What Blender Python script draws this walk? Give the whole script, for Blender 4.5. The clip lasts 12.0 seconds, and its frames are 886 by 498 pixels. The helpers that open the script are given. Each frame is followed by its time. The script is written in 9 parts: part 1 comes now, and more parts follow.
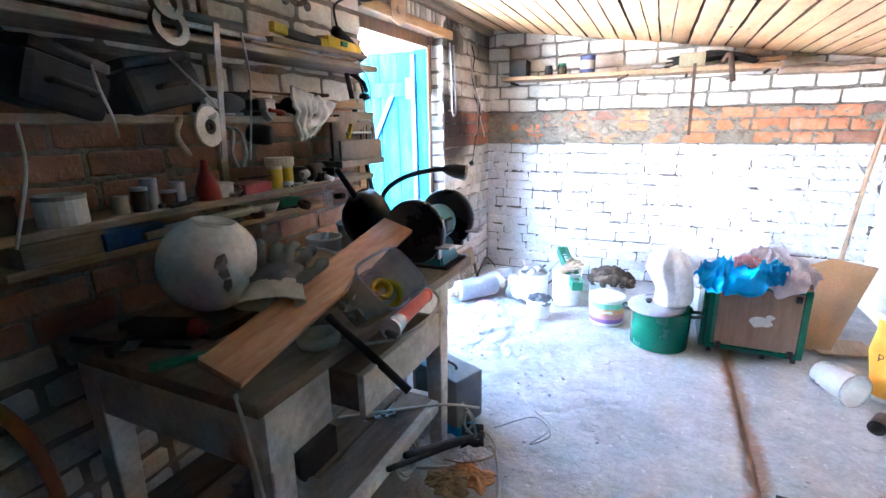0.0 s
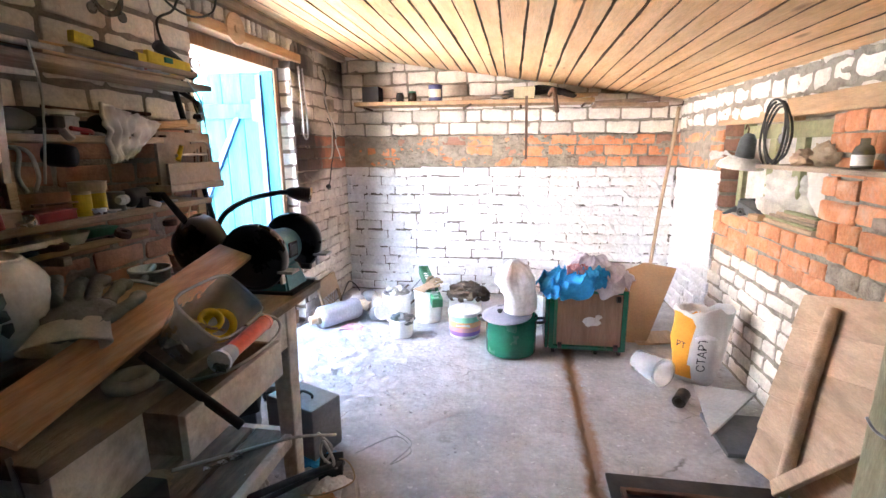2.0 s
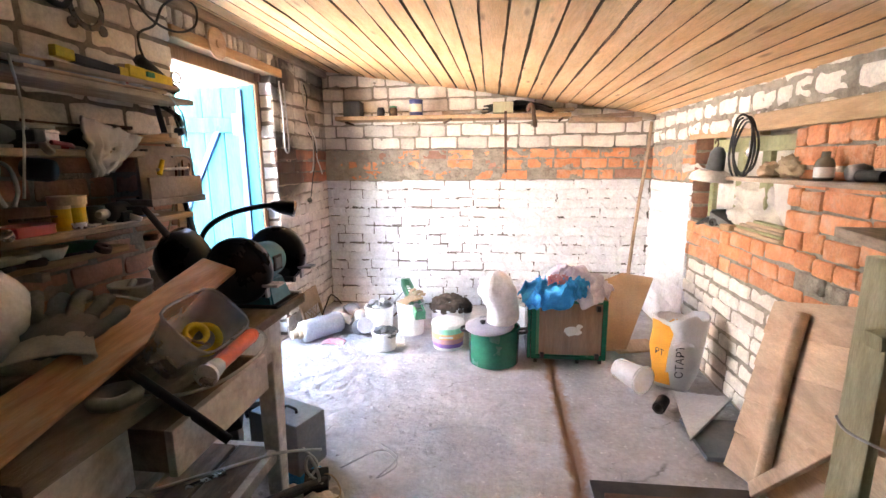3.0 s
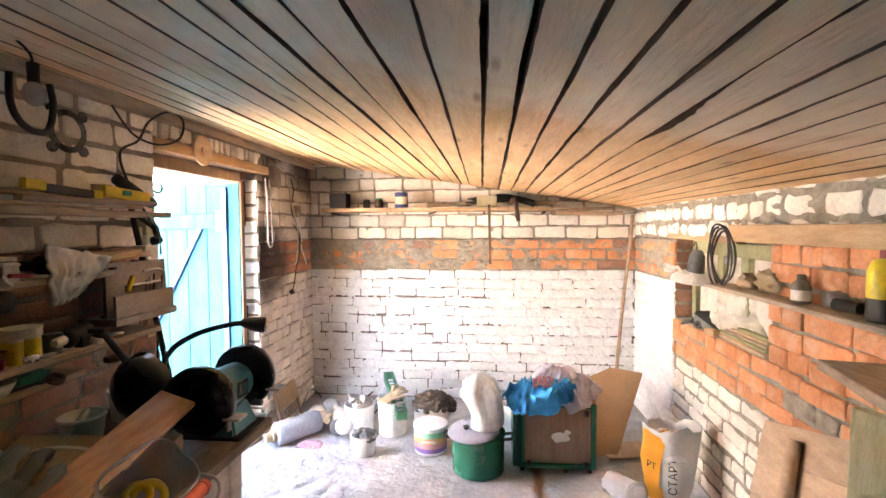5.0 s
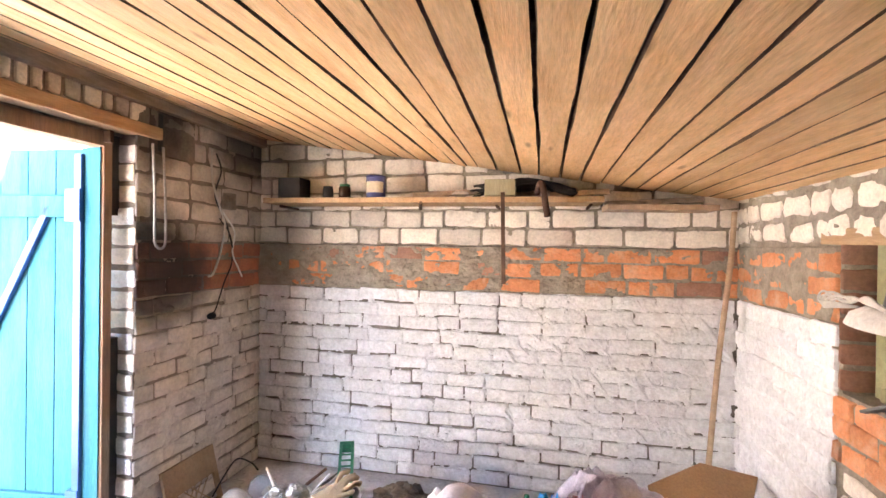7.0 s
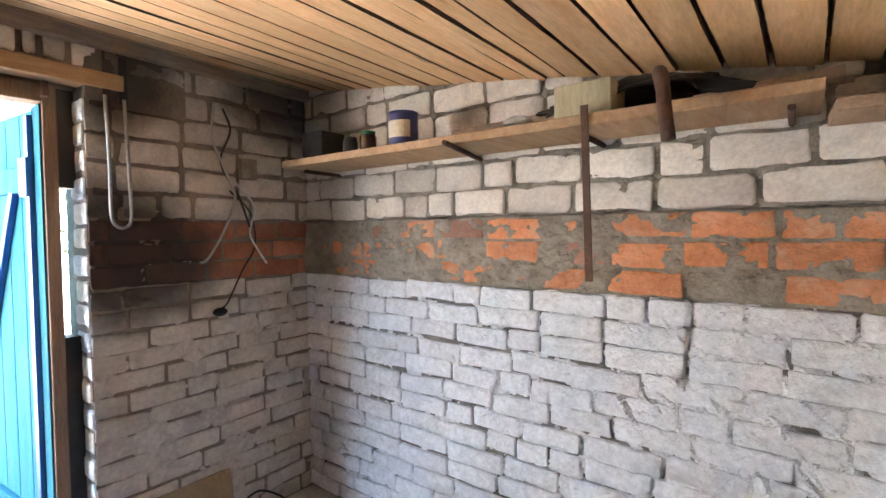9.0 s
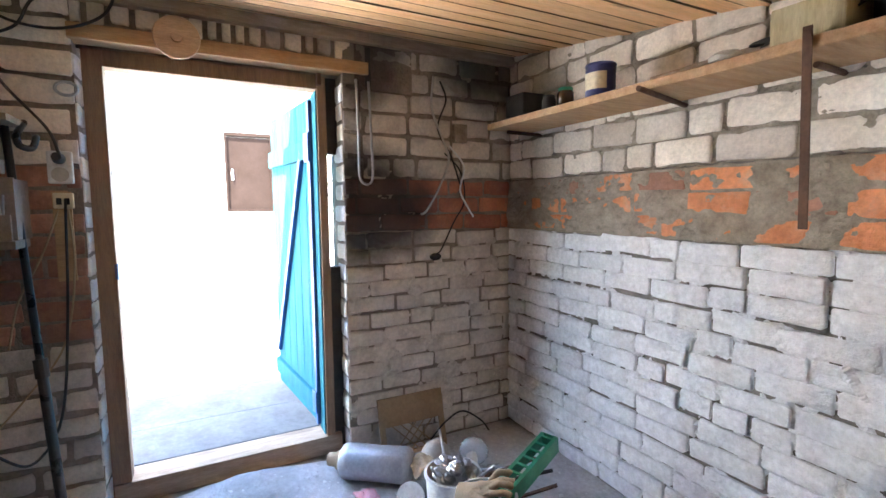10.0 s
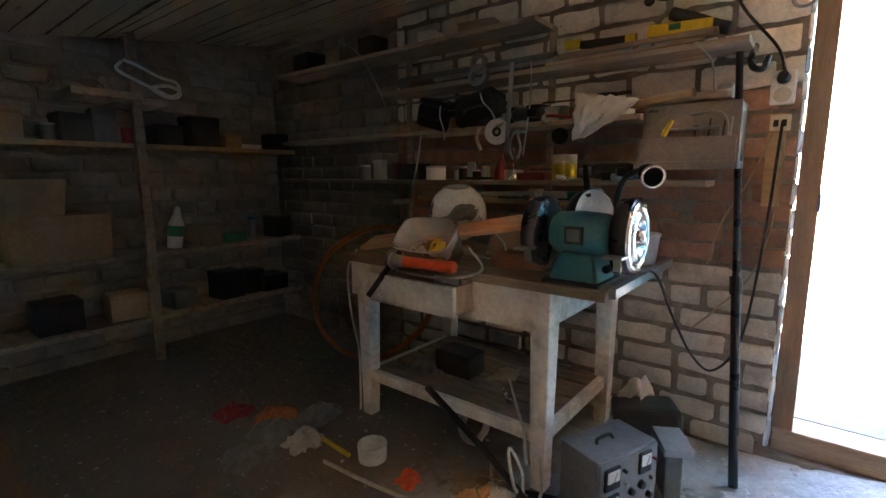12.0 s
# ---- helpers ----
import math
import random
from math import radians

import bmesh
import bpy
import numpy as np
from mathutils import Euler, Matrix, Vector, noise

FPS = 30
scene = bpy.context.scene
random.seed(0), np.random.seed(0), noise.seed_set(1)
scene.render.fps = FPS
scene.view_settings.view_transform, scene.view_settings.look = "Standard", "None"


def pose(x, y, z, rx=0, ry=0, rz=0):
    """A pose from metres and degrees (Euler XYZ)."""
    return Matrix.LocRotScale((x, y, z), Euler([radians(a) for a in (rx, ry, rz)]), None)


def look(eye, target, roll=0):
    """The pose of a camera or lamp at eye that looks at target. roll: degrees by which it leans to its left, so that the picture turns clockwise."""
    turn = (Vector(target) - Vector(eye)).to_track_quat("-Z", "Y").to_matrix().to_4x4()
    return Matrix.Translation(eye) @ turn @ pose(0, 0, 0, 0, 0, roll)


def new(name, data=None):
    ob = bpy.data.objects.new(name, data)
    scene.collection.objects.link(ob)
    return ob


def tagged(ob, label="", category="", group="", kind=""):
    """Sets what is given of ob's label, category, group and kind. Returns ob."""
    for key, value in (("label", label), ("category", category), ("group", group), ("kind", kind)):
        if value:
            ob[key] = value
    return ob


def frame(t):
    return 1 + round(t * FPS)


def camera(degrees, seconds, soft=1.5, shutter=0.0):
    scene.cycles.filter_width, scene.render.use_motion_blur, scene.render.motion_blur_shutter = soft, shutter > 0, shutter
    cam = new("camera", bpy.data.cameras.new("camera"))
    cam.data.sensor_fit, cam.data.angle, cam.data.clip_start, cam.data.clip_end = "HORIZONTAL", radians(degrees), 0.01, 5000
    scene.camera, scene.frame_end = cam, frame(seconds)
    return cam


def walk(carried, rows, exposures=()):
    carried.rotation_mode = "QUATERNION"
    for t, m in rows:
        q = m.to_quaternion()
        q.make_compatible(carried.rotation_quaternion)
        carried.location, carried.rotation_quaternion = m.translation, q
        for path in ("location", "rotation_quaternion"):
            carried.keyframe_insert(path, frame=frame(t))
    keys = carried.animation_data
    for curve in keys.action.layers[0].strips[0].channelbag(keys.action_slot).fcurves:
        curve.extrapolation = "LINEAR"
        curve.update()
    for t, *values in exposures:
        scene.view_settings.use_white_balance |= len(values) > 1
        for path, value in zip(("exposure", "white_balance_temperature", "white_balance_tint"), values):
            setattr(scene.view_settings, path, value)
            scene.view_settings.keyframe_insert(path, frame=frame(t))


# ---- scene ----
cam = camera(86.6, 12.0)
PATH = [
    (0, (-0.001, 0.028, 1.379), (-0.817, 1.781, 0.867), -1.0),
    (0.5, (0.079, 0.049, 1.365), (-0.557, 1.879, 0.867), -0.9),
    (1, (0.092, 0.043, 1.344), (-0.416, 1.918, 0.868), -0.7),
    (1.5, (0.081, 0.032, 1.349), (-0.319, 1.941, 0.905), -0.5),
    (2, (0.112, 0.038, 1.368), (-0.205, 1.967, 0.948), -0.5),
    (2.5, (0.098, 0.019, 1.36), (-0.165, 1.958, 0.948), -0.5),
    (3, (0.097, 0.009, 1.367), (-0.136, 1.962, 1.001), -0.6),
    (3.5, (0.077, 0.027, 1.435), (-0.084, 2.004, 1.177), -0.7),
    (3.7, (0.081, 0.034, 1.444), (-0.051, 2.019, 1.248), -0.2),
    (5.3, (0.165, 0.124, 1.594), (-0.061, 2.109, 1.505), -0.4),
    (5.5, (0.144, 0.198, 1.594), (-0.099, 2.181, 1.51), -0.4),
    (6, (0.26, 0.48, 1.547), (-0.039, 2.458, 1.512), -0.1),
    (6.5, (0.238, 0.947, 1.503), (-0.079, 2.921, 1.466), -0.2),
    (6.7, (0.291, 1.174, 1.485), (-0.066, 3.142, 1.469), 0.2),
    (8.3, (0.473, 2.392, 1.449), (-0.228, 4.265, 1.433), -0.0),
    (8.5, (0.569, 2.508, 1.418), (-0.246, 4.334, 1.402), -0.2),
    (9, (0.632, 2.745, 1.418), (-0.567, 4.344, 1.345), -0.5),
    (9.5, (0.675, 2.737, 1.397), (-0.854, 4.02, 1.269), -0.6),
    (10, (0.796, 2.702, 1.34), (-0.967, 3.627, 1.152), -0.4),
    (10.5, (0.811, 2.677, 1.306), (-1.08, 3.278, 1.053), -0.6),
    (11, (0.772, 2.63, 1.301), (-1.205, 2.706, 1.007), -0.7),
    (11.5, (0.684, 2.465, 1.257), (-1.203, 1.892, 0.92), -0.6),
    (12, (0.70, 2.40, 1.175), (-0.838, 1.166, 0.865), -0.2),
]
EXPOSURES = [(0.0, 6.55, 5250, 9), (1.0, 6.33, 5800, 12), (2.5, 6.08, 6900, 18), (3.5, 6.0, 7500, 20), (5.5, 5.95, 7900, 20), (6.5, 5.65, 7700, 21), (8.5, 4.82, 6700, 14), (9.0, 4.82, 6450, 11), (10.0, 4.75, 6300, 10), (10.5, 4.75, 6200, 10), (11.5, 4.95, 6550, 11), (12.0, 5.32, 7000, 12)]
walk(cam, [(t, look(eye, target, roll)) for t, eye, target, roll in PATH], EXPOSURES)

# ---- world, sun and sky ----
world = bpy.data.worlds.new("sky_world")
scene.world = world
world.use_nodes = True
wn = world.node_tree.nodes
sky = wn.new("ShaderNodeTexSky")
sky.sky_type, sky.sun_disc = "NISHITA", False
sky.sun_elevation, sky.sun_rotation = radians(61), radians(137)
world.node_tree.links.new(sky.outputs[0], wn["Background"].inputs[0])
wn["Background"].inputs[1].default_value = 0.15
sun = new("sun", bpy.data.lights.new("sun", "SUN"))
sun.data.energy, sun.data.angle, sun.data.color = 5.0, radians(0.5), (1.0, 0.95, 0.88)
# the sun stands over the roof, behind the door wall's room, and lights the yard and the house across it
sun.matrix_world = look((3.3, -3.5, 8.8), (0.0, 0.0, 0.0))

# ---- the room in numbers ----
XL, XR, YB, YF = -1.53, 1.43, -1.15, 4.38
WT = 0.25                       # wall thickness
D0, D1, DZ0, DZ1 = 2.31, 3.37, 0.10, 1.985   # brick opening of the door
ZL, ZR = 2.19, 1.745            # ceiling height at the two side walls


def ceil_z(x):
    return ZL + (ZR - ZL) * (x - XL) / (XR - XL)


# ---- materials ----
def ramp(nt, fac, stops):
    n = nt.nodes.new("ShaderNodeValToRGB")
    el = n.color_ramp.elements
    el[0].position, el[0].color = stops[0][0], (*stops[0][1], 1)
    el[1].position, el[1].color = stops[-1][0], (*stops[-1][1], 1)
    for p, c in stops[1:-1]:
        el.new(p).color = (*c, 1)
    nt.links.new(fac, n.inputs[0])
    return n.outputs[0]


def tex_noise(nt, vec, scale, detail=4.0, rough=0.6, distort=0.0):
    n = nt.nodes.new("ShaderNodeTexNoise")
    n.inputs["Scale"].default_value, n.inputs["Detail"].default_value = scale, detail
    n.inputs["Roughness"].default_value, n.inputs["Distortion"].default_value = rough, distort
    if vec is not None:
        nt.links.new(vec, n.inputs["Vector"])
    return n.outputs["Fac"]


def mixed(nt, fac, a, b, mode="MIX"):
    n = nt.nodes.new("ShaderNodeMix")
    n.data_type, n.blend_type = "RGBA", mode
    for sock, v in ((n.inputs[0], fac), (n.inputs[6], a), (n.inputs[7], b)):
        if isinstance(v, (int, float)):
            sock.default_value = v
        elif isinstance(v, tuple):
            sock.default_value = (*v, 1)
        else:
            nt.links.new(v, sock)
    return n.outputs[2]


def mathn(nt, op, a, b=0.0):
    n = nt.nodes.new("ShaderNodeMath")
    n.operation = op
    for sock, v in zip(n.inputs, (a, b)):
        if isinstance(v, (int, float)):
            sock.default_value = v
        else:
            nt.links.new(v, sock)
    return n.outputs[0]


def material(name, base, second=None, rough=0.8, metal=0.0, scale=6.0, fine=60.0, bump=0.3, bump_scale=None, dirt=None, dirt_amount=0.4,
             dirt_scale=3.0, vary=0.0, stretch=(1, 1, 1), island=False, relief=0.01):
    """A rough everyday surface: two tones, fine grain, patches of dirt, a value that varies from piece to piece."""
    m = bpy.data.materials.new(name)
    m.use_nodes = True
    nt = m.node_tree
    b = nt.nodes["Principled BSDF"]
    tc = nt.nodes.new("ShaderNodeTexCoord")
    geo = nt.nodes.new("ShaderNodeNewGeometry")
    mp = nt.nodes.new("ShaderNodeMapping")
    mp.inputs["Scale"].default_value = stretch
    nt.links.new(geo.outputs["Position"], mp.inputs[0])
    vec = mp.outputs[0]
    if vary:
        info = nt.nodes.new("ShaderNodeObjectInfo")
        rnd = geo.outputs["Random Per Island"] if island else info.outputs["Random"]
        shift = nt.nodes.new("ShaderNodeVectorMath")
        shift.operation = "ADD"
        comb = nt.nodes.new("ShaderNodeCombineXYZ")
        s = mathn(nt, "MULTIPLY", rnd, 37.0)
        nt.links.new(s, comb.inputs[0]), nt.links.new(s, comb.inputs[2])
        nt.links.new(vec, shift.inputs[0]), nt.links.new(comb.outputs[0], shift.inputs[1])
        vec = shift.outputs[0]
    second = second or tuple(c * 0.8 for c in base)
    big = tex_noise(nt, vec, scale, 5)
    col = ramp(nt, big, [(0.3, second), (0.68, base)])
    grain = tex_noise(nt, vec, fine, 3, 0.7)
    g = ramp(nt, grain, [(0.3, (0.78, 0.78, 0.78)), (0.7, (1.1, 1.1, 1.1))])
    col = mixed(nt, 0.8, col, g, "MULTIPLY")
    if vary:
        v = mathn(nt, "ADD", mathn(nt, "MULTIPLY", rnd, 2 * vary), 1 - vary)
        cv = nt.nodes.new("ShaderNodeCombineColor")
        for i in range(3):
            nt.links.new(v, cv.inputs[i])
        col = mixed(nt, 1.0, col, cv.outputs[0], "MULTIPLY")
    if dirt:
        d = tex_noise(nt, vec, dirt_scale, 6, 0.7, 0.4)
        f = ramp(nt, d, [(0.5, (0, 0, 0)), (0.72, (dirt_amount,) * 3)])
        col = mixed(nt, f, col, dirt)
    nt.links.new(col, b.inputs["Base Color"])
    r = ramp(nt, big, [(0.3, (min(1, rough + 0.08),) * 3), (0.7, (max(0.03, rough - 0.06),) * 3)])
    nt.links.new(r, b.inputs["Roughness"])
    b.inputs["Metallic"].default_value = metal
    if bump:
        bn = nt.nodes.new("ShaderNodeBump")
        bn.inputs["Strength"].default_value, bn.inputs["Distance"].default_value = bump, relief
        hb = tex_noise(nt, vec, bump_scale or fine * 0.6, 5, 0.65)
        nt.links.new(hb, bn.inputs["Height"])
        nt.links.new(bn.outputs[0], b.inputs["Normal"])
    return m


M_WHITEWASH = material("whitewashed_brick", (0.88, 0.88, 0.89), (0.80, 0.80, 0.82), 0.9, scale=5, fine=45, bump=0.9, bump_scale=17, relief=0.03, dirt=(0.40, 0.37, 0.34), dirt_amount=0.30, dirt_scale=9, vary=0.05)
M_WASHMORTAR = material("whitewashed_mortar", (0.30, 0.27, 0.24), (0.12, 0.105, 0.09), 0.95, scale=14, fine=60, bump=0.8, dirt=(0.05, 0.042, 0.035), dirt_amount=0.8, dirt_scale=9)
M_SILICATE = material("silicate_brick", (0.86, 0.79, 0.70), (0.76, 0.68, 0.59), 0.9, scale=7, fine=70, bump=0.7, bump_scale=30, dirt=(0.34, 0.29, 0.24), dirt_amount=0.45, dirt_scale=9, vary=0.10)
M_SILICATE_OLD = material("dusty_silicate_brick", (0.70, 0.63, 0.55), (0.52, 0.455, 0.39), 0.92, scale=6, fine=70, bump=0.5, dirt=(0.16, 0.13, 0.11), dirt_amount=0.6, dirt_scale=5, vary=0.14)
M_RED = material("red_brick", (0.76, 0.34, 0.17), (0.62, 0.235, 0.11), 0.9, scale=9, fine=60, bump=1.0, bump_scale=24, relief=0.02, dirt=(0.62, 0.47, 0.36), dirt_amount=0.6, dirt_scale=9, vary=0.16)
M_RED_OLD = material("sooty_red_brick", (0.44, 0.24, 0.17), (0.30, 0.15, 0.105), 0.9, scale=8, fine=70, bump=0.5, dirt=(0.10, 0.08, 0.07), dirt_amount=0.6, dirt_scale=5, vary=0.2)
M_CEMENT = material("grey_cement_mortar", (0.43, 0.37, 0.29), (0.25, 0.21, 0.165), 0.95, scale=14, fine=80, bump=1.0, bump_scale=26, relief=0.03)
M_MORTAR_DARK = material("brown_dusty_mortar", (0.30, 0.25, 0.205), (0.18, 0.15, 0.125), 0.95, scale=10, fine=80, bump=0.9, bump_scale=40)
M_FRAME = material("weathered_brown_wood", (0.34, 0.22, 0.14), (0.22, 0.14, 0.09), 0.8, scale=6, fine=40, bump=0.4, stretch=(6, 6, 0.8), dirt=(0.12, 0.09, 0.07), dirt_amount=0.5)
M_LINTEL = material("sawn_pine_beam", (0.55, 0.36, 0.20), (0.40, 0.24, 0.12), 0.75, scale=6, fine=40, bump=0.4, stretch=(6, 0.8, 6), dirt=(0.2, 0.14, 0.1), dirt_amount=0.4)
M_TEAL = material("turquoise_painted_wood", (0.034, 0.175, 0.220), (0.026, 0.140, 0.180), 0.85, scale=5, fine=40, bump=0.25, stretch=(5, 5, 0.7), dirt=(0.07, 0.11, 0.12), dirt_amount=0.5, vary=0.10)
M_TEAL.node_tree.nodes["Principled BSDF"].inputs["Specular IOR Level"].default_value = 0.05
M_BLUE = material("dark_blue_paint", (0.02, 0.11, 0.34), (0.015, 0.08, 0.26), 0.5, scale=8, fine=60, bump=0.15)
M_OLDWOOD = material("dusty_old_wood", (0.46, 0.35, 0.26), (0.30, 0.22, 0.16), 0.88, scale=5, fine=45, bump=0.5, stretch=(6, 1, 6), dirt=(0.08, 0.06, 0.05), dirt_amount=0.5, vary=0.15)
M_PALEWOOD = material("pale_rough_board", (0.60, 0.42, 0.28), (0.46, 0.31, 0.20), 0.85, scale=5, fine=45, bump=0.5, stretch=(5, 1, 5), dirt=(0.26, 0.19, 0.14), dirt_amount=0.5, vary=0.12)
M_BENCH = material("chipped_grey_paint_on_wood", (0.84, 0.81, 0.76), (0.68, 0.64, 0.59), 0.75, scale=6, fine=40, bump=0.5, dirt=(0.20, 0.14, 0.09), dirt_amount=0.75, dirt_scale=4)
M_GREENWOOD = material("faded_green_paint_on_wood", (0.36, 0.36, 0.19), (0.27, 0.26, 0.14), 0.75, scale=6, fine=40, bump=0.4, dirt=(0.28, 0.2, 0.12), dirt_amount=0.5)
M_PLANK = material("reddish_varnished_plank", (0.72, 0.39, 0.22), (0.48, 0.22, 0.11), 0.5, scale=3, fine=14, bump=0.2, stretch=(14, 0.7, 10), dirt=(0.72, 0.56, 0.44), dirt_amount=0.45, dirt_scale=1.6)
M_HARDBOARD = material("brown_hardboard", (0.40, 0.24, 0.12), (0.33, 0.19, 0.09), 0.6, scale=3, fine=90, bump=0.1, dirt=(0.3, 0.2, 0.13), dirt_amount=0.3)
M_WALNUT = material("brown_woodgrain_panel", (0.32, 0.20, 0.135), (0.23, 0.14, 0.09), 0.5, scale=4, fine=30, bump=0.15, stretch=(8, 8, 1), dirt=(0.3, 0.25, 0.2), dirt_amount=0.3)
M_STEEL = material("scuffed_steel", (0.45, 0.45, 0.45), (0.30, 0.30, 0.30), 0.42, 0.9, scale=8, fine=80, bump=0.1, dirt=(0.16, 0.11, 0.08), dirt_amount=0.4)
M_CHROME = material("polished_chrome", (0.75, 0.75, 0.76), (0.62, 0.62, 0.63), 0.26, 1.0, scale=8, fine=80, bump=0.02)
M_RUST = material("rusty_iron", (0.16, 0.085, 0.05), (0.09, 0.05, 0.035), 0.85, 0.2, scale=14, fine=90, bump=0.6)
M_BLACKMETAL = material("black_enamelled_metal", (0.018, 0.018, 0.02), (0.012, 0.012, 0.013), 0.28, 0.0, scale=8, fine=60, bump=0.04, dirt=(0.12, 0.11, 0.10), dirt_amount=0.15)
M_BLACK = material("black_rubber", (0.022, 0.021, 0.02), (0.014, 0.014, 0.014), 0.6, scale=9, fine=70, bump=0.2, dirt=(0.12, 0.1, 0.09), dirt_amount=0.3)
M_TEALMETAL = material("teal_machine_enamel", (0.045, 0.22, 0.25), (0.03, 0.17, 0.20), 0.4, 0.0, scale=9, fine=70, bump=0.1, dirt=(0.2, 0.19, 0.17), dirt_amount=0.4)
M_GREYMETAL = material("dark_grey_enamelled_metal", (0.13, 0.14, 0.145), (0.09, 0.095, 0.10), 0.45, 0.1, scale=7, fine=70, bump=0.12, dirt=(0.26, 0.25, 0.23), dirt_amount=0.4)
M_STONE = material("grey_grinding_stone", (0.34, 0.33, 0.32), (0.27, 0.26, 0.25), 0.95, scale=30, fine=160, bump=0.5)
M_WHITEPLASTIC = material("white_plastic", (0.78, 0.78, 0.77), (0.70, 0.70, 0.69), 0.4, scale=5, fine=60, bump=0.05, dirt=(0.42, 0.40, 0.37), dirt_amount=0.4, dirt_scale=8)
M_WHITEENAMEL = material("white_enamel", (0.78, 0.77, 0.74), (0.70, 0.68, 0.65), 0.3, scale=5, fine=60, bump=0.05, dirt=(0.3, 0.24, 0.2), dirt_amount=0.4, dirt_scale=8)
M_BAG = material("white_polythene", (0.82, 0.82, 0.84), (0.76, 0.76, 0.79), 0.35, scale=9, fine=40, bump=0.5, bump_scale=18)
M_OPAL = material("opal_glass", (0.84, 0.85, 0.86), (0.78, 0.79, 0.80), 0.12, scale=4, fine=40, bump=0.0, dirt=(0.35, 0.32, 0.29), dirt_amount=0.35, dirt_scale=5)
M_GREENENAMEL = material("green_enamel", (0.012, 0.16, 0.09), (0.008, 0.12, 0.07), 0.22, scale=6, fine=60, bump=0.04, dirt=(0.18, 0.19, 0.17), dirt_amount=0.3)
M_GREENPLASTIC = material("green_plastic", (0.03, 0.24, 0.12), (0.02, 0.18, 0.09), 0.45, scale=6, fine=60, bump=0.06, dirt=(0.2, 0.2, 0.18), dirt_amount=0.3)
M_BLUECLOTH = material("bright_blue_cloth", (0.02, 0.42, 0.80), (0.01, 0.22, 0.55), 0.8, scale=12, fine=200, bump=0.3)
M_LILACCLOTH = material("grey_lilac_cloth", (0.76, 0.72, 0.80), (0.42, 0.37, 0.47), 0.9, scale=14, fine=200, bump=0.3)
M_PINKCLOTH = material("pink_printed_cloth", (0.62, 0.25, 0.25), (0.5, 0.3, 0.35), 0.9, scale=20, fine=200, bump=0.3)
M_TAN = material("tan_cloth", (0.45, 0.34, 0.22), (0.34, 0.25, 0.16), 0.95, scale=12, fine=200, bump=0.5)
M_CANVAS = material("dirty_white_canvas", (0.70, 0.64, 0.56), (0.52, 0.47, 0.41), 0.95, scale=14, fine=200, bump=0.5, dirt=(0.12, 0.1, 0.09), dirt_amount=0.6)
M_DARKCLOTH = material("dark_grey_knit", (0.26, 0.265, 0.255), (0.16, 0.16, 0.155), 0.95, scale=14, fine=220, bump=0.6)
M_YELLOW = material("yellow_plastic", (0.75, 0.55, 0.02), (0.62, 0.44, 0.015), 0.4, scale=8, fine=60, bump=0.05, dirt=(0.2, 0.15, 0.06), dirt_amount=0.3)
M_ORANGE = material("orange_red_plastic", (0.80, 0.11, 0.03), (0.68, 0.08, 0.02), 0.35, scale=8, fine=60, bump=0.05)
M_ORANGEHOSE = material("dull_orange_hose", (0.50, 0.16, 0.035), (0.38, 0.11, 0.025), 0.55, scale=8, fine=60, bump=0.1, dirt=(0.14, 0.08, 0.05), dirt_amount=0.4)
M_REDPLASTIC = material("dark_red_plastic", (0.32, 0.03, 0.035), (0.24, 0.02, 0.025), 0.45, scale=8, fine=60, bump=0.06)
M_BLUEPLASTIC = material("blue_plastic", (0.05, 0.17, 0.42), (0.04, 0.13, 0.33), 0.45, scale=8, fine=60, bump=0.06, dirt=(0.12, 0.12, 0.12), dirt_amount=0.4)
M_NAVYTIN = material("navy_printed_tin", (0.05, 0.06, 0.20), (0.04, 0.045, 0.15), 0.35, scale=8, fine=60, bump=0.04)
M_LABEL = material("cream_paper_label", (0.70, 0.62, 0.45), (0.6, 0.5, 0.35), 0.7, scale=14, fine=80, bump=0.05)
M_WHITELABEL = material("white_paper_label", (0.75, 0.74, 0.71), (0.66, 0.65, 0.62), 0.7, scale=14, fine=80, bump=0.05)
M_MINT = material("mint_green_print", (0.25, 0.62, 0.42), (0.2, 0.52, 0.36), 0.5, scale=8, fine=60, bump=0.0)
M_PURPLE = material("purple_print", (0.25, 0.12, 0.42), (0.2, 0.1, 0.35), 0.5, scale=8, fine=60, bump=0.0)
M_PEACH = material("peach_print", (0.75, 0.38, 0.18), (0.68, 0.32, 0.14), 0.5, scale=8, fine=60, bump=0.0)
M_AMBER = material("dark_brown_bottle_glass", (0.07, 0.035, 0.012), (0.045, 0.022, 0.008), 0.1, scale=8, fine=60, bump=0.0)
M_GREYGLASS = material("dusty_grey_bottle_glass", (0.24, 0.22, 0.18), (0.15, 0.14, 0.115), 0.14, scale=9, fine=60, bump=0.0, dirt=(0.4, 0.36, 0.3), dirt_amount=0.4)
M_CARDBOARD = material("plain_cardboard", (0.38, 0.27, 0.17), (0.30, 0.21, 0.13), 0.9, scale=6, fine=60, bump=0.2, vary=0.1)
M_DARKBOX = material("blackened_tin", (0.045, 0.038, 0.032), (0.025, 0.022, 0.02), 0.6, 0.3, scale=9, fine=60, bump=0.2)
M_SACK = material("woven_white_sack", (0.68, 0.67, 0.66), (0.58, 0.57, 0.56), 0.6, scale=8, fine=160, bump=0.4, bump_scale=14, dirt=(0.4, 0.37, 0.33), dirt_amount=0.4)
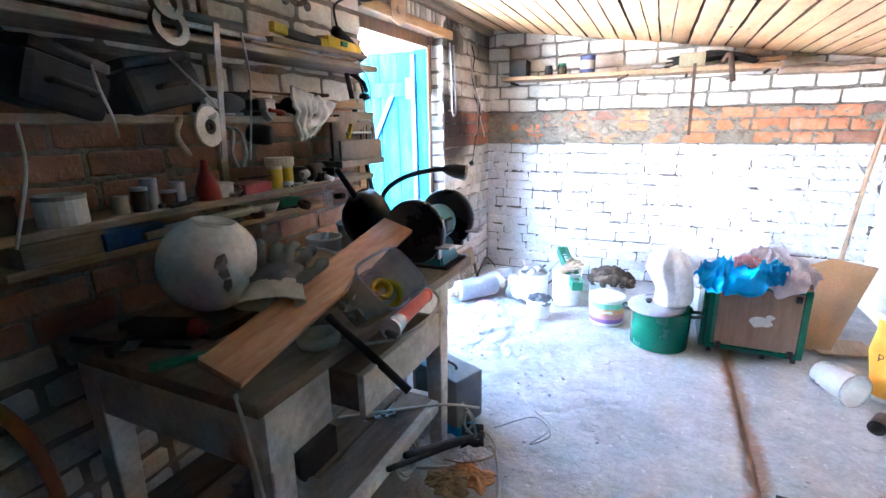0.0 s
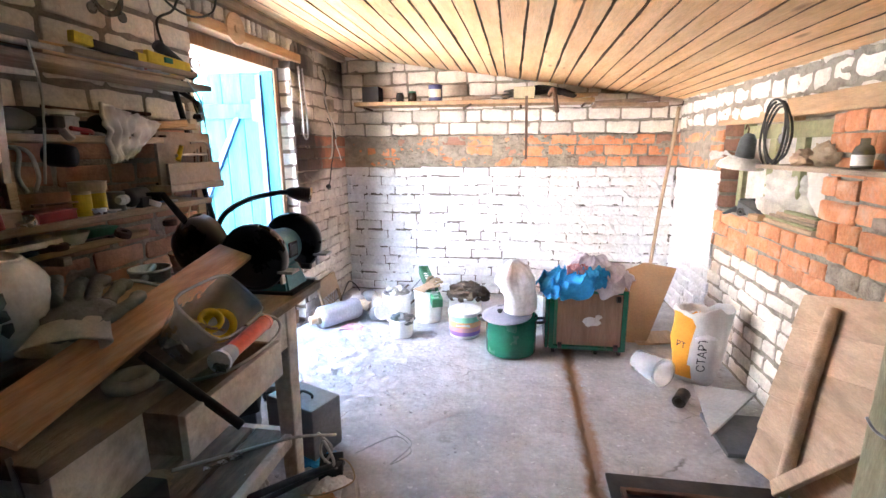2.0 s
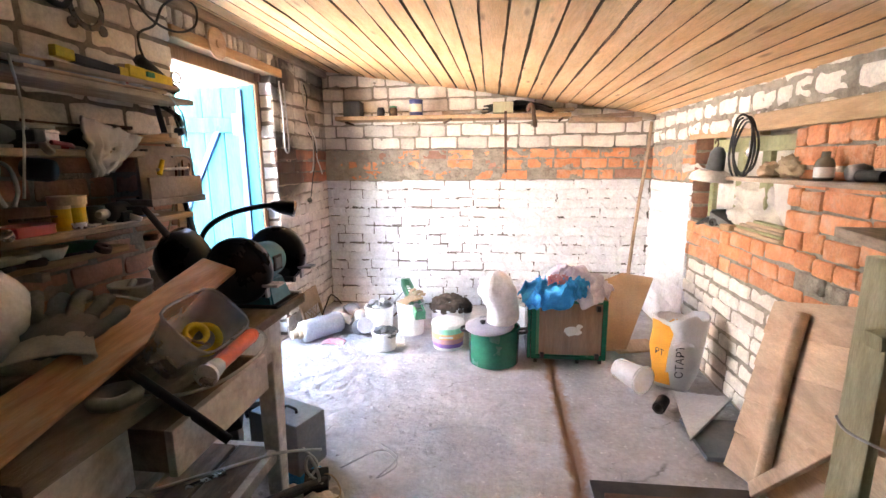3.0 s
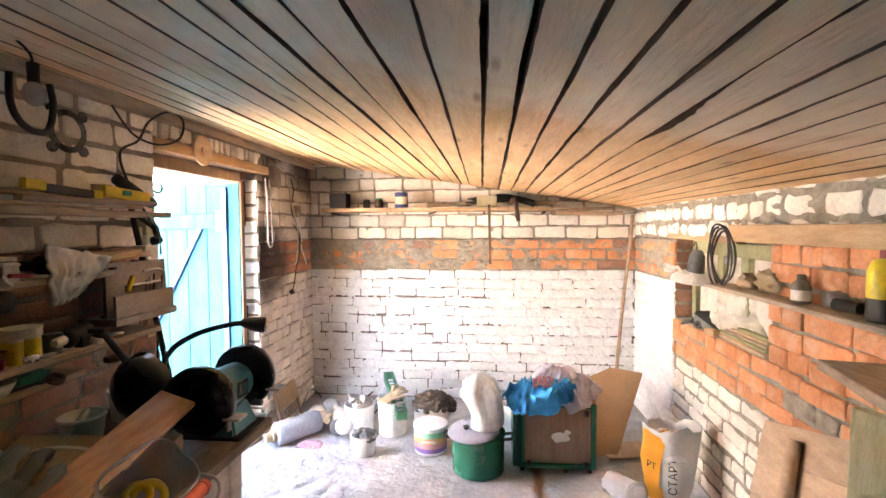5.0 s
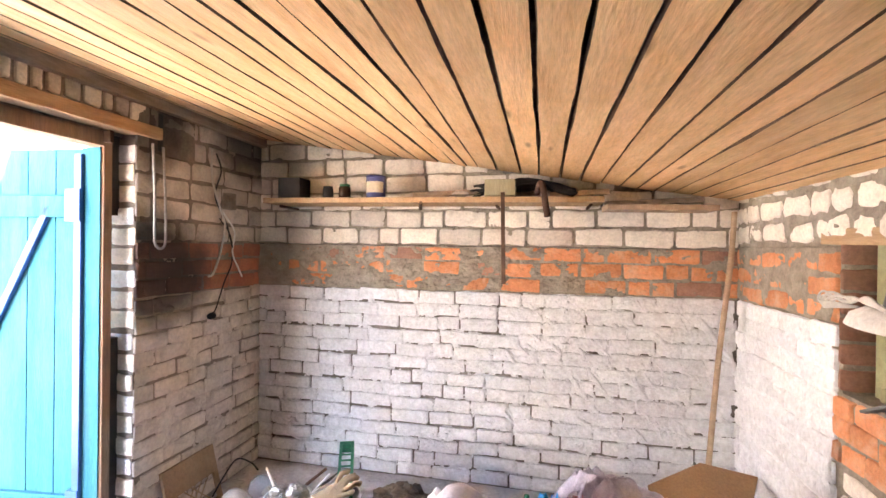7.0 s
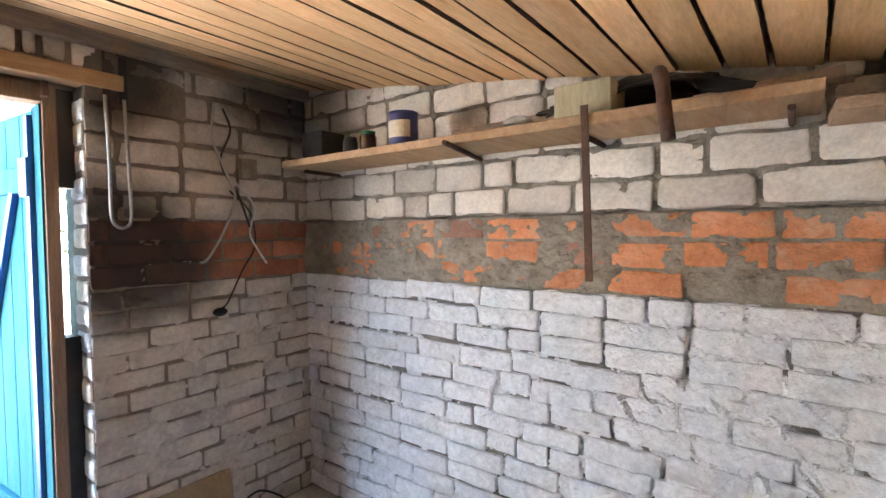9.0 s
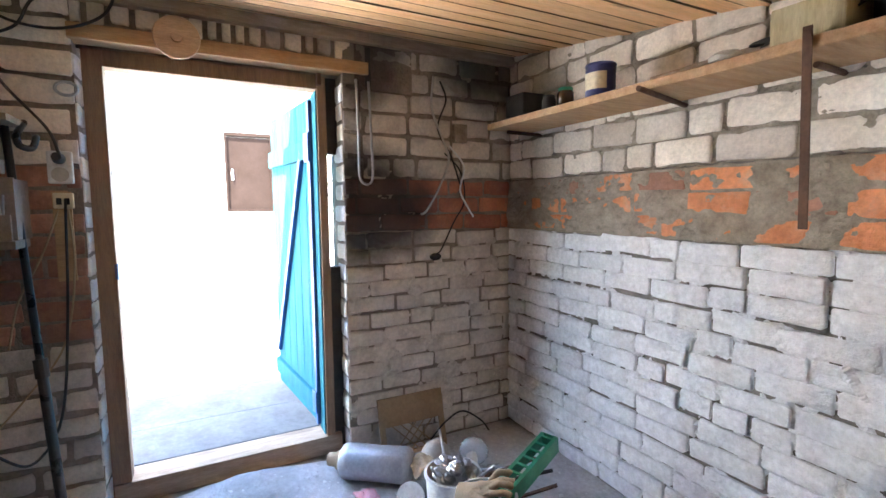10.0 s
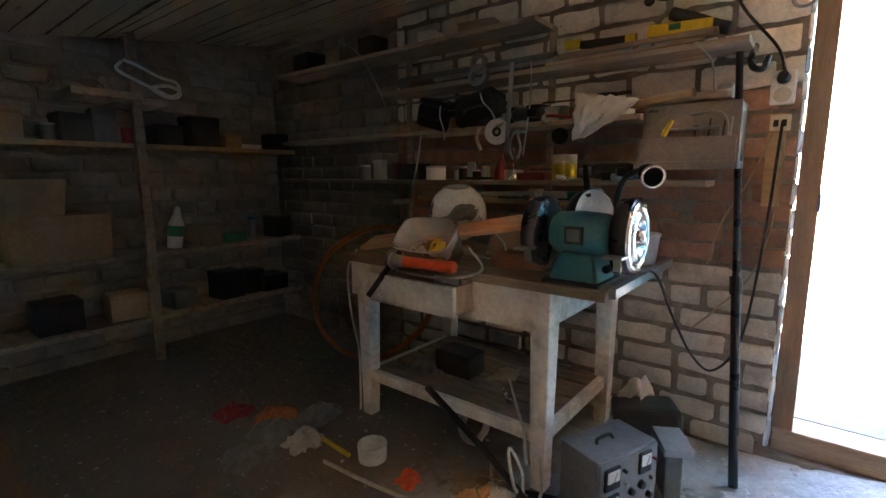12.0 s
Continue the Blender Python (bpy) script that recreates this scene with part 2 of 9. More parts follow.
M_SACKORANGE = material("orange_print_on_sack", (0.80, 0.36, 0.03), (0.72, 0.30, 0.02), 0.55, scale=8, fine=160, bump=0.4, bump_scale=14)
M_INK = material("dark_print_ink", (0.03, 0.03, 0.035), (0.02, 0.02, 0.025), 0.7, bump=0.0)
M_TILE = material("dusty_ceramic_tile", (0.45, 0.44, 0.42), (0.36, 0.35, 0.33), 0.5, scale=4, fine=60, bump=0.05, dirt=(0.3, 0.27, 0.24), dirt_amount=0.4)
M_PUMICE = material("brown_nut_shells", (0.12, 0.085, 0.06), (0.07, 0.05, 0.035), 0.9, scale=20, fine=90, bump=0.5, vary=0.3, island=True)
M_FOAM = material("dirty_white_fibre", (0.60, 0.60, 0.60), (0.46, 0.45, 0.44), 0.7, scale=9, fine=70, bump=0.5, bump_scale=25, dirt=(0.3, 0.27, 0.24), dirt_amount=0.4)
M_SILVER = material("grey_metallic_plastic", (0.42, 0.44, 0.48), (0.33, 0.35, 0.38), 0.4, 0.35, scale=7, fine=60, bump=0.3, bump_scale=16)
M_CREAMBULB = material("old_cream_plastic", (0.50, 0.46, 0.40), (0.42, 0.38, 0.33), 0.5, scale=7, fine=60, bump=0.1)
M_CABLE_W = material("dirty_white_cable", (0.55, 0.53, 0.49), (0.44, 0.42, 0.38), 0.5, scale=9, fine=60, bump=0.05)
M_FACADE = material("white_painted_plaster", (0.80, 0.78, 0.74), (0.74, 0.72, 0.68), 0.9, scale=1.2, fine=20, bump=0.2, dirt=(0.62, 0.58, 0.53), dirt_amount=0.3)
M_BROWNPAINT = material("brown_painted_panel", (0.019, 0.0115, 0.0085), (0.014, 0.0085, 0.006), 0.9, scale=4, fine=40, bump=0.2)
M_BROWNPAINT.node_tree.nodes["Principled BSDF"].inputs["Specular IOR Level"].default_value = 0.1
M_YARD = material("pale_concrete_yard", (0.58, 0.56, 0.53), (0.48, 0.46, 0.43), 0.9, scale=1.6, fine=25, bump=0.4, bump_scale=8, dirt=(0.36, 0.33, 0.29), dirt_amount=0.5)
M_SOIL = material("brown_dust_and_rubble", (0.22, 0.16, 0.115), (0.13, 0.095, 0.07), 0.95, scale=14, fine=70, bump=0.8)


def clear_plastic(name, tint, rough=0.12, alpha=0.75):
    """Thin cloudy plastic: mostly clear, a little milky."""
    m = bpy.data.materials.new(name)
    m.use_nodes = True
    nt = m.node_tree
    b = nt.nodes["Principled BSDF"]
    b.inputs["Base Color"].default_value = (*tint, 1)
    b.inputs["Roughness"].default_value = rough
    tr = nt.nodes.new("ShaderNodeBsdfTransparent")
    mx = nt.nodes.new("ShaderNodeMixShader")
    n = tex_noise(nt, None, 9, 4)
    f = ramp(nt, n, [(0.3, (alpha - 0.03,) * 3), (0.7, (min(1, alpha + 0.03),) * 3)])
    nt.links.new(f, mx.inputs[0])
    nt.links.new(b.outputs[0], mx.inputs[1]), nt.links.new(tr.outputs[0], mx.inputs[2])
    nt.links.new(mx.outputs[0], nt.nodes["Material Output"].inputs[0])
    return m


M_CLEAR = clear_plastic("cloudy_clear_plastic", (0.88, 0.89, 0.91), 0.15, 0.68)
M_FILM = clear_plastic("milky_plastic_film", (0.80, 0.78, 0.76), 0.3, 0.35)
M_CLEARBAG = clear_plastic("cloudy_polythene_film", (0.72, 0.70, 0.68), 0.3, 0.7)


def ceiling_pine():
    """Pine boards: warm towards the end wall, greyed over the rest, where a pale tone also paints in brightness."""
    m = material("pine_ceiling_board", (0.84, 0.54, 0.285), (0.72, 0.41, 0.19), 0.6, scale=3, fine=20, bump=0.4, stretch=(7, 0.9, 7), vary=0.15, island=True, dirt=(0.46, 0.25, 0.11), dirt_amount=0.5, dirt_scale=1.8)
    nt = m.node_tree
    b = nt.nodes["Principled BSDF"]
    col = b.inputs["Base Color"].links[0].from_socket
    geo = nt.nodes.new("ShaderNodeNewGeometry")
    sep = nt.nodes.new("ShaderNodeSeparateXYZ")
    nt.links.new(geo.outputs["Position"], sep.inputs[0])
    # the grey is kept pale to put missing light into the nearer boards
    n = mathn(nt, "MULTIPLY", tex_noise(nt, geo.outputs["Position"], 1.7, 5), 1.3)
    y = mathn(nt, "SUBTRACT", mathn(nt, "ADD", n, 0.95), sep.outputs[1])
    f = ramp(nt, y, [(0.0, (0, 0, 0)), (0.35, (0.7, 0.7, 0.7))])
    col = mixed(nt, f, col, (0.88, 0.77, 0.63))
    # saw marks along the grain and dark knots
    mp = nt.nodes.new("ShaderNodeMapping")
    mp.inputs["Scale"].default_value = (22, 2.6, 22)
    nt.links.new(geo.outputs["Position"], mp.inputs[0])
    streak = ramp(nt, tex_noise(nt, mp.outputs[0], 2.0, 6, 0.75), [(0.34, (0.60, 0.52, 0.44)), (0.46, (1.0, 1.0, 1.0))])
    col = mixed(nt, 0.32, col, streak, "MULTIPLY")
    mk = nt.nodes.new("ShaderNodeMapping")
    mk.inputs["Scale"].default_value = (9, 2.2, 1)
    nt.links.new(geo.outputs["Position"], mk.inputs[0])
    vo = nt.nodes.new("ShaderNodeTexVoronoi")
    vo.inputs["Scale"].default_value = 1.0
    nt.links.new(mk.outputs[0], vo.inputs["Vector"])
    knot = ramp(nt, vo.outputs["Distance"], [(0.05, (0.75, 0.75, 0.75)), (0.15, (0, 0, 0))])
    nt.links.new(mixed(nt, knot, col, (0.26, 0.12, 0.05)), b.inputs["Base Color"])
    return m


M_CEILING = ceiling_pine()
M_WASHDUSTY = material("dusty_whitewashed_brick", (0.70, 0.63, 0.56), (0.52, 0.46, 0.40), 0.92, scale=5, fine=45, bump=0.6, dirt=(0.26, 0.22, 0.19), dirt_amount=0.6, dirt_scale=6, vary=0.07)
# dirty brick, with the dim rear end's shade put into its colour
M_BACKBRICK = material("shade_toned_back_brick", (0.32, 0.27, 0.225), (0.20, 0.165, 0.135), 0.92, scale=6, fine=70, bump=0.5, dirt=(0.10, 0.08, 0.07), dirt_amount=0.6, dirt_scale=5, vary=0.2)
# slab concrete darker than the yard: the building's shade is put into its colour
M_STEP = material("shade_toned_concrete", (0.17, 0.175, 0.18), (0.10, 0.102, 0.106), 0.9, scale=3, fine=25, bump=0.6, bump_scale=9, dirt=(0.07, 0.065, 0.06), dirt_amount=0.6)


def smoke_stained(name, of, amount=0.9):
    """Old brick with two shapeless soot stains beside the door and a dark patch in the top corner."""
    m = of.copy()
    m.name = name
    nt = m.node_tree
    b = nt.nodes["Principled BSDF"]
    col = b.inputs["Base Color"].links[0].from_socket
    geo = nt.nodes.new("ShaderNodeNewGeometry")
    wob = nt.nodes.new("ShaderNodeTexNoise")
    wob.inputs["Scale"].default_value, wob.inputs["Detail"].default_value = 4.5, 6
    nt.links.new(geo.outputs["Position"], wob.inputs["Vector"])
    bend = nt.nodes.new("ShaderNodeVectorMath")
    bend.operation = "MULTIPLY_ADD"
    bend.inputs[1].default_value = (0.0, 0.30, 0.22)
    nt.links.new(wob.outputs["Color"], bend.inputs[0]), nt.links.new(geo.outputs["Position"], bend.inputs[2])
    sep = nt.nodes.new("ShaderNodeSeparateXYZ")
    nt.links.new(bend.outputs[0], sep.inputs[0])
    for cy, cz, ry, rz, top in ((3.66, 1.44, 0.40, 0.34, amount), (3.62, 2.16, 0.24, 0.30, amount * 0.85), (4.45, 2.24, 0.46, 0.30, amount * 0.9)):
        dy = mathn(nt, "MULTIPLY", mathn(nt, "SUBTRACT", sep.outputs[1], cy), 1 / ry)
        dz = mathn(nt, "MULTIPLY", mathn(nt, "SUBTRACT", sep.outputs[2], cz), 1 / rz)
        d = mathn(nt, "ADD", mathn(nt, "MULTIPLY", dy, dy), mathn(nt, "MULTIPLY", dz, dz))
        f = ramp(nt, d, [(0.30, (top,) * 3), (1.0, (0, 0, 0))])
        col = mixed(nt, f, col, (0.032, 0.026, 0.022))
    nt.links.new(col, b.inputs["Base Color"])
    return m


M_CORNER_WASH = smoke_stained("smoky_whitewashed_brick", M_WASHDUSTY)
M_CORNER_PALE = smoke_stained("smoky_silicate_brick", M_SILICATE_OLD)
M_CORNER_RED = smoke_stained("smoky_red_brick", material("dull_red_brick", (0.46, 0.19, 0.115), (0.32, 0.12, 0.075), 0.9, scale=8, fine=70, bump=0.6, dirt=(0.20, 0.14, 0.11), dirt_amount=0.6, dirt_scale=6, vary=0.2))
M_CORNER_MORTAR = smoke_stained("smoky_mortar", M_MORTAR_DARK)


def dirty_floor():
    """Bare grey concrete by the door, blending to dark brown towards the back of the room."""
    m = material("trodden_concrete", (0.60, 0.59, 0.585), (0.36, 0.35, 0.345), 0.85, scale=2.6, fine=40, bump=0.8, bump_scale=9, relief=0.035, dirt=(0.30, 0.26, 0.23), dirt_amount=0.7, dirt_scale=2.6)
    nt = m.node_tree
    b = nt.nodes["Principled BSDF"]
    col = b.inputs["Base Color"].links[0].from_socket
    geo = nt.nodes.new("ShaderNodeNewGeometry")
    sep = nt.nodes.new("ShaderNodeSeparateXYZ")
    nt.links.new(geo.outputs["Position"], sep.inputs[0])
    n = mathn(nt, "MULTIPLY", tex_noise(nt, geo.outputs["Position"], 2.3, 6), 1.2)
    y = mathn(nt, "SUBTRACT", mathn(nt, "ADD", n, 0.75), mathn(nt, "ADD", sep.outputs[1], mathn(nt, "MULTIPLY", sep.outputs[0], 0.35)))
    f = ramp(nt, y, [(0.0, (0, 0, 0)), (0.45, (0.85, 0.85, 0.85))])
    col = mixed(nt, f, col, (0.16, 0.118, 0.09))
    # pale crumbs of lime and small dark pits
    crumb = ramp(nt, tex_noise(nt, geo.outputs["Position"], 34, 2, 0.5), [(0.67, (0, 0, 0)), (0.74, (0.5, 0.5, 0.5))])
    col = mixed(nt, crumb, col, (0.82, 0.80, 0.77))
    pit = ramp(nt, tex_noise(nt, geo.outputs["Position"], 21, 4, 0.7), [(0.28, (0.6, 0.6, 0.6)), (0.34, (0, 0, 0))])
    col = mixed(nt, pit, col, (0.13, 0.11, 0.09))
    # hairline cracks
    wob = nt.nodes.new("ShaderNodeTexNoise")
    wob.inputs["Scale"].default_value, wob.inputs["Detail"].default_value = 5, 5
    nt.links.new(geo.outputs["Position"], wob.inputs["Vector"])
    bend = nt.nodes.new("ShaderNodeVectorMath")
    bend.operation = "MULTIPLY_ADD"
    bend.inputs[1].default_value = (0.35, 0.35, 0.0)
    nt.links.new(wob.outputs["Color"], bend.inputs[0]), nt.links.new(geo.outputs["Position"], bend.inputs[2])
    vo = nt.nodes.new("ShaderNodeTexVoronoi")
    vo.feature = "DISTANCE_TO_EDGE"
    vo.inputs["Scale"].default_value = 1.1
    nt.links.new(bend.outputs[0], vo.inputs["Vector"])
    line = ramp(nt, vo.outputs["Distance"], [(0.002, (0.7, 0.7, 0.7)), (0.007, (0, 0, 0))])
    gaps = ramp(nt, tex_noise(nt, geo.outputs["Position"], 1.7, 3), [(0.52, (0, 0, 0)), (0.62, (1, 1, 1))])
    col = mixed(nt, mixed(nt, 1.0, line, gaps, "MULTIPLY"), col, (0.09, 0.075, 0.06))
    # brown earth trodden out of the long joint
    off = mathn(nt, "ABSOLUTE", mathn(nt, "SUBTRACT", mathn(nt, "ADD", sep.outputs[0], mathn(nt, "MULTIPLY", tex_noise(nt, geo.outputs["Position"], 7, 5), 0.10)), 0.512))
    soil = mathn(nt, "ADD", off, mathn(nt, "MULTIPLY", tex_noise(nt, geo.outputs["Position"], 24, 5, 0.7), 0.05))
    col = mixed(nt, ramp(nt, soil, [(0.048, (0.92, 0.92, 0.92)), (0.085, (0, 0, 0))]), col, (0.30, 0.175, 0.10))
    nt.links.new(col, b.inputs["Base Color"])
    return m


M_FLOOR = dirty_floor()

M_LIDENAMEL = material("grey_lilac_enamel", (0.36, 0.36, 0.42), (0.28, 0.28, 0.34), 0.3, scale=6, fine=60, bump=0.05, dirt=(0.2, 0.19, 0.19), dirt_amount=0.5)
M_LEAF = material("sunlit_leaf", (0.024, 0.036, 0.003), (0.014, 0.024, 0.002), 0.6, scale=9, fine=60, bump=0.1, vary=0.3, island=True)
M_TOOLBOARD = material("grey_brown_board", (0.33, 0.27, 0.225), (0.25, 0.20, 0.165), 0.8, scale=5, fine=60, bump=0.3, dirt=(0.12, 0.095, 0.08), dirt_amount=0.5, dirt_scale=6)
M_RACKPOST = material("weathered_greenish_post", (0.50, 0.44, 0.27), (0.38, 0.32, 0.19), 0.8, scale=6, fine=45, bump=0.4, stretch=(5, 5, 0.8), dirt=(0.24, 0.18, 0.11), dirt_amount=0.5)
M_GRIMY = material("oil_blackened_wood", (0.27, 0.205, 0.15), (0.14, 0.105, 0.078), 0.7, scale=6, fine=50, bump=0.6, stretch=(4, 1, 4), dirt=(0.36, 0.30, 0.24), dirt_amount=0.45, dirt_scale=7, vary=0.15)
M_BARK = material("dark_bark_edge", (0.19, 0.105, 0.058), (0.09, 0.05, 0.028), 0.95, scale=7, fine=60, bump=0.8)
M_METERGREY = material("scuffed_grey_steel_case", (0.24, 0.255, 0.275), (0.17, 0.18, 0.195), 0.38, 0.2, scale=5, fine=60, bump=0.12, dirt=(0.36, 0.34, 0.31), dirt_amount=0.5)

# ---- builders ----
def part(name, bm, mat, parent=None, label="", smooth=False):
    """Links a bmesh as one mesh object under a thing or a part."""
    me = bpy.data.meshes.new(name)
    bm.normal_update()
    bm.to_mesh(me)
    bm.free()
    if smooth:
        for p in me.polygons:
            p.use_smooth = True
    for q in mat if isinstance(mat, (list, tuple)) else [mat]:
        me.materials.append(q)
    ob = new(name, me)
    if parent is not None:
        ob.parent = parent
    if label:
        ob["label"] = label
    return ob


def structure(ob, label):
    return tagged(ob, label, kind="structure")


def box(bm, x0, x1, y0, y1, z0, z1, bevel=0.0):
    r = bmesh.ops.create_cube(bm, size=1, matrix=Matrix.LocRotScale(((x0 + x1) / 2, (y0 + y1) / 2, (z0 + z1) / 2), None, (abs(x1 - x0), abs(y1 - y0), abs(z1 - z0))))
    if bevel:
        es = list({e for v in r["verts"] for e in v.link_edges})
        bmesh.ops.bevel(bm, geom=es, offset=bevel, segments=2, profile=0.6, affect="EDGES")
    return bm


def boxes(*dims, bevel=0.0):
    bm = bmesh.new()
    for d in dims:
        box(bm, *d, bevel=bevel)
    return bm


# ---- shaping helpers ----
def empty(name, label, category, at, group="", kind=""):
    e = new(name)
    e.location = at
    return tagged(e, label, category, group, kind)


def add(name, bm, mat, parent, label="", smooth=False):
    """A part in world coordinates under a thing (an Empty) or under a part (a mesh)."""
    ob = part(name, bm, mat, parent, label, smooth)
    if parent is not None and parent.data is None:
        ob.matrix_parent_inverse = Matrix.Translation(-parent.location)
    return ob


def solo(name, bm, mat, label, category, group="", smooth=False):
    """A thing that is one mesh."""
    return tagged(part(name, bm, mat, None, "", smooth), label, category, group)


def rod(bm, a, b, r, r2=None, seg=12):
    a, b = Vector(a), Vector(b)
    d = b - a
    m = Matrix.Translation((a + b) / 2) @ d.to_track_quat("Z", "Y").to_matrix().to_4x4()
    bmesh.ops.create_cone(bm, cap_ends=True, segments=seg, radius1=r, radius2=r if r2 is None else r2, depth=d.length, matrix=m)
    return bm


def spline(pts, n=8):
    """Catmull-Rom points through pts."""
    p = [Vector(q) for q in pts]
    p = [p[0] * 2 - p[1]] + p + [p[-1] * 2 - p[-2]]
    out = []
    for i in range(1, len(p) - 2):
        for k in range(n):
            t = k / n
            a, b, c, d = p[i - 1], p[i], p[i + 1], p[i + 2]
            out.append(0.5 * (2 * b + (c - a) * t + (2 * a - 5 * b + 4 * c - d) * t * t + (3 * b - a - 3 * c + d) * t ** 3))
    out.append(p[-2])
    return out


def tube(bm, pts, r, seg=8, n=8, closed=False):
    path = spline(pts, n)
    rings = []
    side = Vector((0.31, 0.17, 0.93))
    for i, c in enumerate(path):
        d = (path[min(i + 1, len(path) - 1)] - path[max(i - 1, 0)]).normalized()
        u = side - d * side.dot(d)
        u = u.normalized() if u.length > 1e-3 else d.orthogonal().normalized()
        side = u
        v = d.cross(u)
        rings.append([bm.verts.new(c + r * (math.cos(2 * math.pi * k / seg) * u + math.sin(2 * math.pi * k / seg) * v)) for k in range(seg)])
    for a, b in zip(rings, rings[1:]):
        for k in range(seg):
            bm.faces.new((a[k], a[(k + 1) % seg], b[(k + 1) % seg], b[k]))
    if len(rings) > 1:
        bm.faces.new(rings[0][::-1]), bm.faces.new(rings[-1])
    return bm


def lathe(bm, prof, m, seg=28, wobble=0.0, seed=0):
    """Turns a profile of (radius, height) about the axis z of m."""
    rings = []
    for r, h in prof:
        if r < 1e-5:
            rings.append([bm.verts.new(m @ Vector((0, 0, h)))])
            continue
        ring = []
        for k in range(seg):
            a = 2 * math.pi * k / seg
            rr = r * (1 + wobble * noise.noise(Vector((math.cos(a) * 1.5 + seed, math.sin(a) * 1.5, h * 9))))
            ring.append(bm.verts.new(m @ Vector((rr * math.cos(a), rr * math.sin(a), h))))
        rings.append(ring)
    for a, b in zip(rings, rings[1:]):
        for k in range(seg):
            j = (k + 1) % seg
            if len(a) == 1 and len(b) == 1:
                continue
            if len(a) == 1:
                bm.faces.new((a[0], b[j], b[k]))
            elif len(b) == 1:
                bm.faces.new((a[k], a[j], b[0]))
            else:
                bm.faces.new((a[k], a[j], b[j], b[k]))
    bmesh.ops.recalc_face_normals(bm, faces=bm.faces)
    return bm


def turned(prof, m=None, seg=28, wobble=0.0, seed=0):
    return lathe(bmesh.new(), prof, m or Matrix(), seg, wobble, seed)


def ball(bm, c, r, scale=(1, 1, 1), seg=20, rough=0.0, seed=0, freq=2.0):
    """A lump: a sphere squeezed and pushed about by noise."""
    res = bmesh.ops.create_uvsphere(bm, u_segments=seg, v_segments=max(8, seg * 2 // 3), radius=1)
    for v in res["verts"]:
        d = v.co.normalized()
        k = 1 + rough * (noise.noise(d * freq + Vector((seed, seed * 2.3, 0))) + 0.5 * noise.noise(d * freq * 2.7 + Vector((0, seed, 5))))
        v.co = Vector(c) + Vector((d.x * r * scale[0] * k, d.y * r * scale[1] * k, d.z * r * scale[2] * k))
    return bm


def obox(m, sx, sy, sz, bevel=0.003):
    """A bevelled box of that size, its base centre at the pose m."""
    bm = bmesh.new()
    box(bm, -sx / 2, sx / 2, -sy / 2, sy / 2, 0, sz, bevel)
    bm.transform(m)
    return bm


def plank(a, b, width, thick, side=(0, 0, 1), seed=0, segs=6, sag=0.0):
    """A board from a to b with slightly wavy edges; side: the way its thickness points."""
    bm = bmesh.new()
    a, b = Vector(a), Vector(b)
    d = (b - a).normalized()
    n = Vector(side)
    n = (n - d * n.dot(d)).normalized()
    w = d.cross(n)
    rings = []
    for i in range(segs + 1):
        t = i / segs
        c = a.lerp(b, t) - Vector((0, 0, sag * 4 * t * (1 - t)))
        e0 = 0.5 * width * (1 + 0.03 * noise.noise((seed, i * 0.9, 0)))
        e1 = 0.5 * width * (1 + 0.03 * noise.noise((seed, i * 0.9, 7)))
        h = thick / 2
        k = min(0.003, thick * 0.2)
        rings.append([bm.verts.new(c + w * x + n * y) for x, y in ((-e0, -h + k), (-e0 + k, -h), (e1 - k, -h), (e1, -h + k), (e1, h - k), (e1 - k, h), (-e0 + k, h), (-e0, h - k))])
    for p, q in zip(rings, rings[1:]):
        for k in range(8):
            bm.faces.new((p[k], p[(k + 1) % 8], q[(k + 1) % 8], q[k]))
    bm.faces.new(rings[0][::-1]), bm.faces.new(rings[-1])
    bmesh.ops.recalc_face_normals(bm, faces=bm.faces)
    return bm


def cloth(c, size, seed, res=26, droop=0.0, crumple=0.35, turn=0.0):
    """A crumpled piece of cloth: a thick folded sheet heaped about c."""
    bm = bmesh.new()
    g = bmesh.ops.create_grid(bm, x_segments=res, y_segments=res, size=0.5)
    rot = Matrix.Rotation(turn, 3, "Z")
    for v in g["verts"]:
        x, y = v.co.x, v.co.y
        rad = math.hypot(x, y) * 2
        q = Vector((x * 3.1 + seed, y * 3.1, seed * 0.7))
        h = noise.noise(q) * crumple + 0.55 * crumple * abs(noise.noise(q * 2.3)) + 0.3 * crumple * abs(noise.noise(q * 5.1))
        s = 1 + 0.35 * noise.noise(q * 1.7 + Vector((9, 0, 0)))
        p = rot @ Vector((x * size[0] * s, y * size[1] * s, 0))
        v.co = Vector(c) + Vector((p.x, p.y, size[2] * (0.45 + h - 0.9 * rad * rad * 0.45) - droop * max(0, rad - 0.75) ** 1.0))
    ext = bmesh.ops.extrude_face_region(bm, geom=bm.faces[:])
    for v in ext["geom"]:
        if isinstance(v, bmesh.types.BMVert):
            v.co.z -= 0.006
    bmesh.ops.recalc_face_normals(bm, faces=bm.faces)
    return bm


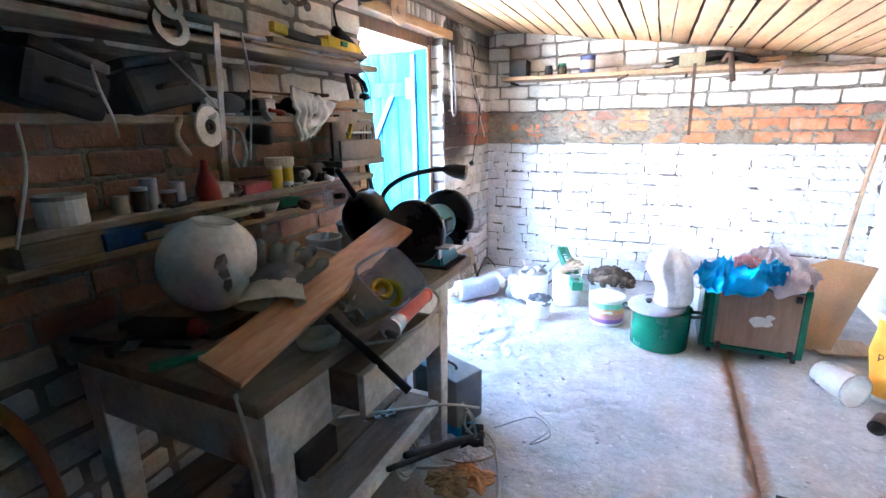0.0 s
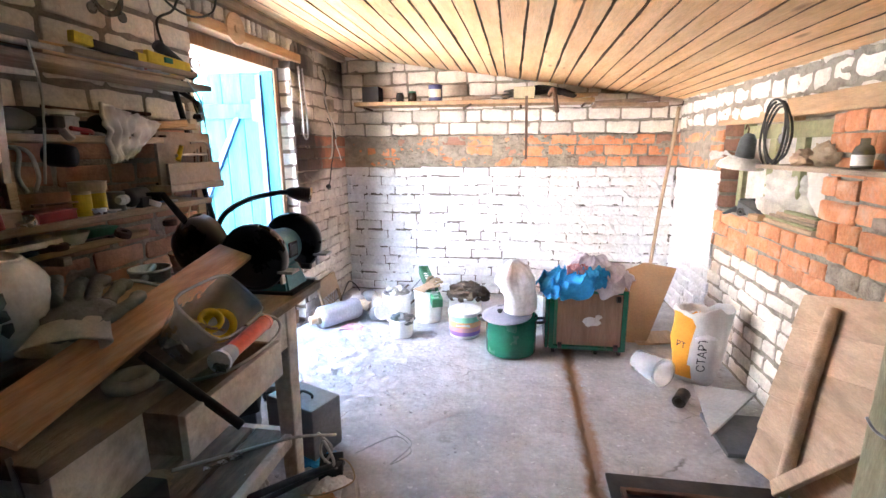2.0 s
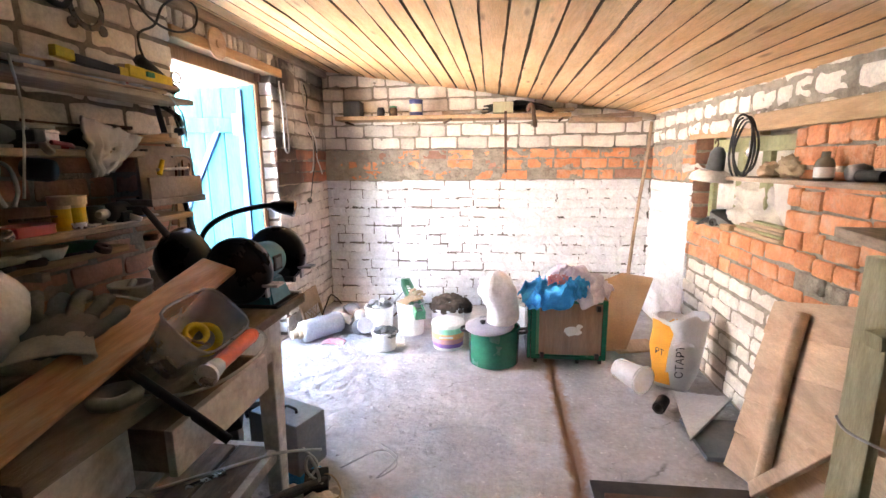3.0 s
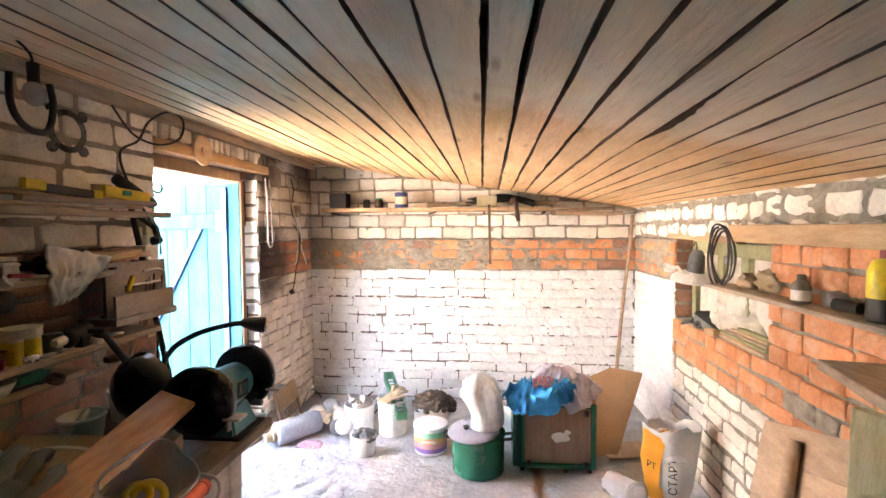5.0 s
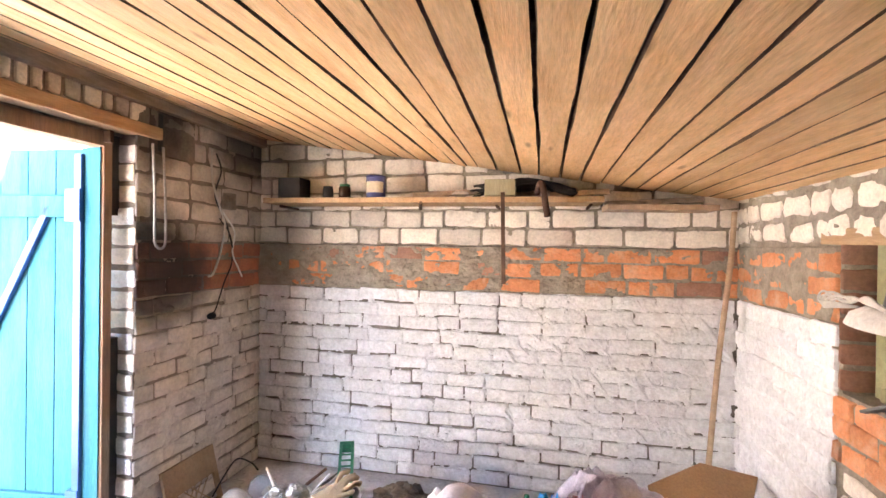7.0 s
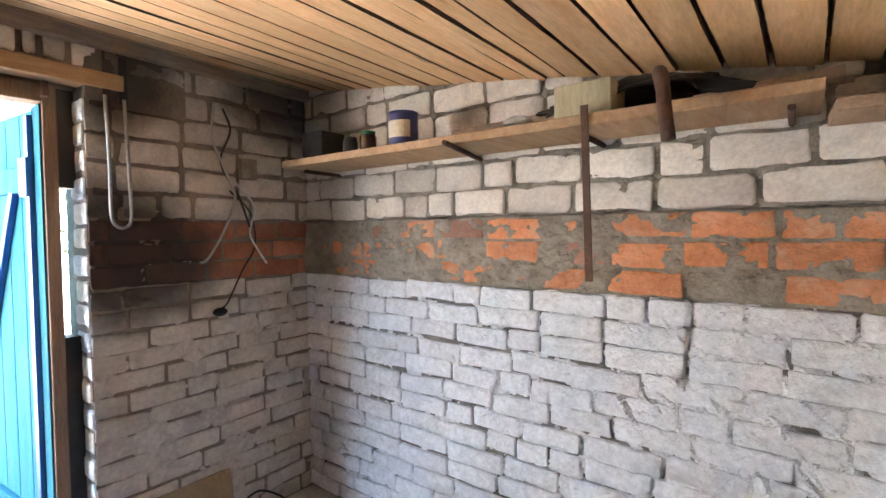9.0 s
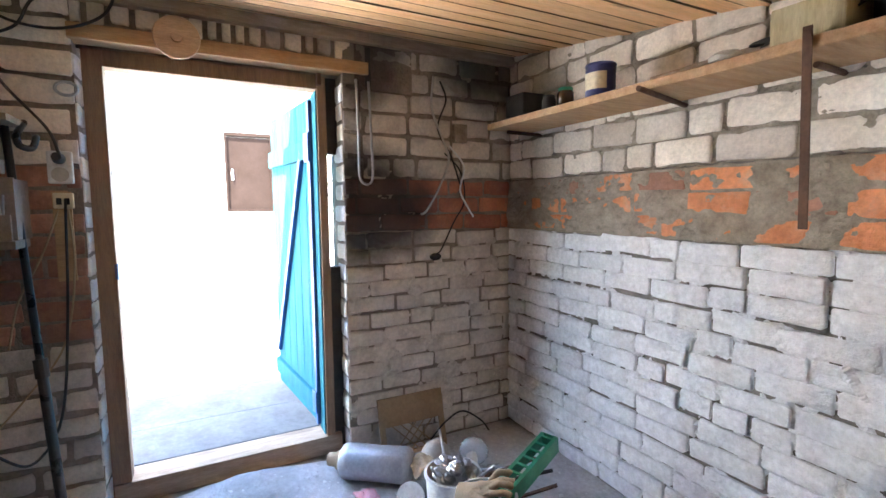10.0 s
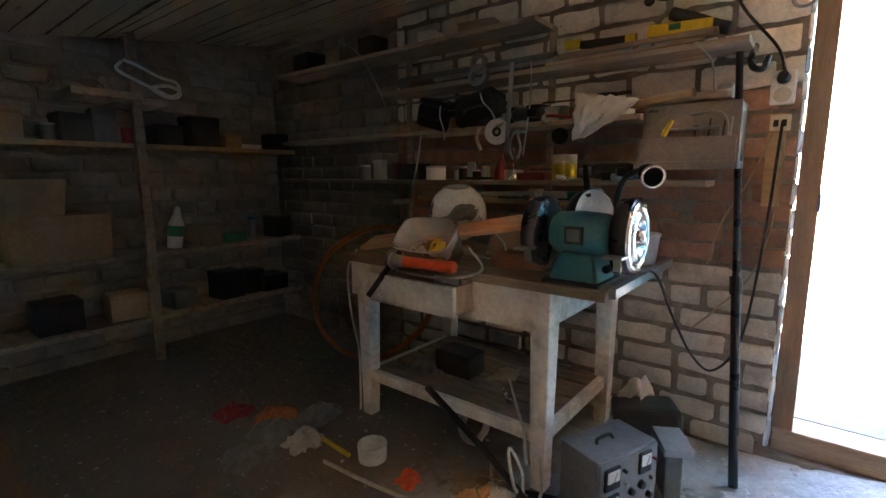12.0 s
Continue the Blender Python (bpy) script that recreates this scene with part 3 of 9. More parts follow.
def glyphs(text, size, m, mat, parent, name="lettering"):
    """Flat lettering in the built-in font, as a mesh under its thing."""
    cu = bpy.data.curves.new(name, "FONT")
    cu.body, cu.size, cu.extrude, cu.resolution_u = text, size, 0.0008, 3
    cu.align_x, cu.align_y = "CENTER", "CENTER"
    tmp = bpy.data.objects.new("tmp", cu)
    scene.collection.objects.link(tmp)
    me = bpy.data.meshes.new_from_object(tmp)
    bpy.data.objects.remove(tmp)
    me.transform(m)
    me.materials.append(mat)
    ob = new(name, me)
    ob.parent = parent
    if parent.data is None:
        ob.matrix_parent_inverse = Matrix.Translation(-parent.location)
    return ob


# ---- bricks ----
BRICKS = {}


def brick_mesh(mat, k, rnd):
    """One of a few worn bricks: unit length and height, 1 deep; the front at depth 1, its edges chipped and rounded."""
    key = (mat.name, k, rnd)
    if key in BRICKS:
        return BRICKS[key]
    rg = random.Random(k * 7 + 3)
    bm = bmesh.new()
    j = lambda s: rg.uniform(-s, s)
    base = []
    cu, cv = 0.035 * rnd, 0.10 * rnd
    for u, v in ((-1, -1), (1, -1), (1, 1), (-1, 1)):
        c = 1 + abs(rg.gauss(0, 0.8))
        a = (u * (0.5 - cu * c * 0.6), v * 0.5)
        b = (u * 0.5, v * (0.5 - cv * c * 0.6))
        base += [b, a] if u * v > 0 else [a, b]
    full = []
    for (u0, v0), (u1, v1) in zip(base, base[1:] + base[:1]):
        full.append((u0, v0))
        if abs(u1 - u0) > 0.3:
            full += [(u0 + (u1 - u0) * q, v0 + (v1 - v0) * q) for q in (0.3 + j(0.06), 0.68 + j(0.06))]
    base = [(u + j(0.008) * rnd, v + j(0.042) * rnd) for u, v in full]
    n = len(base)
    rings = [[bm.verts.new((u, 0.0, v)) for u, v in base], [bm.verts.new((u, 0.62 + j(0.14), v)) for u, v in base],
             [bm.verts.new((u * (1 - 0.05 * rnd), 1.0 + j(0.12), v * (1 - 0.15 * rnd))) for u, v in base]]
    for a, b in zip(rings, rings[1:]):
        for i in range(n):
            bm.faces.new((a[i], a[(i + 1) % n], b[(i + 1) % n], b[i]))
    mid = bm.verts.new((j(0.2), 1.06 + j(0.16), j(0.15)))
    for i in range(n):
        bm.faces.new((rings[2][i], rings[2][(i + 1) % n], mid))
    bmesh.ops.recalc_face_normals(bm, faces=bm.faces)
    for f in bm.faces:
        f.smooth = True
    me = bpy.data.meshes.new("brick")
    bm.to_mesh(me)
    bm.free()
    me.materials.append(mat)
    BRICKS[key] = me
    return me


def course(parent, place, z, h, u0, u1, mats, rng, joint=0.012, length=0.25, depth=0.014, offset=0.0, rnd=1.0, deep=0.0, skip=None, headers=0.14, loose=1.0):
    """One course of bricks. place(u, z): the pose whose x runs along the wall and y comes out of it. skip: stretches of u left out."""
    u = u0 - offset
    while u < u1 - 0.02:
        ln = length + rng.uniform(-0.025, 0.015) * loose
        if rng.random() < headers:
            ln = length * 0.5
        a, b = max(u, u0), min(u + ln, u1)
        for s0, s1 in (skip or []):
            if a < s1 and b > s0:
                if s0 - a > b - s1:
                    b = min(b, s0)
                else:
                    a = max(a, s1)
        if b - a > 0.035:
            mat = mats[0] if len(mats) == 1 or rng.random() < 0.75 else rng.choice(mats[1:])
            ob = new("brick", brick_mesh(mat, rng.randrange(14), rnd))
            d = depth * rng.uniform(0.75, 1.2)
            ob.matrix_basis = place((a + b) / 2, z + h / 2 + rng.uniform(-0.005, 0.005) * loose) @ Matrix.Rotation(rng.gauss(0, 0.011 * loose), 4, "Y") @ Matrix.Rotation(rng.gauss(0, 0.02), 4, "Z") @ Matrix.Diagonal((b - a - joint * 0.2, d, h - joint, 1)) @ Matrix.Translation((0, -deep, 0))
            ob.parent = parent
        u += ln + joint


def lumpy(u0, u1, z0, z1, place, amp, freq, base, seed, step=0.014, edge=0.02, slope=0.0, stroke=0.0):
    """A rough skin of mortar over a wall: its surface waves in and out by amp about base."""
    bm = bmesh.new()
    nu, nz = max(2, int((u1 - u0) / step)), max(2, int((z1 - z0) / step))
    grid = []
    for i in range(nz + 1):
        row = []
        for k in range(nu + 1):
            u, z = u0 + (u1 - u0) * k / nu, z0 + (z1 - z0) * i / nz
            q = Vector((u * freq + seed, z * freq * 1.3, seed))
            if stroke:
                q = Vector(((u * 0.8 + z * 0.6) * freq * 3 + seed, (z * 0.8 - u * 0.6) * freq * 0.6 + 1.5 * noise.noise((u * 2, z * 2, seed)), seed))
            d = base + slope * u + amp * (noise.noise(q) + 0.6 * noise.noise(q * 2.4) + 0.35 * noise.noise(q * 6))
            if i in (0, nz):
                d = -0.012
                z += edge * noise.noise((u * 14, seed, i)) * (1 if i else -1)
            row.append(bm.verts.new(place(u, z) @ Vector((0, d, 0))))
        grid.append(row)
    for r, s in zip(grid, grid[1:]):
        for k in range(nu):
            bm.faces.new((r[k], r[k + 1], s[k + 1], s[k]))
    return bm

# ---- the shell ----
N0, N1, NZ0, NZ1 = 2.36, 3.46, 0.955, 1.505          # the niche in the right wall
wall_far = structure(part("wall_far", boxes((XL - WT, XR + WT, YF + 0.012, YF + WT, -0.1, 2.6)), M_WASHMORTAR), "whitewashed brick end wall with a band of red brick")
wall_door = structure(part("wall_door", boxes((XL - WT, XL - 0.012, YB - WT, D0, -0.1, 2.6), (XL - WT, XL - 0.012, D1, YF + 0.012, -0.1, 2.6), (XL - WT, XL - 0.012, D0, D1, DZ1 + 0.06, 2.6), (XL - WT, -1.612, D0, D1, 1.974, DZ1 + 0.06), (XL - WT, XL - 0.012, D0, D1, -0.1, 0.03)), M_MORTAR_DARK), "dusty brick wall with the open door in it")
wall_right = structure(part("wall_right", boxes((XR + 0.012, XR + WT, YB - WT, N0, -0.1, 2.6), (XR + 0.012, XR + WT, N1, YF + 0.012, -0.1, 2.6), (XR + 0.012, XR + WT, N0, N1, -0.1, NZ0), (XR + 0.012, XR + WT, N0, N1, NZ1, 2.6), (XR + 0.16, XR + WT, N0, N1, NZ0, NZ1)), M_CEMENT), "brick wall of white and red courses with a niche")
wall_back = structure(part("wall_back", boxes((XL - 0.012, XR + 0.012, YB - WT, YB - 0.012, -0.1, 2.6)), M_MORTAR_DARK), "dark brick wall behind the old shelves")

# floor: a worn slab with a gentle swell up to the threshold, and a lower strip beyond the wooden joint
bm = bmesh.new()
nx, ny = 200, 370
grid = []
for i in range(ny + 1):
    row = []
    for k in range(nx + 1):
        px, py = XL - 0.012 + (XR - XL + 0.024) * k / nx, YB - 0.012 + (YF - YB + 0.026) * i / ny
        h = 0.006 * noise.noise((px * 2.2, py * 2.2, 0)) + 0.003 * noise.noise((px * 7, py * 7, 3)) + 0.0016 * noise.noise((px * 21, py * 21, 5))
        d = math.hypot(px - XL, (py - 2.85) * 0.55)
        h += 0.075 * max(0.0, 1 - d / 0.42) ** 1.4
        crack = abs(py - 2.35 - 0.25 * math.sin(px * 2.3) - 0.16 * noise.noise((px * 4, 1, 0)) - 0.05 * noise.noise((px * 15, 4, 0)))
        if px < 0.2 and crack < 0.016:
            h -= 0.008
        patch = (px + 0.95) ** 2 + ((py - 2.75) * 0.7) ** 2 + 0.08 * noise.noise((px * 5, py * 5, 9))
        if patch < 0.12:
            h -= 0.006 * abs(noise.noise((px * 18, py * 18, 2))) + 0.004
        rough = max(0.0, 1 - math.hypot((px + 1.0) / 0.62, (py - 2.75) / 0.95))
        if rough > 0:
            flake = abs(noise.noise((px * 6, py * 6, 8)))
            h += rough * (0.016 * noise.noise((px * 11, py * 11, 4)) + (-0.012 if flake < 0.08 else 0.004) + 0.006 * noise.noise((px * 26, py * 26, 1)))
        if 1.35 < py < 4.0:
            groove = (px - 0.455 - 0.009 * (py - 1.6) - 0.012 * noise.noise((py * 3, 2, 0))) / (0.026 + 0.008 * noise.noise((py * 7, 6, 0)))
            h -= (0.013 + 0.006 * noise.noise((px * 30, py * 18, 3))) * math.exp(-groove * groove)
        if px > 0.45:
            h -= 0.012
        row.append(bm.verts.new((px, py, h - 0.006)))
    grid.append(row)
for r, s in zip(grid, grid[1:]):
    for k in range(nx):
        bm.faces.new((r[k], r[k + 1], s[k + 1], s[k]))
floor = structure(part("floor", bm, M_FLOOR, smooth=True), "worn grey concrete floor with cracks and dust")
# ceiling boards with dark gaps
bm = bmesh.new()
rng = random.Random(3)
# board joints: x near the middle of the room, x by the end wall, width of the dark gap
JOINTS = [(-1.57, -1.57, 0.006), (-1.45, -1.46, 0.005), (-1.33, -1.345, 0.008), (-1.21, -1.225, 0.005), (-1.095, -1.115, 0.009), (-0.985, -1.005, 0.005), (-0.875, -0.895, 0.007),
          (-0.769, -0.785, 0.005), (-0.632, -0.655, 0.008), (-0.502, -0.525, 0.011), (-0.405, -0.41, 0.004), (-0.307, -0.285, 0.016), (-0.205, -0.18, 0.007), (-0.098, -0.10, 0.009),
          (0.012, -0.02, 0.008), (0.130, 0.096, 0.015), (0.232, 0.230, 0.015), (0.335, 0.338, 0.013), (0.440, 0.454, 0.014), (0.550, 0.565, 0.014), (0.647, 0.678, 0.013), (0.756, 0.788, 0.007),
          (0.846, 0.882, 0.010), (0.938, 0.975, 0.006), (1.033, 1.068, 0.006), (1.135, 1.165, 0.005), (1.24, 1.262, 0.007), (1.345, 1.36, 0.005), (1.46, 1.465, 0.005)]
for (n0, f0, g0), (n1, f1, g1) in zip(JOINTS, JOINTS[1:]):
    x = n0
    dz, tw = rng.uniform(-0.003, 0.002), rng.uniform(-0.002, 0.002)
    secs = []
    for i in range(151):
        py = YB + (YF + 0.02 - YB) * i / 150
        s_ = (py - 1.9) / 1.8
        wane = lambda s: 0.003 * noise.noise((x * 9, py * 1.3, s)) + 0.010 * max(0.0, noise.noise((x * 9, py * 2.2, s + 3)) - 0.16) + 0.002 * noise.noise((x * 9, py * 19, s))
        torn = 0.034 * max(0.0, 1 - abs(py - 1.42) / 0.34) * (0.8 + 0.5 * noise.noise((py * 17, 2, 0))) if abs(n0 - 0.647) < 0.01 else 0.0
        a, b = n0 + (f0 - n0) * s_ + g0 * 0.36 + wane(1) + torn, n1 + (f1 - n1) * s_ - g1 * 0.36 - wane(8)
        lo, hi = ceil_z(a) + dz, ceil_z(b) + dz + tw
        c0, c1 = 0.0018 + 0.007 * max(-0.2, noise.noise((x * 7, py * 2.5, 4)) - 0.12), 0.0018 + 0.007 * max(-0.2, noise.noise((x * 7, py * 2.5, 6)) - 0.12)
        secs.append([bm.verts.new(p) for p in ((a, py, lo + 0.007), (a + c0, py, lo), (b - c1, py, hi), (b, py, hi + 0.007), (b, py, hi + 0.024), (a, py, lo + 0.024))])
    for p, q in zip(secs, secs[1:]):
        for k in range(6):
            bm.faces.new((p[k], p[(k + 1) % 6], q[(k + 1) % 6], q[k])).material_index = 0 if k in (1, 4) else 1
bmesh.ops.recalc_face_normals(bm, faces=bm.faces)
ceiling = structure(part("ceiling", bm, [M_CEILING, M_BARK]), "sloping ceiling of bare pine boards with dark gaps")
roof = structure(part("roof", boxes((XL - WT, XR + WT, YB - WT, YF + WT, 2.6, 2.7), (XL - 0.2, XR + 0.2, YB - 0.2, YF + 0.2, 2.32, 2.36)), M_SOIL), "roof layer above the ceiling boards")
structure(part("trim", plank((XL + 0.02, YB, 2.165), (XL + 0.02, YF, 2.165), 0.07, 0.05, (1, 0, 0), 5, 12), M_OLDWOOD), "dusty wooden beam along the top of the wall")


# ---- door ----
door_frame = structure(part("door_1", boxes((-1.69, -1.60, 2.325, 2.395, 0.06, 1.975, )), M_FRAME), "brown wooden door frame with a turquoise leaf open outwards")
for nm, d in (("jamb", (-1.69, -1.60, 3.262, 3.306, 0.06, 1.975)), ("head", (-1.69, -1.598, 2.395, 3.262, 1.91, 1.978)), ("threshold", (-1.74, -1.59, 2.33, 3.34, 0.03, 0.128))):
    add(nm, boxes(d, bevel=0.005), M_OLDWOOD if nm == "threshold" else M_FRAME, door_frame)
for y0, y1, z0, z1 in ((2.322, 2.326, 0.05, 1.975), (3.308, 3.362, 0.05, 1.02), (3.308, 3.362, 1.60, 1.975)):
    add("jamb_packing", boxes((-1.70, -1.62, y0, y1, z0, z1)), M_DARKBOX, door_frame)
leaf_m = pose(-1.70, 3.262, 0.135, 0, 0, 186)
leaf = part("leaf", bmesh.new(), M_TEAL, door_frame, "turquoise plank door leaf")
for k in range(6):
    a = 0.01 + k * 0.143
    bm = boxes((a, a + 0.139, -0.024, 0.0, 0.0, 1.765), bevel=0.003)
    bm.transform(leaf_m)
    add("board", bm, M_TEAL, leaf)
for nm, mat, pts in (("ledge", M_TEAL, ((0.02, 0.12), (0.85, 0.12))), ("ledge", M_TEAL, ((0.02, 1.50), (0.85, 1.50))), ("brace", M_BLUE, ((0.80, 0.24), (0.17, 1.50)))):
    bm = plank((pts[0][0], 0.012, pts[0][1]), (pts[1][0], 0.012, pts[1][1]), 0.10 if nm == "ledge" else 0.035, 0.024, (0, 1, 0), 3)
    bm.transform(leaf_m)
    add(nm, bm, mat, leaf)
bm = boxes((0.0, 0.035, 0.0, 0.026, 0.02, 1.74), (0.0, 0.075, 0.0, 0.034, 1.43, 1.58), (0.0, 0.06, 0.0, 0.034, 0.08, 0.2), bevel=0.003)
bm.transform(leaf_m)
add("hinge_post", bm, M_BLUE, leaf)
add("edge_strip", boxes((-1.715, -1.612, 3.254, 3.2605, 0.13, 1.905), bevel=0.002), M_TEAL, door_frame)
add("edge_strip", boxes((-1.74, -1.693, 2.33, 2.385, 0.95, 1.93), bevel=0.003), M_TEAL, door_frame)
add("latch", boxes((-1.63, -1.60, 2.385, 2.40, 1.03, 1.10), bevel=0.003), M_BLUE, door_frame)
lintel = solo("door_lintel", boxes((-1.60, -1.505, 2.30, 3.50, 1.985, 2.045), bevel=0.006), M_LINTEL, "sawn pine beam over the door opening", "beam")


# ---- outside ----
bm = bmesh.new()
rows = [-400, -60, -30, -16, -10, -7, -5, -3.6, -2.6, XL - 0.14]
cols = [-400, -60, -20, -8, -3, 0, 1.5, 2.3, 3.3, 4.4, 6, 10, 22, 60, 400]
vv = [[bm.verts.new((a, b, 0.10 + 0.012 * noise.noise((a, b, 0)))) for b in cols] for a in rows]
for r, s in zip(vv, vv[1:]):
    for k in range(len(cols) - 1):
        bm.faces.new((r[k], s[k], s[k + 1], r[k + 1]))
for gx0, gx1, gy0, gy1 in ((XL - 0.14, XR + WT, -400, YB - WT), (XL - 0.14, XR + WT, YF + WT, 400), (XR + WT, 400, -400, 400)):
    bm.faces.new([bm.verts.new((gx, gy, 0.10)) for gx, gy in ((gx0, gy0), (gx1, gy0), (gx1, gy1), (gx0, gy1))])
bmesh.ops.recalc_face_normals(bm, faces=bm.faces)
ground = structure(part("ground", bm, M_YARD), "pale sunlit concrete yard with cracks")
# slabs over the strip by the door, shade included in their dark grey
for k, (x0, x1) in enumerate(((-2.16, -1.76), (-2.62, -2.17), (-3.1, -2.63))):
    structure(part("pavement", boxes((x0, x1, 1.6 + 0.1 * k, 4.3, 0.02, 0.122 - 0.004 * k), bevel=0.006), M_STEP), "grey concrete slab outside the door, darkened for shade")
house = empty("house", "white plastered house across the yard with a brown shutter", "house", (-8.4, 3, 0.1))
for d in ((-9.0, -8.0, -9, 3.18, 1.0, 3.6), (-9.0, -8.0, 3.95, 14, 1.0, 3.6), (-9.0, -8.0, 3.18, 3.95, 2.58, 3.6), (-9.0, -8.0, 3.18, 3.95, 1.0, 1.24), (-9.0, -8.12, 3.16, 3.97, 1.2, 2.6)):
    add("wall", boxes(d), M_FACADE, house)
add("plinth", boxes((-9.0, -7.93, -9, 14, 0.05, 1.0), bevel=0.01), M_FACADE, house)
add("plinth_brick_patch", boxes((-7.93, -7.90, 1.70, 2.15, 0.80, 0.98), bevel=0.01), M_RED, house)
add("roof", boxes((-9.4, -7.7, -9.3, 14.3, 3.6, 3.75), bevel=0.02), M_CEMENT, house)
win = add("window", boxes((-8.1, -7.985, 3.18, 3.22, 1.24, 2.58), (-8.1, -7.985, 3.91, 3.95, 1.24, 2.58), (-8.1, -7.985, 3.22, 3.91, 2.52, 2.58), (-8.1, -7.985, 3.22, 3.91, 1.24, 1.29), bevel=0.006), M_BROWNPAINT, house, "brown painted shutter with a pale handle")
add("panel", boxes((-8.1, -8.02, 3.22, 3.91, 1.29, 2.50), bevel=0.004), M_BROWNPAINT, win)
add("handle", boxes((-8.02, -7.99, 3.28, 3.31, 1.78, 1.96), bevel=0.004), M_WHITEPLASTIC, win)
grille = add("window_grille", boxes((-8.0, -7.985, 1.82, 1.86, 1.85, 2.75), (-8.0, -7.985, 2.2, 2.24, 1.85, 2.75), bevel=0.004), M_FACADE, house)
for k in range(3):
    add("bar", boxes((-7.99, -7.97, 1.84, 2.22, 2.58 + 0.06 * k, 2.60 + 0.06 * k)), M_GREYMETAL, grille)
for k in range(5):
    bm = bmesh.new()
    ball(bm, (-7.95, 1.90 + 0.07 * k, 1.95), 0.035, (1, 1, 2.2), 8, 0.5, k)
    add("potted_plant", bm, M_GREENWOOD, grille)


def shrub(x, y, z, h, r, seed):
    e = empty("shrub", "yellow green leafy shrub in the sunny yard", "shrub", (x, y, z))
    rg = random.Random(seed)
    bm, lv = bmesh.new(), bmesh.new()
    for k in range(9):
        a = k * 0.7 + rg.uniform(-0.2, 0.2)
        tip = Vector((x + r * 0.8 * math.cos(a), y + r * 0.8 * math.sin(a), z + h * rg.uniform(0.7, 1.0)))
        mid = Vector((x, y, z)).lerp(tip, 0.5) + Vector((0, 0, 0.12))
        tube(bm, [(x + 0.03 * math.cos(a), y + 0.03 * math.sin(a), z - 0.02), mid, tip], 0.010, 6, 5)
        for _ in range(110):
            t = rg.uniform(0.15, 1.05)
            c = Vector((x, y, z)).lerp(tip, t) + Vector((rg.gauss(0, 0.11), rg.gauss(0, 0.11), rg.gauss(0.08, 0.10)))
            m = Matrix.Translation(c) @ Euler((rg.uniform(0, 6), rg.uniform(0, 6), rg.uniform(0, 6))).to_matrix().to_4x4()
            s = rg.uniform(0.025, 0.05)
            lv.faces.new([lv.verts.new(m @ Vector(p)) for p in ((-s, 0, 0), (0, -s * 0.45, 0.004), (s, 0, 0), (0, s * 0.45, 0.004))])
    add("stem", bm, M_OLDWOOD, e, smooth=True)
    add("crown", lv, M_LEAF, e)


shrub(-4.3, 4.42, 0.10, 2.1, 0.55, 4)

# ---- workbench ----
before_bench = set(scene.collection.objects)

def workbench():
    e = empty("workbench", "old wooden workbench with chipped grey paint and clutter", "workbench", (-1.12, 1.27, 0))
    top = add("tabletop", boxes((-1.50, -0.735, 0.655, 1.90, 0.755, 0.79), bevel=0.004), M_GRIMY, e, "dark oil-stained top")
    add("edge_strip", boxes((-1.48, -0.76, 1.90, 1.925, 0.765, 0.797), bevel=0.003), M_STEEL, top)
    add("apron", boxes((-0.79, -0.765, 1.37, 1.70, 0.60, 0.755), bevel=0.003), M_BENCH, e)
    add("apron", boxes((-0.77, -0.745, 0.68, 0.905, 0.60, 0.755), bevel=0.003), M_BENCH, e)
    add("apron", boxes((-1.45, -0.82, 0.70, 0.725, 0.57, 0.755), bevel=0.003), M_BENCH, e)
    add("apron", boxes((-1.45, -0.82, 1.66, 1.69, 0.62, 0.755), bevel=0.003), M_BENCH, e)
    for x, y in ((-0.80, 0.735), (-1.44, 0.735), (-0.80, 1.665), (-1.44, 1.665)):
        bm = bmesh.new()
        bmesh.ops.create_cone(bm, cap_ends=True, segments=4, radius1=0.042, radius2=0.058, depth=0.755, matrix=pose(x, y, 0.377, 0, 0, 45))
        bmesh.ops.bevel(bm, geom=bm.edges[:], offset=0.004, segments=1, affect="EDGES")
        add("leg", bm, M_BENCH, e)
    for a, b in (((-0.80, 0.75, 0.2), (-0.80, 1.66, 0.2)), ((-1.44, 1.665, 0.2), (-0.80, 1.665, 0.2)), ((-1.44, 0.735, 0.2), (-0.80, 0.735, 0.2))):
        add("stretcher", plank(a, b, 0.035, 0.05, seed=2), M_BENCH, e)
    for k in range(4):
        add("shelf_board", plank((-1.36 + 0.16 * k, 0.75, 0.215), (-1.36 + 0.16 * k, 1.65, 0.215), 0.145, 0.02, seed=k), M_GRIMY, e)
    d = add("drawer", boxes((-1.05, -0.668, 0.925, 0.94, 0.63, 0.738), (-1.05, -0.668, 1.345, 1.36, 0.63, 0.738), (-1.05, -0.668, 0.94, 1.345, 0.632, 0.64), bevel=0.002), M_OLDWOOD, e, "half open wooden drawer")
    add("drawer_front", boxes((-0.667, -0.645, 0.918, 1.367, 0.625, 0.742), bevel=0.003), M_BENCH, d, "chipped pale painted drawer front")
    return e


workbench()


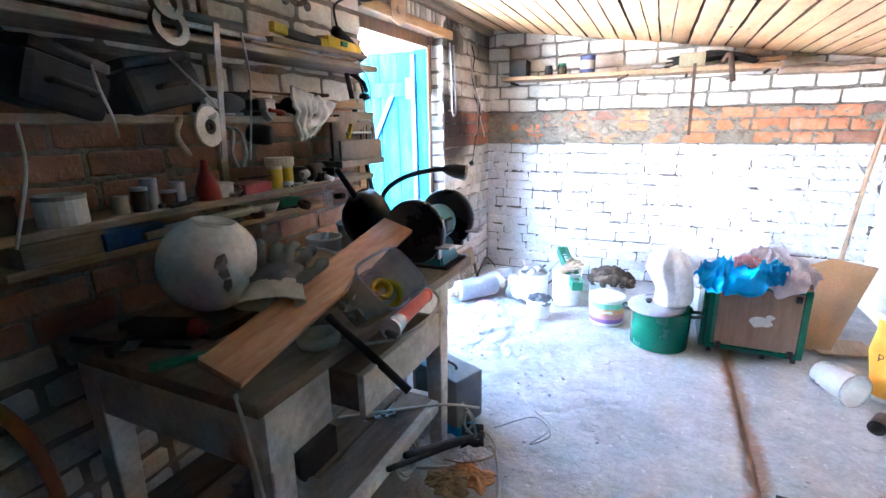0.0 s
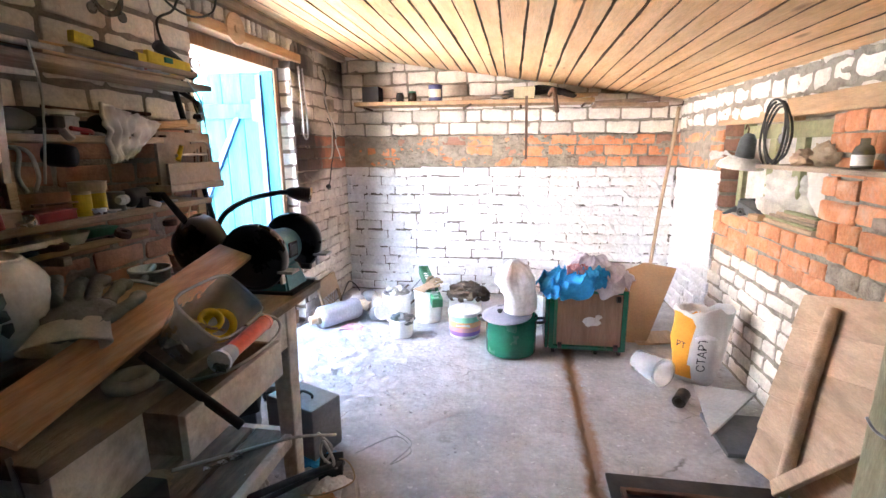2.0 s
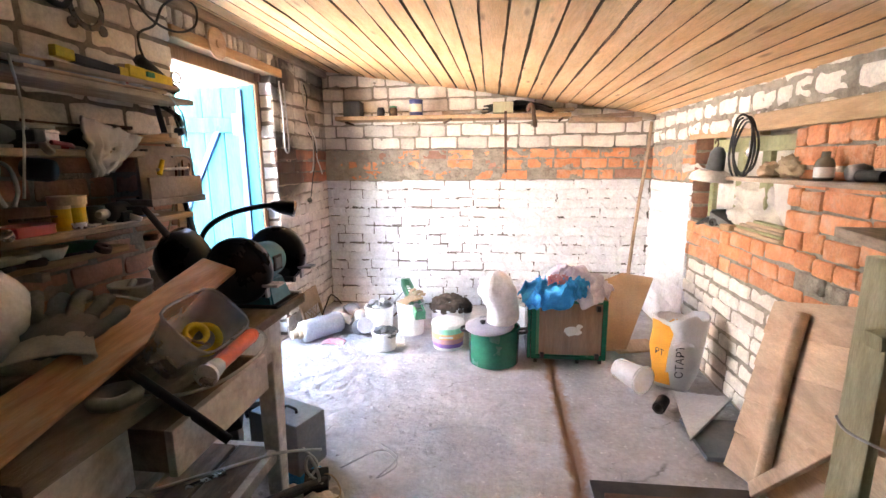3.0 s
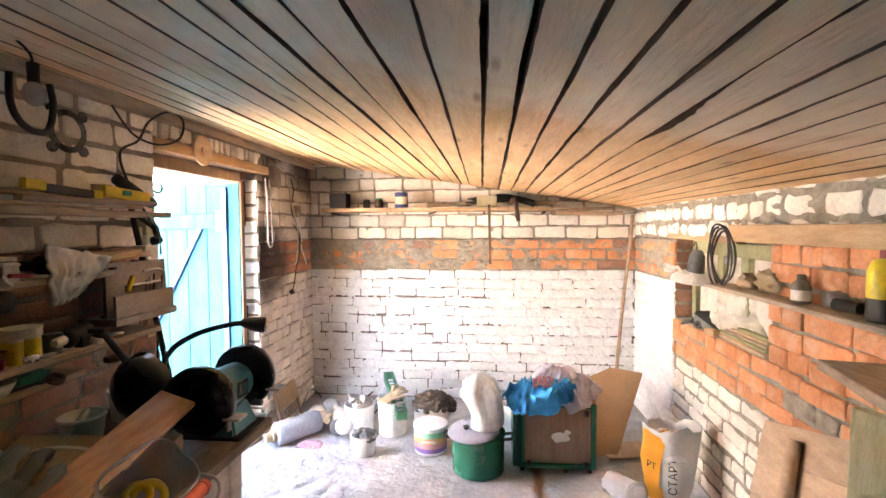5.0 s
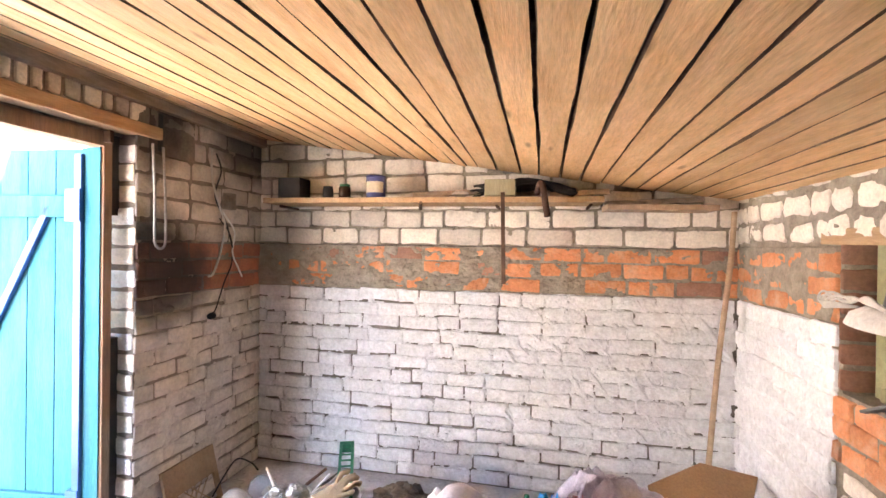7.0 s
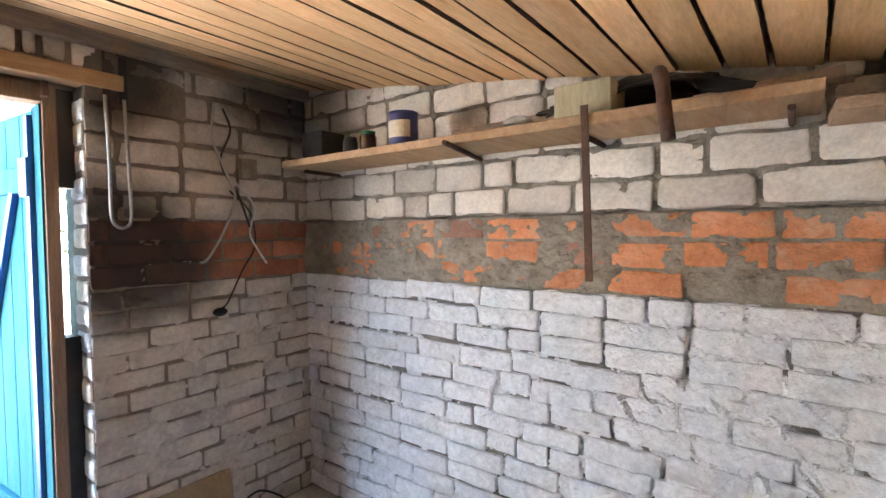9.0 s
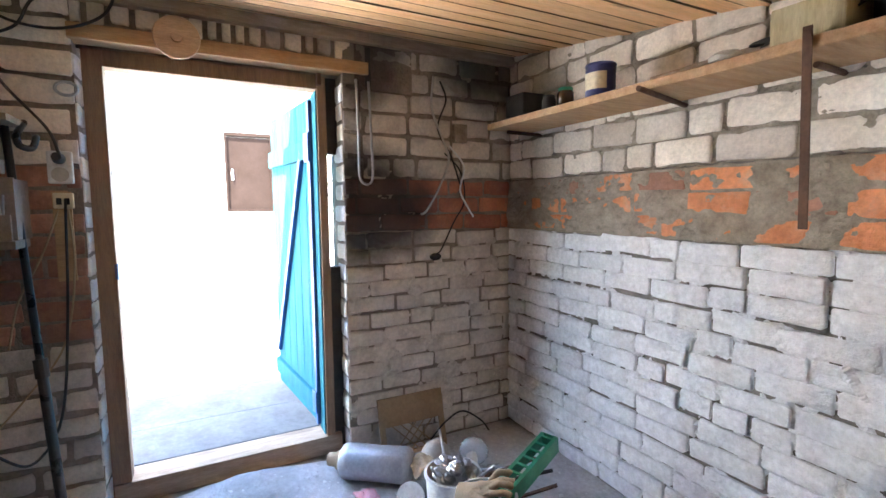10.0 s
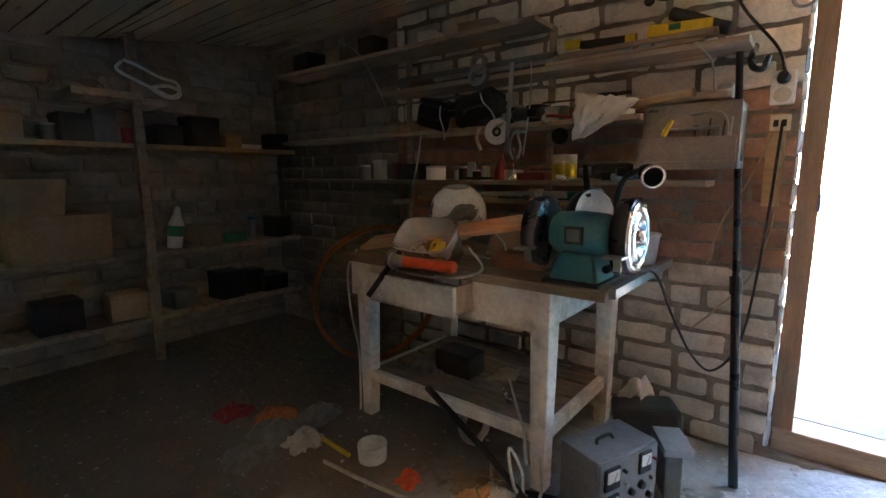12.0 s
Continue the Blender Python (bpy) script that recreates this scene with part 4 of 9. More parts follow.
def bench_grinder():
    e = empty("bench_grinder", "teal bench grinder with black guards and a polished disc", "bench grinder", (-0.86, 1.77, 0.79))
    x, z = -0.86, 0.955
    body = bmesh.new()
    lathe(body, [(0.0, -0.105), (0.055, -0.105), (0.072, -0.085), (0.078, 0.0), (0.072, 0.085), (0.055, 0.105), (0.0, 0.105)], pose(x, 1.77, z, -90, 0, 0))
    add("motor_housing", body, M_TEALMETAL, e, smooth=True)
    bm = bmesh.new()
    bmesh.ops.create_cone(bm, cap_ends=True, segments=4, radius1=0.125, radius2=0.085, depth=0.10, matrix=pose(x, 1.77, 0.845, 0, 0, 45))
    bmesh.ops.bevel(bm, geom=bm.edges[:], offset=0.008, segments=2, affect="EDGES")
    add("base", bm, M_TEALMETAL, e)
    add("foot_plate", boxes((x - 0.11, x + 0.11, 1.67, 1.87, 0.79, 0.802), bevel=0.003), M_BLACK, e)
    plate = add("name_plate", boxes((x + 0.072, x + 0.081, 1.735, 1.80, 0.925, 0.985), bevel=0.002), M_DARKBOX, e)
    add("plate_border", boxes((x + 0.079, x + 0.083, 1.745, 1.79, 0.935, 0.975), bevel=0.001), M_GREYMETAL, plate)
    for sy, y in ((-1, 1.615), (1, 1.925)):
        g = bmesh.new()
        lathe(g, [(0.0, -0.03), (0.11, -0.03), (0.124, -0.024), (0.127, 0.0), (0.124, 0.022), (0.112, 0.026), (0.106, 0.02)], pose(x, y, z, -90 * sy, 0, 0), 36)
        guard = add("wheel_guard", g, M_BLACKMETAL, e, smooth=True)
        w = bmesh.new()
        lathe(w, [(0.0, 0.018), (0.104, 0.018), (0.107, 0.0), (0.104, -0.02), (0.0, -0.02)], pose(x, y, z, -90 * sy, 0, 0), 36)
        add("grinding_wheel", w, M_STONE, guard)
        c = bmesh.new()
        if sy > 0:
            lathe(c, [(0.118, 0.022), (0.115, 0.030), (0.109, 0.033), (0.094, 0.033), (0.090, 0.028), (0.084, 0.028), (0.080, 0.034), (0.062, 0.036), (0.055, 0.036), (0.048, 0.024), (0.032, 0.024), (0.026, 0.040), (0.022, 0.048), (0.008, 0.052), (0.0, 0.052)], pose(x, y, z, -90, 0, 0), 48)
            add("cover_disc", c, M_CHROME, guard, "polished steel cover disc", smooth=True)
        else:
            lathe(c, [(0.112, 0.024), (0.1, 0.034), (0.05, 0.036), (0.02, 0.04), (0.0, 0.041)], pose(x, y, z, 90, 0, 0), 36)
            add("cover_disc", c, M_BLACKMETAL, guard, smooth=True)
        add("tool_rest", boxes((x + 0.10, x + 0.16, y - 0.03, y + 0.03, z - 0.055, z - 0.045), (x + 0.10, x + 0.11, y - 0.012, y + 0.012, z - 0.10, z - 0.045), bevel=0.002), M_STEEL, guard)
        bm = bmesh.new()
        rod(bm, (x + 0.05, y - 0.04 * sy, z - 0.10), (x + 0.09, y - 0.04 * sy, z - 0.10), 0.013)
        add("clamp_knob", bm, M_BLACK, guard)
    return e


bench_grinder()


def gooseneck_lamp():
    e = empty("gooseneck_lamp", "black gooseneck lamp standing on the workbench", "lamp", (-1.12, 1.80, 0.79))
    add("base", turned([(0.0, 0.0), (0.075, 0.0), (0.075, 0.012), (0.03, 0.03), (0.012, 0.05), (0.0, 0.05)], pose(-1.12, 1.80, 0.79)), M_BLACKMETAL, e, smooth=True)
    bm = bmesh.new()
    tube(bm, [(-1.12, 1.80, 0.83), (-1.13, 1.79, 0.98), (-1.10, 1.80, 1.08), (-1.02, 1.85, 1.14), (-0.92, 1.92, 1.165), (-0.86, 1.96, 1.165)], 0.011, 10)
    add("neck", bm, M_BLACK, e, smooth=True)
    m = look((-0.87, 1.955, 1.165), (-0.72, 2.06, 1.125))
    head = add("head", turned([(0.012, 0.02), (0.022, 0.0), (0.030, -0.03), (0.034, -0.075), (0.030, -0.078), (0.026, -0.04), (0.0, -0.035)], m, 20), M_BLACK, e, smooth=True)
    add("ring", turned([(0.034, -0.074), (0.037, -0.078), (0.036, -0.085), (0.029, -0.082)], m, 20), M_CHROME, head, smooth=True)
    return e


gooseneck_lamp()
m = look((-1.13, 1.68, 0.965), (-1.05, 1.95, 1.01))
pan = empty("reflector_lamp", "round black lamp shade with a white inside, lying on edge", "lamp shade", (-1.13, 1.70, 0.79))
add("shade", turned([(0.0, 0.085), (0.05, 0.078), (0.095, 0.055), (0.125, 0.015), (0.135, -0.04), (0.131, -0.04), (0.12, 0.01), (0.09, 0.045), (0.0, 0.07)], m, 32), M_BLACKMETAL, pan, smooth=True)
add("lining", turned([(0.0, 0.066), (0.088, 0.042), (0.117, 0.008), (0.128, -0.038)], m, 32), M_WHITEENAMEL, pan, "white enamelled lining", smooth=True)
bm = bmesh.new()
rod(bm, (-1.16, 1.66, 1.07), (-1.22, 1.62, 1.19), 0.014, 0.011)
add("stem", bm, M_BLACK, pan)

# the opal globe with its open neck, on the bench's far side
globe = empty("lamp_globe", "large opal glass lamp globe with a broken edge", "lamp globe", (-1.21, 0.965, 0.825))
gm = pose(-1.21, 0.965, 0.966, -6, 10, 0)
prof = [(0.0, -0.1435)] + [(0.145 * math.cos(a), 0.145 * math.sin(a)) for a in [radians(-80 + 10 * k) for k in range(15)]] + [(0.066, 0.129), (0.06, 0.128)]
add("glass", turned(prof, gm, 40), M_OPAL, globe, smooth=True)
add("rim", turned([(0.0, 0.127), (0.050, 0.127), (0.053, 0.132), (0.060, 0.134), (0.066, 0.132), (0.068, 0.126)], gm, 40), M_OPAL, globe, smooth=True)
bm = bmesh.new()
for k, (a0, e0, s) in enumerate(((-30, 20, 0.026), (-22, -6, 0.022), (-27, 8, 0.018))):
    q = gm @ pose(0, 0, 0, 0, 0, a0) @ pose(0, 0, 0, 0, -e0, 0) @ pose(0.1415, 0, 0)
    vs = [bm.verts.new(q @ Vector((0.004 + 0.004 * (j % 2), s * math.cos(j * 1.26 + k) * (0.6 + 0.4 * (j % 2)), s * math.sin(j * 1.26 + k)))) for j in range(5)]
    c = bm.verts.new(q @ Vector((0.008, 0, 0)))
    for j in range(5):
        bm.faces.new((c, vs[j], vs[(j + 1) % 5]))
add("broken_patch", bm, M_GREYMETAL, globe, "ragged dark tape over a broken spot")

# reddish plank leaning over the clutter up to the grinder
solo("wooden_plank", plank((-0.862, 0.675, 0.826), (-0.906, 1.565, 0.985), 0.124, 0.018, (0.40, -0.2, 1), 3, 10), M_PLANK, "reddish varnished plank propped across the workbench", "plank")


def storage_tub():
    e = empty("plastic_tub", "cloudy plastic tub lying tilted with tapes inside", "plastic tub", (-0.78, 1.17, 0.80))
    m = pose(-0.762, 1.175, 0.862, 0, 44, 4)
    bm = bmesh.new()
    for (w0, l0, z0), (w1, l1, z1) in (((0.062, 0.108, -0.06), (0.080, 0.130, 0.06)), ((0.080, 0.130, 0.06), (0.084, 0.134, 0.085))):
        r0, r1 = [], []
        for k in range(32):
            a = 2 * math.pi * k / 32
            c, s = math.cos(a), math.sin(a)
            q = (abs(c) ** 5 + abs(s) ** 5) ** (-1 / 5)
            r0.append(bm.verts.new(m @ Vector((w0 * c * q, l0 * s * q, z0))))
            r1.append(bm.verts.new(m @ Vector((w1 * c * q, l1 * s * q, z1))))
        for k in range(32):
            bm.faces.new((r0[k], r0[(k + 1) % 32], r1[(k + 1) % 32], r1[k]))
        if z0 < 0:
            bm.faces.new(r0[::-1])
    body = add("body", bm, M_CLEAR, e, smooth=True)
    pts = []
    for k in range(33):
        a = 2 * math.pi * k / 32
        c, s = math.cos(a), math.sin(a)
        q = (abs(c) ** 5 + abs(s) ** 5) ** (-1 / 5)
        pts.append(m @ Vector((0.086 * c * q, 0.136 * s * q, 0.085)))
    bm = bmesh.new()
    tube(bm, pts, 0.005, 6, 1)
    add("rim", bm, M_CLEAR, body, smooth=True)
    return m


tub_m = storage_tub()
solo("insulating_tape", turned([(0.022, 0.0), (0.036, 0.0), (0.036, 0.02), (0.022, 0.02), (0.022, 0.0)], tub_m @ pose(0.0, 0.02, 0.0, 25, 0, 0), 24), M_YELLOW, "roll of yellow insulating tape in the tub", "tape", smooth=True)
solo("insulating_tape", turned([(0.03, 0.0), (0.05, 0.0), (0.05, 0.018), (0.03, 0.018), (0.03, 0.0)], tub_m @ pose(0.02, 0.05, -0.01, 50, 20, 0), 24), M_YELLOW, "large yellow tape roll leaning in the tub", "tape", smooth=True)
solo("paper_scrap", cloth(tub_m @ Vector((-0.02, -0.03, -0.03)), (0.12, 0.1, 0.06), 4, 14), M_CARDBOARD, "crumpled brown paper inside the plastic tub", "paper")
solo("rag", cloth(tub_m @ Vector((0.0, -0.07, -0.02)), (0.08, 0.08, 0.06), 7, 12), M_CANVAS, "small pale rag inside the plastic tub", "rag")

torch = empty("flashlight", "orange red flashlight with a metal head", "flashlight", (-0.66, 1.22, 0.79))
bm = bmesh.new()
rod(bm, (-0.652, 1.12, 0.812), (-0.675, 1.33, 0.812), 0.022, seg=20)
add("barrel", bm, M_ORANGE, torch, smooth=False)
for nm, a, b, r0, r1, mt in (("head", (-0.651, 1.12, 0.812), (-0.645, 1.065, 0.812), 0.022, 0.029, M_STEEL), ("tail_cap", (-0.675, 1.33, 0.812), (-0.677, 1.35, 0.812), 0.024, 0.021, M_ORANGE), ("lens_ring", (-0.645, 1.065, 0.812), (-0.644, 1.055, 0.812), 0.031, 0.031, M_CHROME)):
    bm = bmesh.new()
    rod(bm, a, b, r0, r1, 20)
    add(nm, bm, mt, torch)


def work_glove(c, turn, mat, cuff, label, size=1.2):
    e = empty("work_glove", label, "glove", c)
    m = Matrix.Translation(c) @ Matrix.Rotation(turn, 4, "Z") @ Matrix.Rotation(-0.28, 4, "Y") @ Matrix.Scale(size, 4)
    bm = bmesh.new()
    ball(bm, (0, 0, 0.03), 1, (0.082, 0.066, 0.021), 28, 0.22, 3, 3.5)
    for k in range(4):
        y = -0.048 + 0.032 * k
        bend = 0.012 * (k % 2) + 0.006 * k
        tube(bm, [(0.045, y * 0.95, 0.03), (0.085, y * 1.15, 0.036 + bend), (0.125, y * 1.3, 0.028 + bend), (0.158 - 0.012 * abs(k - 1.5), y * 1.38, 0.012 + bend)], 0.0165, 10, 5)
    tube(bm, [(-0.03, -0.045, 0.028), (0.01, -0.075, 0.03), (0.045, -0.098, 0.026), (0.075, -0.102, 0.018)], 0.0155, 10, 5)
    for v in bm.verts:
        v.co += 0.006 * Vector((noise.noise(v.co * 40), noise.noise(v.co * 40 + Vector((4, 0, 0))), noise.noise(v.co * 28 + Vector((0, 4, 0)))))
        v.co.z *= 0.82
    bm.transform(m)
    add("palm", bm, mat, e, smooth=True)
    bm = bmesh.new()
    lathe(bm, [(0.056, 0.03), (0.062, 0.0), (0.067, -0.025), (0.072, -0.048), (0.074, -0.055), (0.068, -0.056), (0.058, -0.03), (0.0, -0.02)], pose(-0.055, 0, 0.026, 0, 90, 0) @ Matrix.Diagonal((0.26, 1.08, 1, 1)), 40, 0.16, 4)
    bm.transform(m)
    add("cuff", bm, cuff, e, smooth=True)


work_glove((-1.0, 1.02, 0.905), 2.15, M_DARKCLOTH, M_CANVAS, "dark grey knitted work glove lying on the bench")
solo("cardboard_sheet", obox(pose(-1.15, 1.36, 0.86, 6, 10, 25), 0.30, 0.26, 0.012, 0.002), M_CARDBOARD, "dusty grey brown board lying among the tools", "cardboard")
solo("wooden_box", boxes((-1.36, -1.08, 0.84, 1.10, 0.79, 0.825), bevel=0.004), M_OLDWOOD, "dark wooden box under the glass globe", "box")
solo("wooden_block", boxes((-1.33, -1.13, 1.2, 1.45, 0.79, 0.85), bevel=0.004), M_OLDWOOD, "dark wooden block under the clutter", "wood block")
solo("clay_brick", obox(pose(-0.95, 1.48, 0.79, 0, 0, 12), 0.12, 0.22, 0.06, 0.006), M_RED_OLD, "old red brick lying beside the grinder", "brick")
tub2 = empty("paint_tub", "white plastic paint tub at the end of the bench", "tub", (-1.33, 1.84, 0.79))
add("tub", turned([(0.0, 0.0), (0.05, 0.0), (0.062, 0.115), (0.066, 0.115), (0.066, 0.125), (0.060, 0.125), (0.05, 0.01), (0.0, 0.008)], pose(-1.33, 1.84, 0.79)), M_WHITEPLASTIC, tub2, smooth=True)
tub3 = empty("paint_tub", "small clear tub with yellow paint remains", "tub", (-1.28, 1.58, 0.79))
add("tub", turned([(0.0, 0.0), (0.055, 0.0), (0.07, 0.11), (0.074, 0.11), (0.074, 0.12), (0.067, 0.12), (0.053, 0.01), (0.0, 0.008)], pose(-1.28, 1.58, 0.79)), M_WHITEPLASTIC, tub3, smooth=True)
add("paint", turned([(0.0, 0.03), (0.0585, 0.03), (0.0595, 0.05)], pose(-1.28, 1.58, 0.79)), M_YELLOW, tub3)
bm = bmesh.new()
rod(bm, (-1.20, 1.42, 0.87), (-1.30, 1.62, 0.905), 0.012)
solo("metal_tube", bm, M_STEEL, "short grey metal tube lying on the board", "tube")
# cables and small tools on the bench
for nm, pts, r, mt, lb in (
        ("power_cable", [(-1.06, 1.10, 0.93), (-1.08, 1.18, 0.96), (-1.03, 1.22, 0.97), (-1.0, 1.3, 0.93), (-0.96, 1.4, 0.86), (-0.88, 1.42, 0.81)], 0.005, M_CABLE_W, "dirty white cable looped over the glove"),
        ("power_cable", [(-0.80, 0.96, 0.80), (-0.70, 1.02, 0.775), (-0.63, 1.12, 0.775), (-0.63, 1.32, 0.775), (-0.68, 1.42, 0.79), (-0.76, 1.42, 0.81), (-0.80, 1.33, 0.87)], 0.005, M_CABLE_W, "grey cable lying along the bench edge"),
        ("power_cable", [(-0.80, 0.66, 0.80), (-0.755, 0.64, 0.70), (-0.75, 0.66, 0.5), (-0.765, 0.69, 0.3), (-0.76, 0.7, 0.1), (-0.74, 0.72, 0.012)], 0.005, M_CABLE_W, "cable hanging down beside the bench leg"),
        ("grinder_cord", [(-0.95, 1.93, 0.83), (-1.1, 1.955, 0.79), (-1.25, 1.99, 0.6), (-1.36, 2.05, 0.42), (-1.42, 2.12, 0.36), (-1.47, 2.2, 0.5), (-1.49, 2.24, 0.9), (-1.5, 2.26, 1.35)], 0.005, M_BLACK, "black power cord hanging to the wall socket"),
        ("steel_bracket", [(-0.80, 0.985, 0.855), (-0.72, 0.99, 0.795), (-0.64, 0.995, 0.735), (-0.56, 1.0, 0.672)], 0.012, M_DARKBOX, "dark steel bar leaning over the bench edge")):
    bm = bmesh.new()
    tube(bm, pts, r, 8, 6)
    solo(nm, bm, mt, lb, "cable" if "c" in nm[:7] and nm != "steel_bracket" else "bar", smooth=True)
solo("cable_coil", turned([(0.03, 0.0), (0.055, 0.004), (0.06, 0.02), (0.05, 0.032), (0.034, 0.03), (0.03, 0.0)], pose(-0.80, 0.945, 0.79), 24, 0.1), M_CREAMBULB, "coil of old cream cable on the bench", "cable", smooth=True)
drill = empty("power_drill", "small grey and red power drill on the bench", "drill", (-1.2, 0.80, 0.79))
bm = bmesh.new()
rod(bm, (-1.28, 0.76, 0.83), (-1.13, 0.82, 0.83), 0.033, 0.03, 16)
add("motor", bm, M_BLACK, drill)
bm = bmesh.new()
rod(bm, (-1.13, 0.82, 0.83), (-1.09, 0.836, 0.83), 0.028, 0.016, 16)
add("chuck", bm, M_REDPLASTIC, drill)
bm = bmesh.new()
tube(bm, [(-1.26, 0.77, 0.815), (-1.25, 0.72, 0.81), (-1.24, 0.66, 0.81)], 0.018, 10, 4)
add("handle", bm, M_GREYMETAL, drill)
label_tag = solo("paper_tag", obox(pose(-1.22, 0.70, 0.815, 20, 0, 30), 0.05, 0.035, 0.003, 0.0), M_WHITELABEL, "pale yellow paper tag beside the drill", "tag")
for k, (x0, y0, x1, y1, r, mt) in enumerate(((-1.05, 0.72, -0.98, 0.86, 0.008, M_GREENPLASTIC), (-0.98, 0.80, -0.90, 0.93, 0.006, M_STEEL), (-1.38, 0.85, -1.30, 1.12, 0.008, M_RUST), (-1.42, 1.2, -1.36, 1.5, 0.01, M_DARKBOX), (-1.05, 1.16, -0.98, 1.34, 0.006, M_STEEL), (-1.38, 0.7, -1.1, 0.78, 0.006, M_DARKBOX))):
    bm = bmesh.new()
    rod(bm, (x0, y0, 0.79 + r), (x1, y1, 0.79 + r), r, r * 0.8)
    t = (Vector((x1, y1, 0)) - Vector((x0, y0, 0))).normalized()
    rod(bm, (x0, y0, 0.79 + r), (x0 - t.x * 0.07, y0 - t.y * 0.07, 0.79 + r * 1.6), r * 1.7, r * 1.5)
    solo("hand_tool", bm, mt, "old hand tool with a thick handle on the bench", "tool", "tools on the bench")
solo("pipe_fitting", turned([(0.025, 0.0), (0.04, 0.0), (0.04, 0.05), (0.034, 0.055), (0.034, 0.09), (0.025, 0.09), (0.025, 0.0)], pose(-1.18, 1.18, 0.86, 80, 0, 30)), M_GREYMETAL, "grey pipe fitting lying on the bench", "pipe fitting", smooth=True)

# the bench stands on blocks: the top and all that lies on it sit two centimetres higher
bench_lift = 0.02
for ob in [o for o in scene.collection.objects if o not in before_bench and o.parent is None]:
    if ob.name.startswith("workbench"):
        ob.scale.z = 1 + bench_lift / 0.79
    else:
        ob.location.z += bench_lift


# ---- things on the floor ----
before_row = set(scene.collection.objects)

def bucket(name, label, x, y, r, h, mat, rim=True, handle=False, z=0.0, flare=1.12, tilt=(0, 0, 0), category="bucket"):
    e = empty(name, label, category, (x, y, z))
    m = pose(x, y, z, *tilt)
    b = add("body", turned([(0.0, 0.0), (r / flare, 0.0), (r / flare + 0.002, 0.006), (r, h), (r - 0.004, h), (r / flare - 0.004, 0.008), (0.0, 0.007)], m, 72), mat, e, smooth=False)
    if rim:
        add("rim", turned([(r - 0.004, h - 0.012), (r + 0.006, h - 0.012), (r + 0.006, h), (r - 0.004, h + 0.002)], m, 32), mat, b)
    if handle:
        bm = bmesh.new()
        tube(bm, [m @ Vector(p) for p in ((-r, 0, h - 0.02), (-r * 0.8, r * 0.9, h - 0.06), (0, r * 1.12, h - 0.1), (r * 0.8, r * 0.9, h - 0.06), (r, 0, h - 0.02))], 0.0025, 6, 5)
        add("handle", bm, M_STEEL, e)
    return e, m


def heap(name, label, c, r, n, size, mat, seed, category, depth=0.5):
    """Many small lumps in a container; nobody could count them."""
    bm = bmesh.new()
    rg = random.Random(seed)
    for _ in range(n):
        a, q = rg.uniform(0, 6.28), r * math.sqrt(rg.random())
        s = size * rg.uniform(0.6, 1.3)
        ball(bm, (c[0] + q * math.cos(a), c[1] + q * math.sin(a), c[2] + (1 - (q / r) ** 2) * r * depth + rg.uniform(-0.01, 0.015)), s, (1, rg.uniform(0.6, 1), rg.uniform(0.5, 0.9)), 8, 0.3, rg.random() * 9)
    return tagged(part(name, bm, mat), label, category, kind="stuff")


pot, pm = bucket("cooking_pot", "large green enamelled pot with a lid", 0.075, 3.19, 0.172, 0.25, M_GREENENAMEL, flare=1.03, category="pot")
for s in (-1, 1):
    bm = bmesh.new()
    tube(bm, [(0.075 + s * 0.168, 3.15, 0.215), (0.075 + s * 0.215, 3.15, 0.222), (0.075 + s * 0.225, 3.19, 0.223), (0.075 + s * 0.215, 3.23, 0.222), (0.075 + s * 0.168, 3.23, 0.215)], 0.010, 8, 5)
    add("handle", bm, M_BLACK, pot, smooth=True)
lid = empty("pot_lid", "grey lilac enamelled lid lying askew on the pot", "pot lid", (0.03, 3.15, 0.255))
add("disc", turned([(0.0, 0.022), (0.06, 0.02), (0.13, 0.010), (0.165, 0.002), (0.168, -0.004), (0.16, -0.002), (0.0, 0.014)], pose(0.045, 3.165, 0.262, 5, -3, 0), 36), M_LIDENAMEL, lid, smooth=True)
add("knob", turned([(0.0, 0.0), (0.014, 0.0), (0.02, 0.02), (0.0, 0.028)], pose(0.0, 3.14, 0.28, 5, -3, 0), 14), M_BLACK, lid, smooth=True)
bag = empty("carrier_bag", "stuffed white plastic carrier bag standing on the pot", "bag", (0.13, 3.17, 0.28))
bm = bmesh.new()
prof = [(0.0, 0.0), (0.09, 0.0), (0.112, 0.02), (0.118, 0.06), (0.122, 0.10), (0.126, 0.14), (0.130, 0.18), (0.136, 0.22), (0.136, 0.25), (0.118, 0.28), (0.095, 0.31), (0.072, 0.335), (0.052, 0.355), (0.036, 0.37), (0.0, 0.375)]
lathe(bm, prof, pose(0, 0, 0) @ Matrix.Diagonal((1.0, 0.8, 1, 1)), 72, 0.05, 2)
for v in bm.verts:
    a, h = math.atan2(v.co.y, v.co.x), v.co.z
    fold = 1 - 2 * abs(noise.noise((math.cos(a) * 2.6, math.sin(a) * 2.6, h * 3.2 + 4)))
    crease = 1 - 2 * abs(noise.noise((math.cos(a) * 5 + h * 6, math.sin(a) * 5, h * 7)))
    lump = noise.noise((math.cos(a) * 0.9 + 2, math.sin(a) * 0.9, h * 5))
    k = 1 - 0.06 * fold * min(1.0, h * 5) - 0.035 * crease + 0.24 * lump * min(1.0, h * 7)
    v.co.x, v.co.y = v.co.x * k - 0.05 * max(0.0, h - 0.12) / 0.25 * (1 if h < 0.3 else 0.7), v.co.y * k
    v.co.z += 0.02 * noise.noise((v.co.x * 9, v.co.y * 9, 3)) * min(1.0, h * 6)
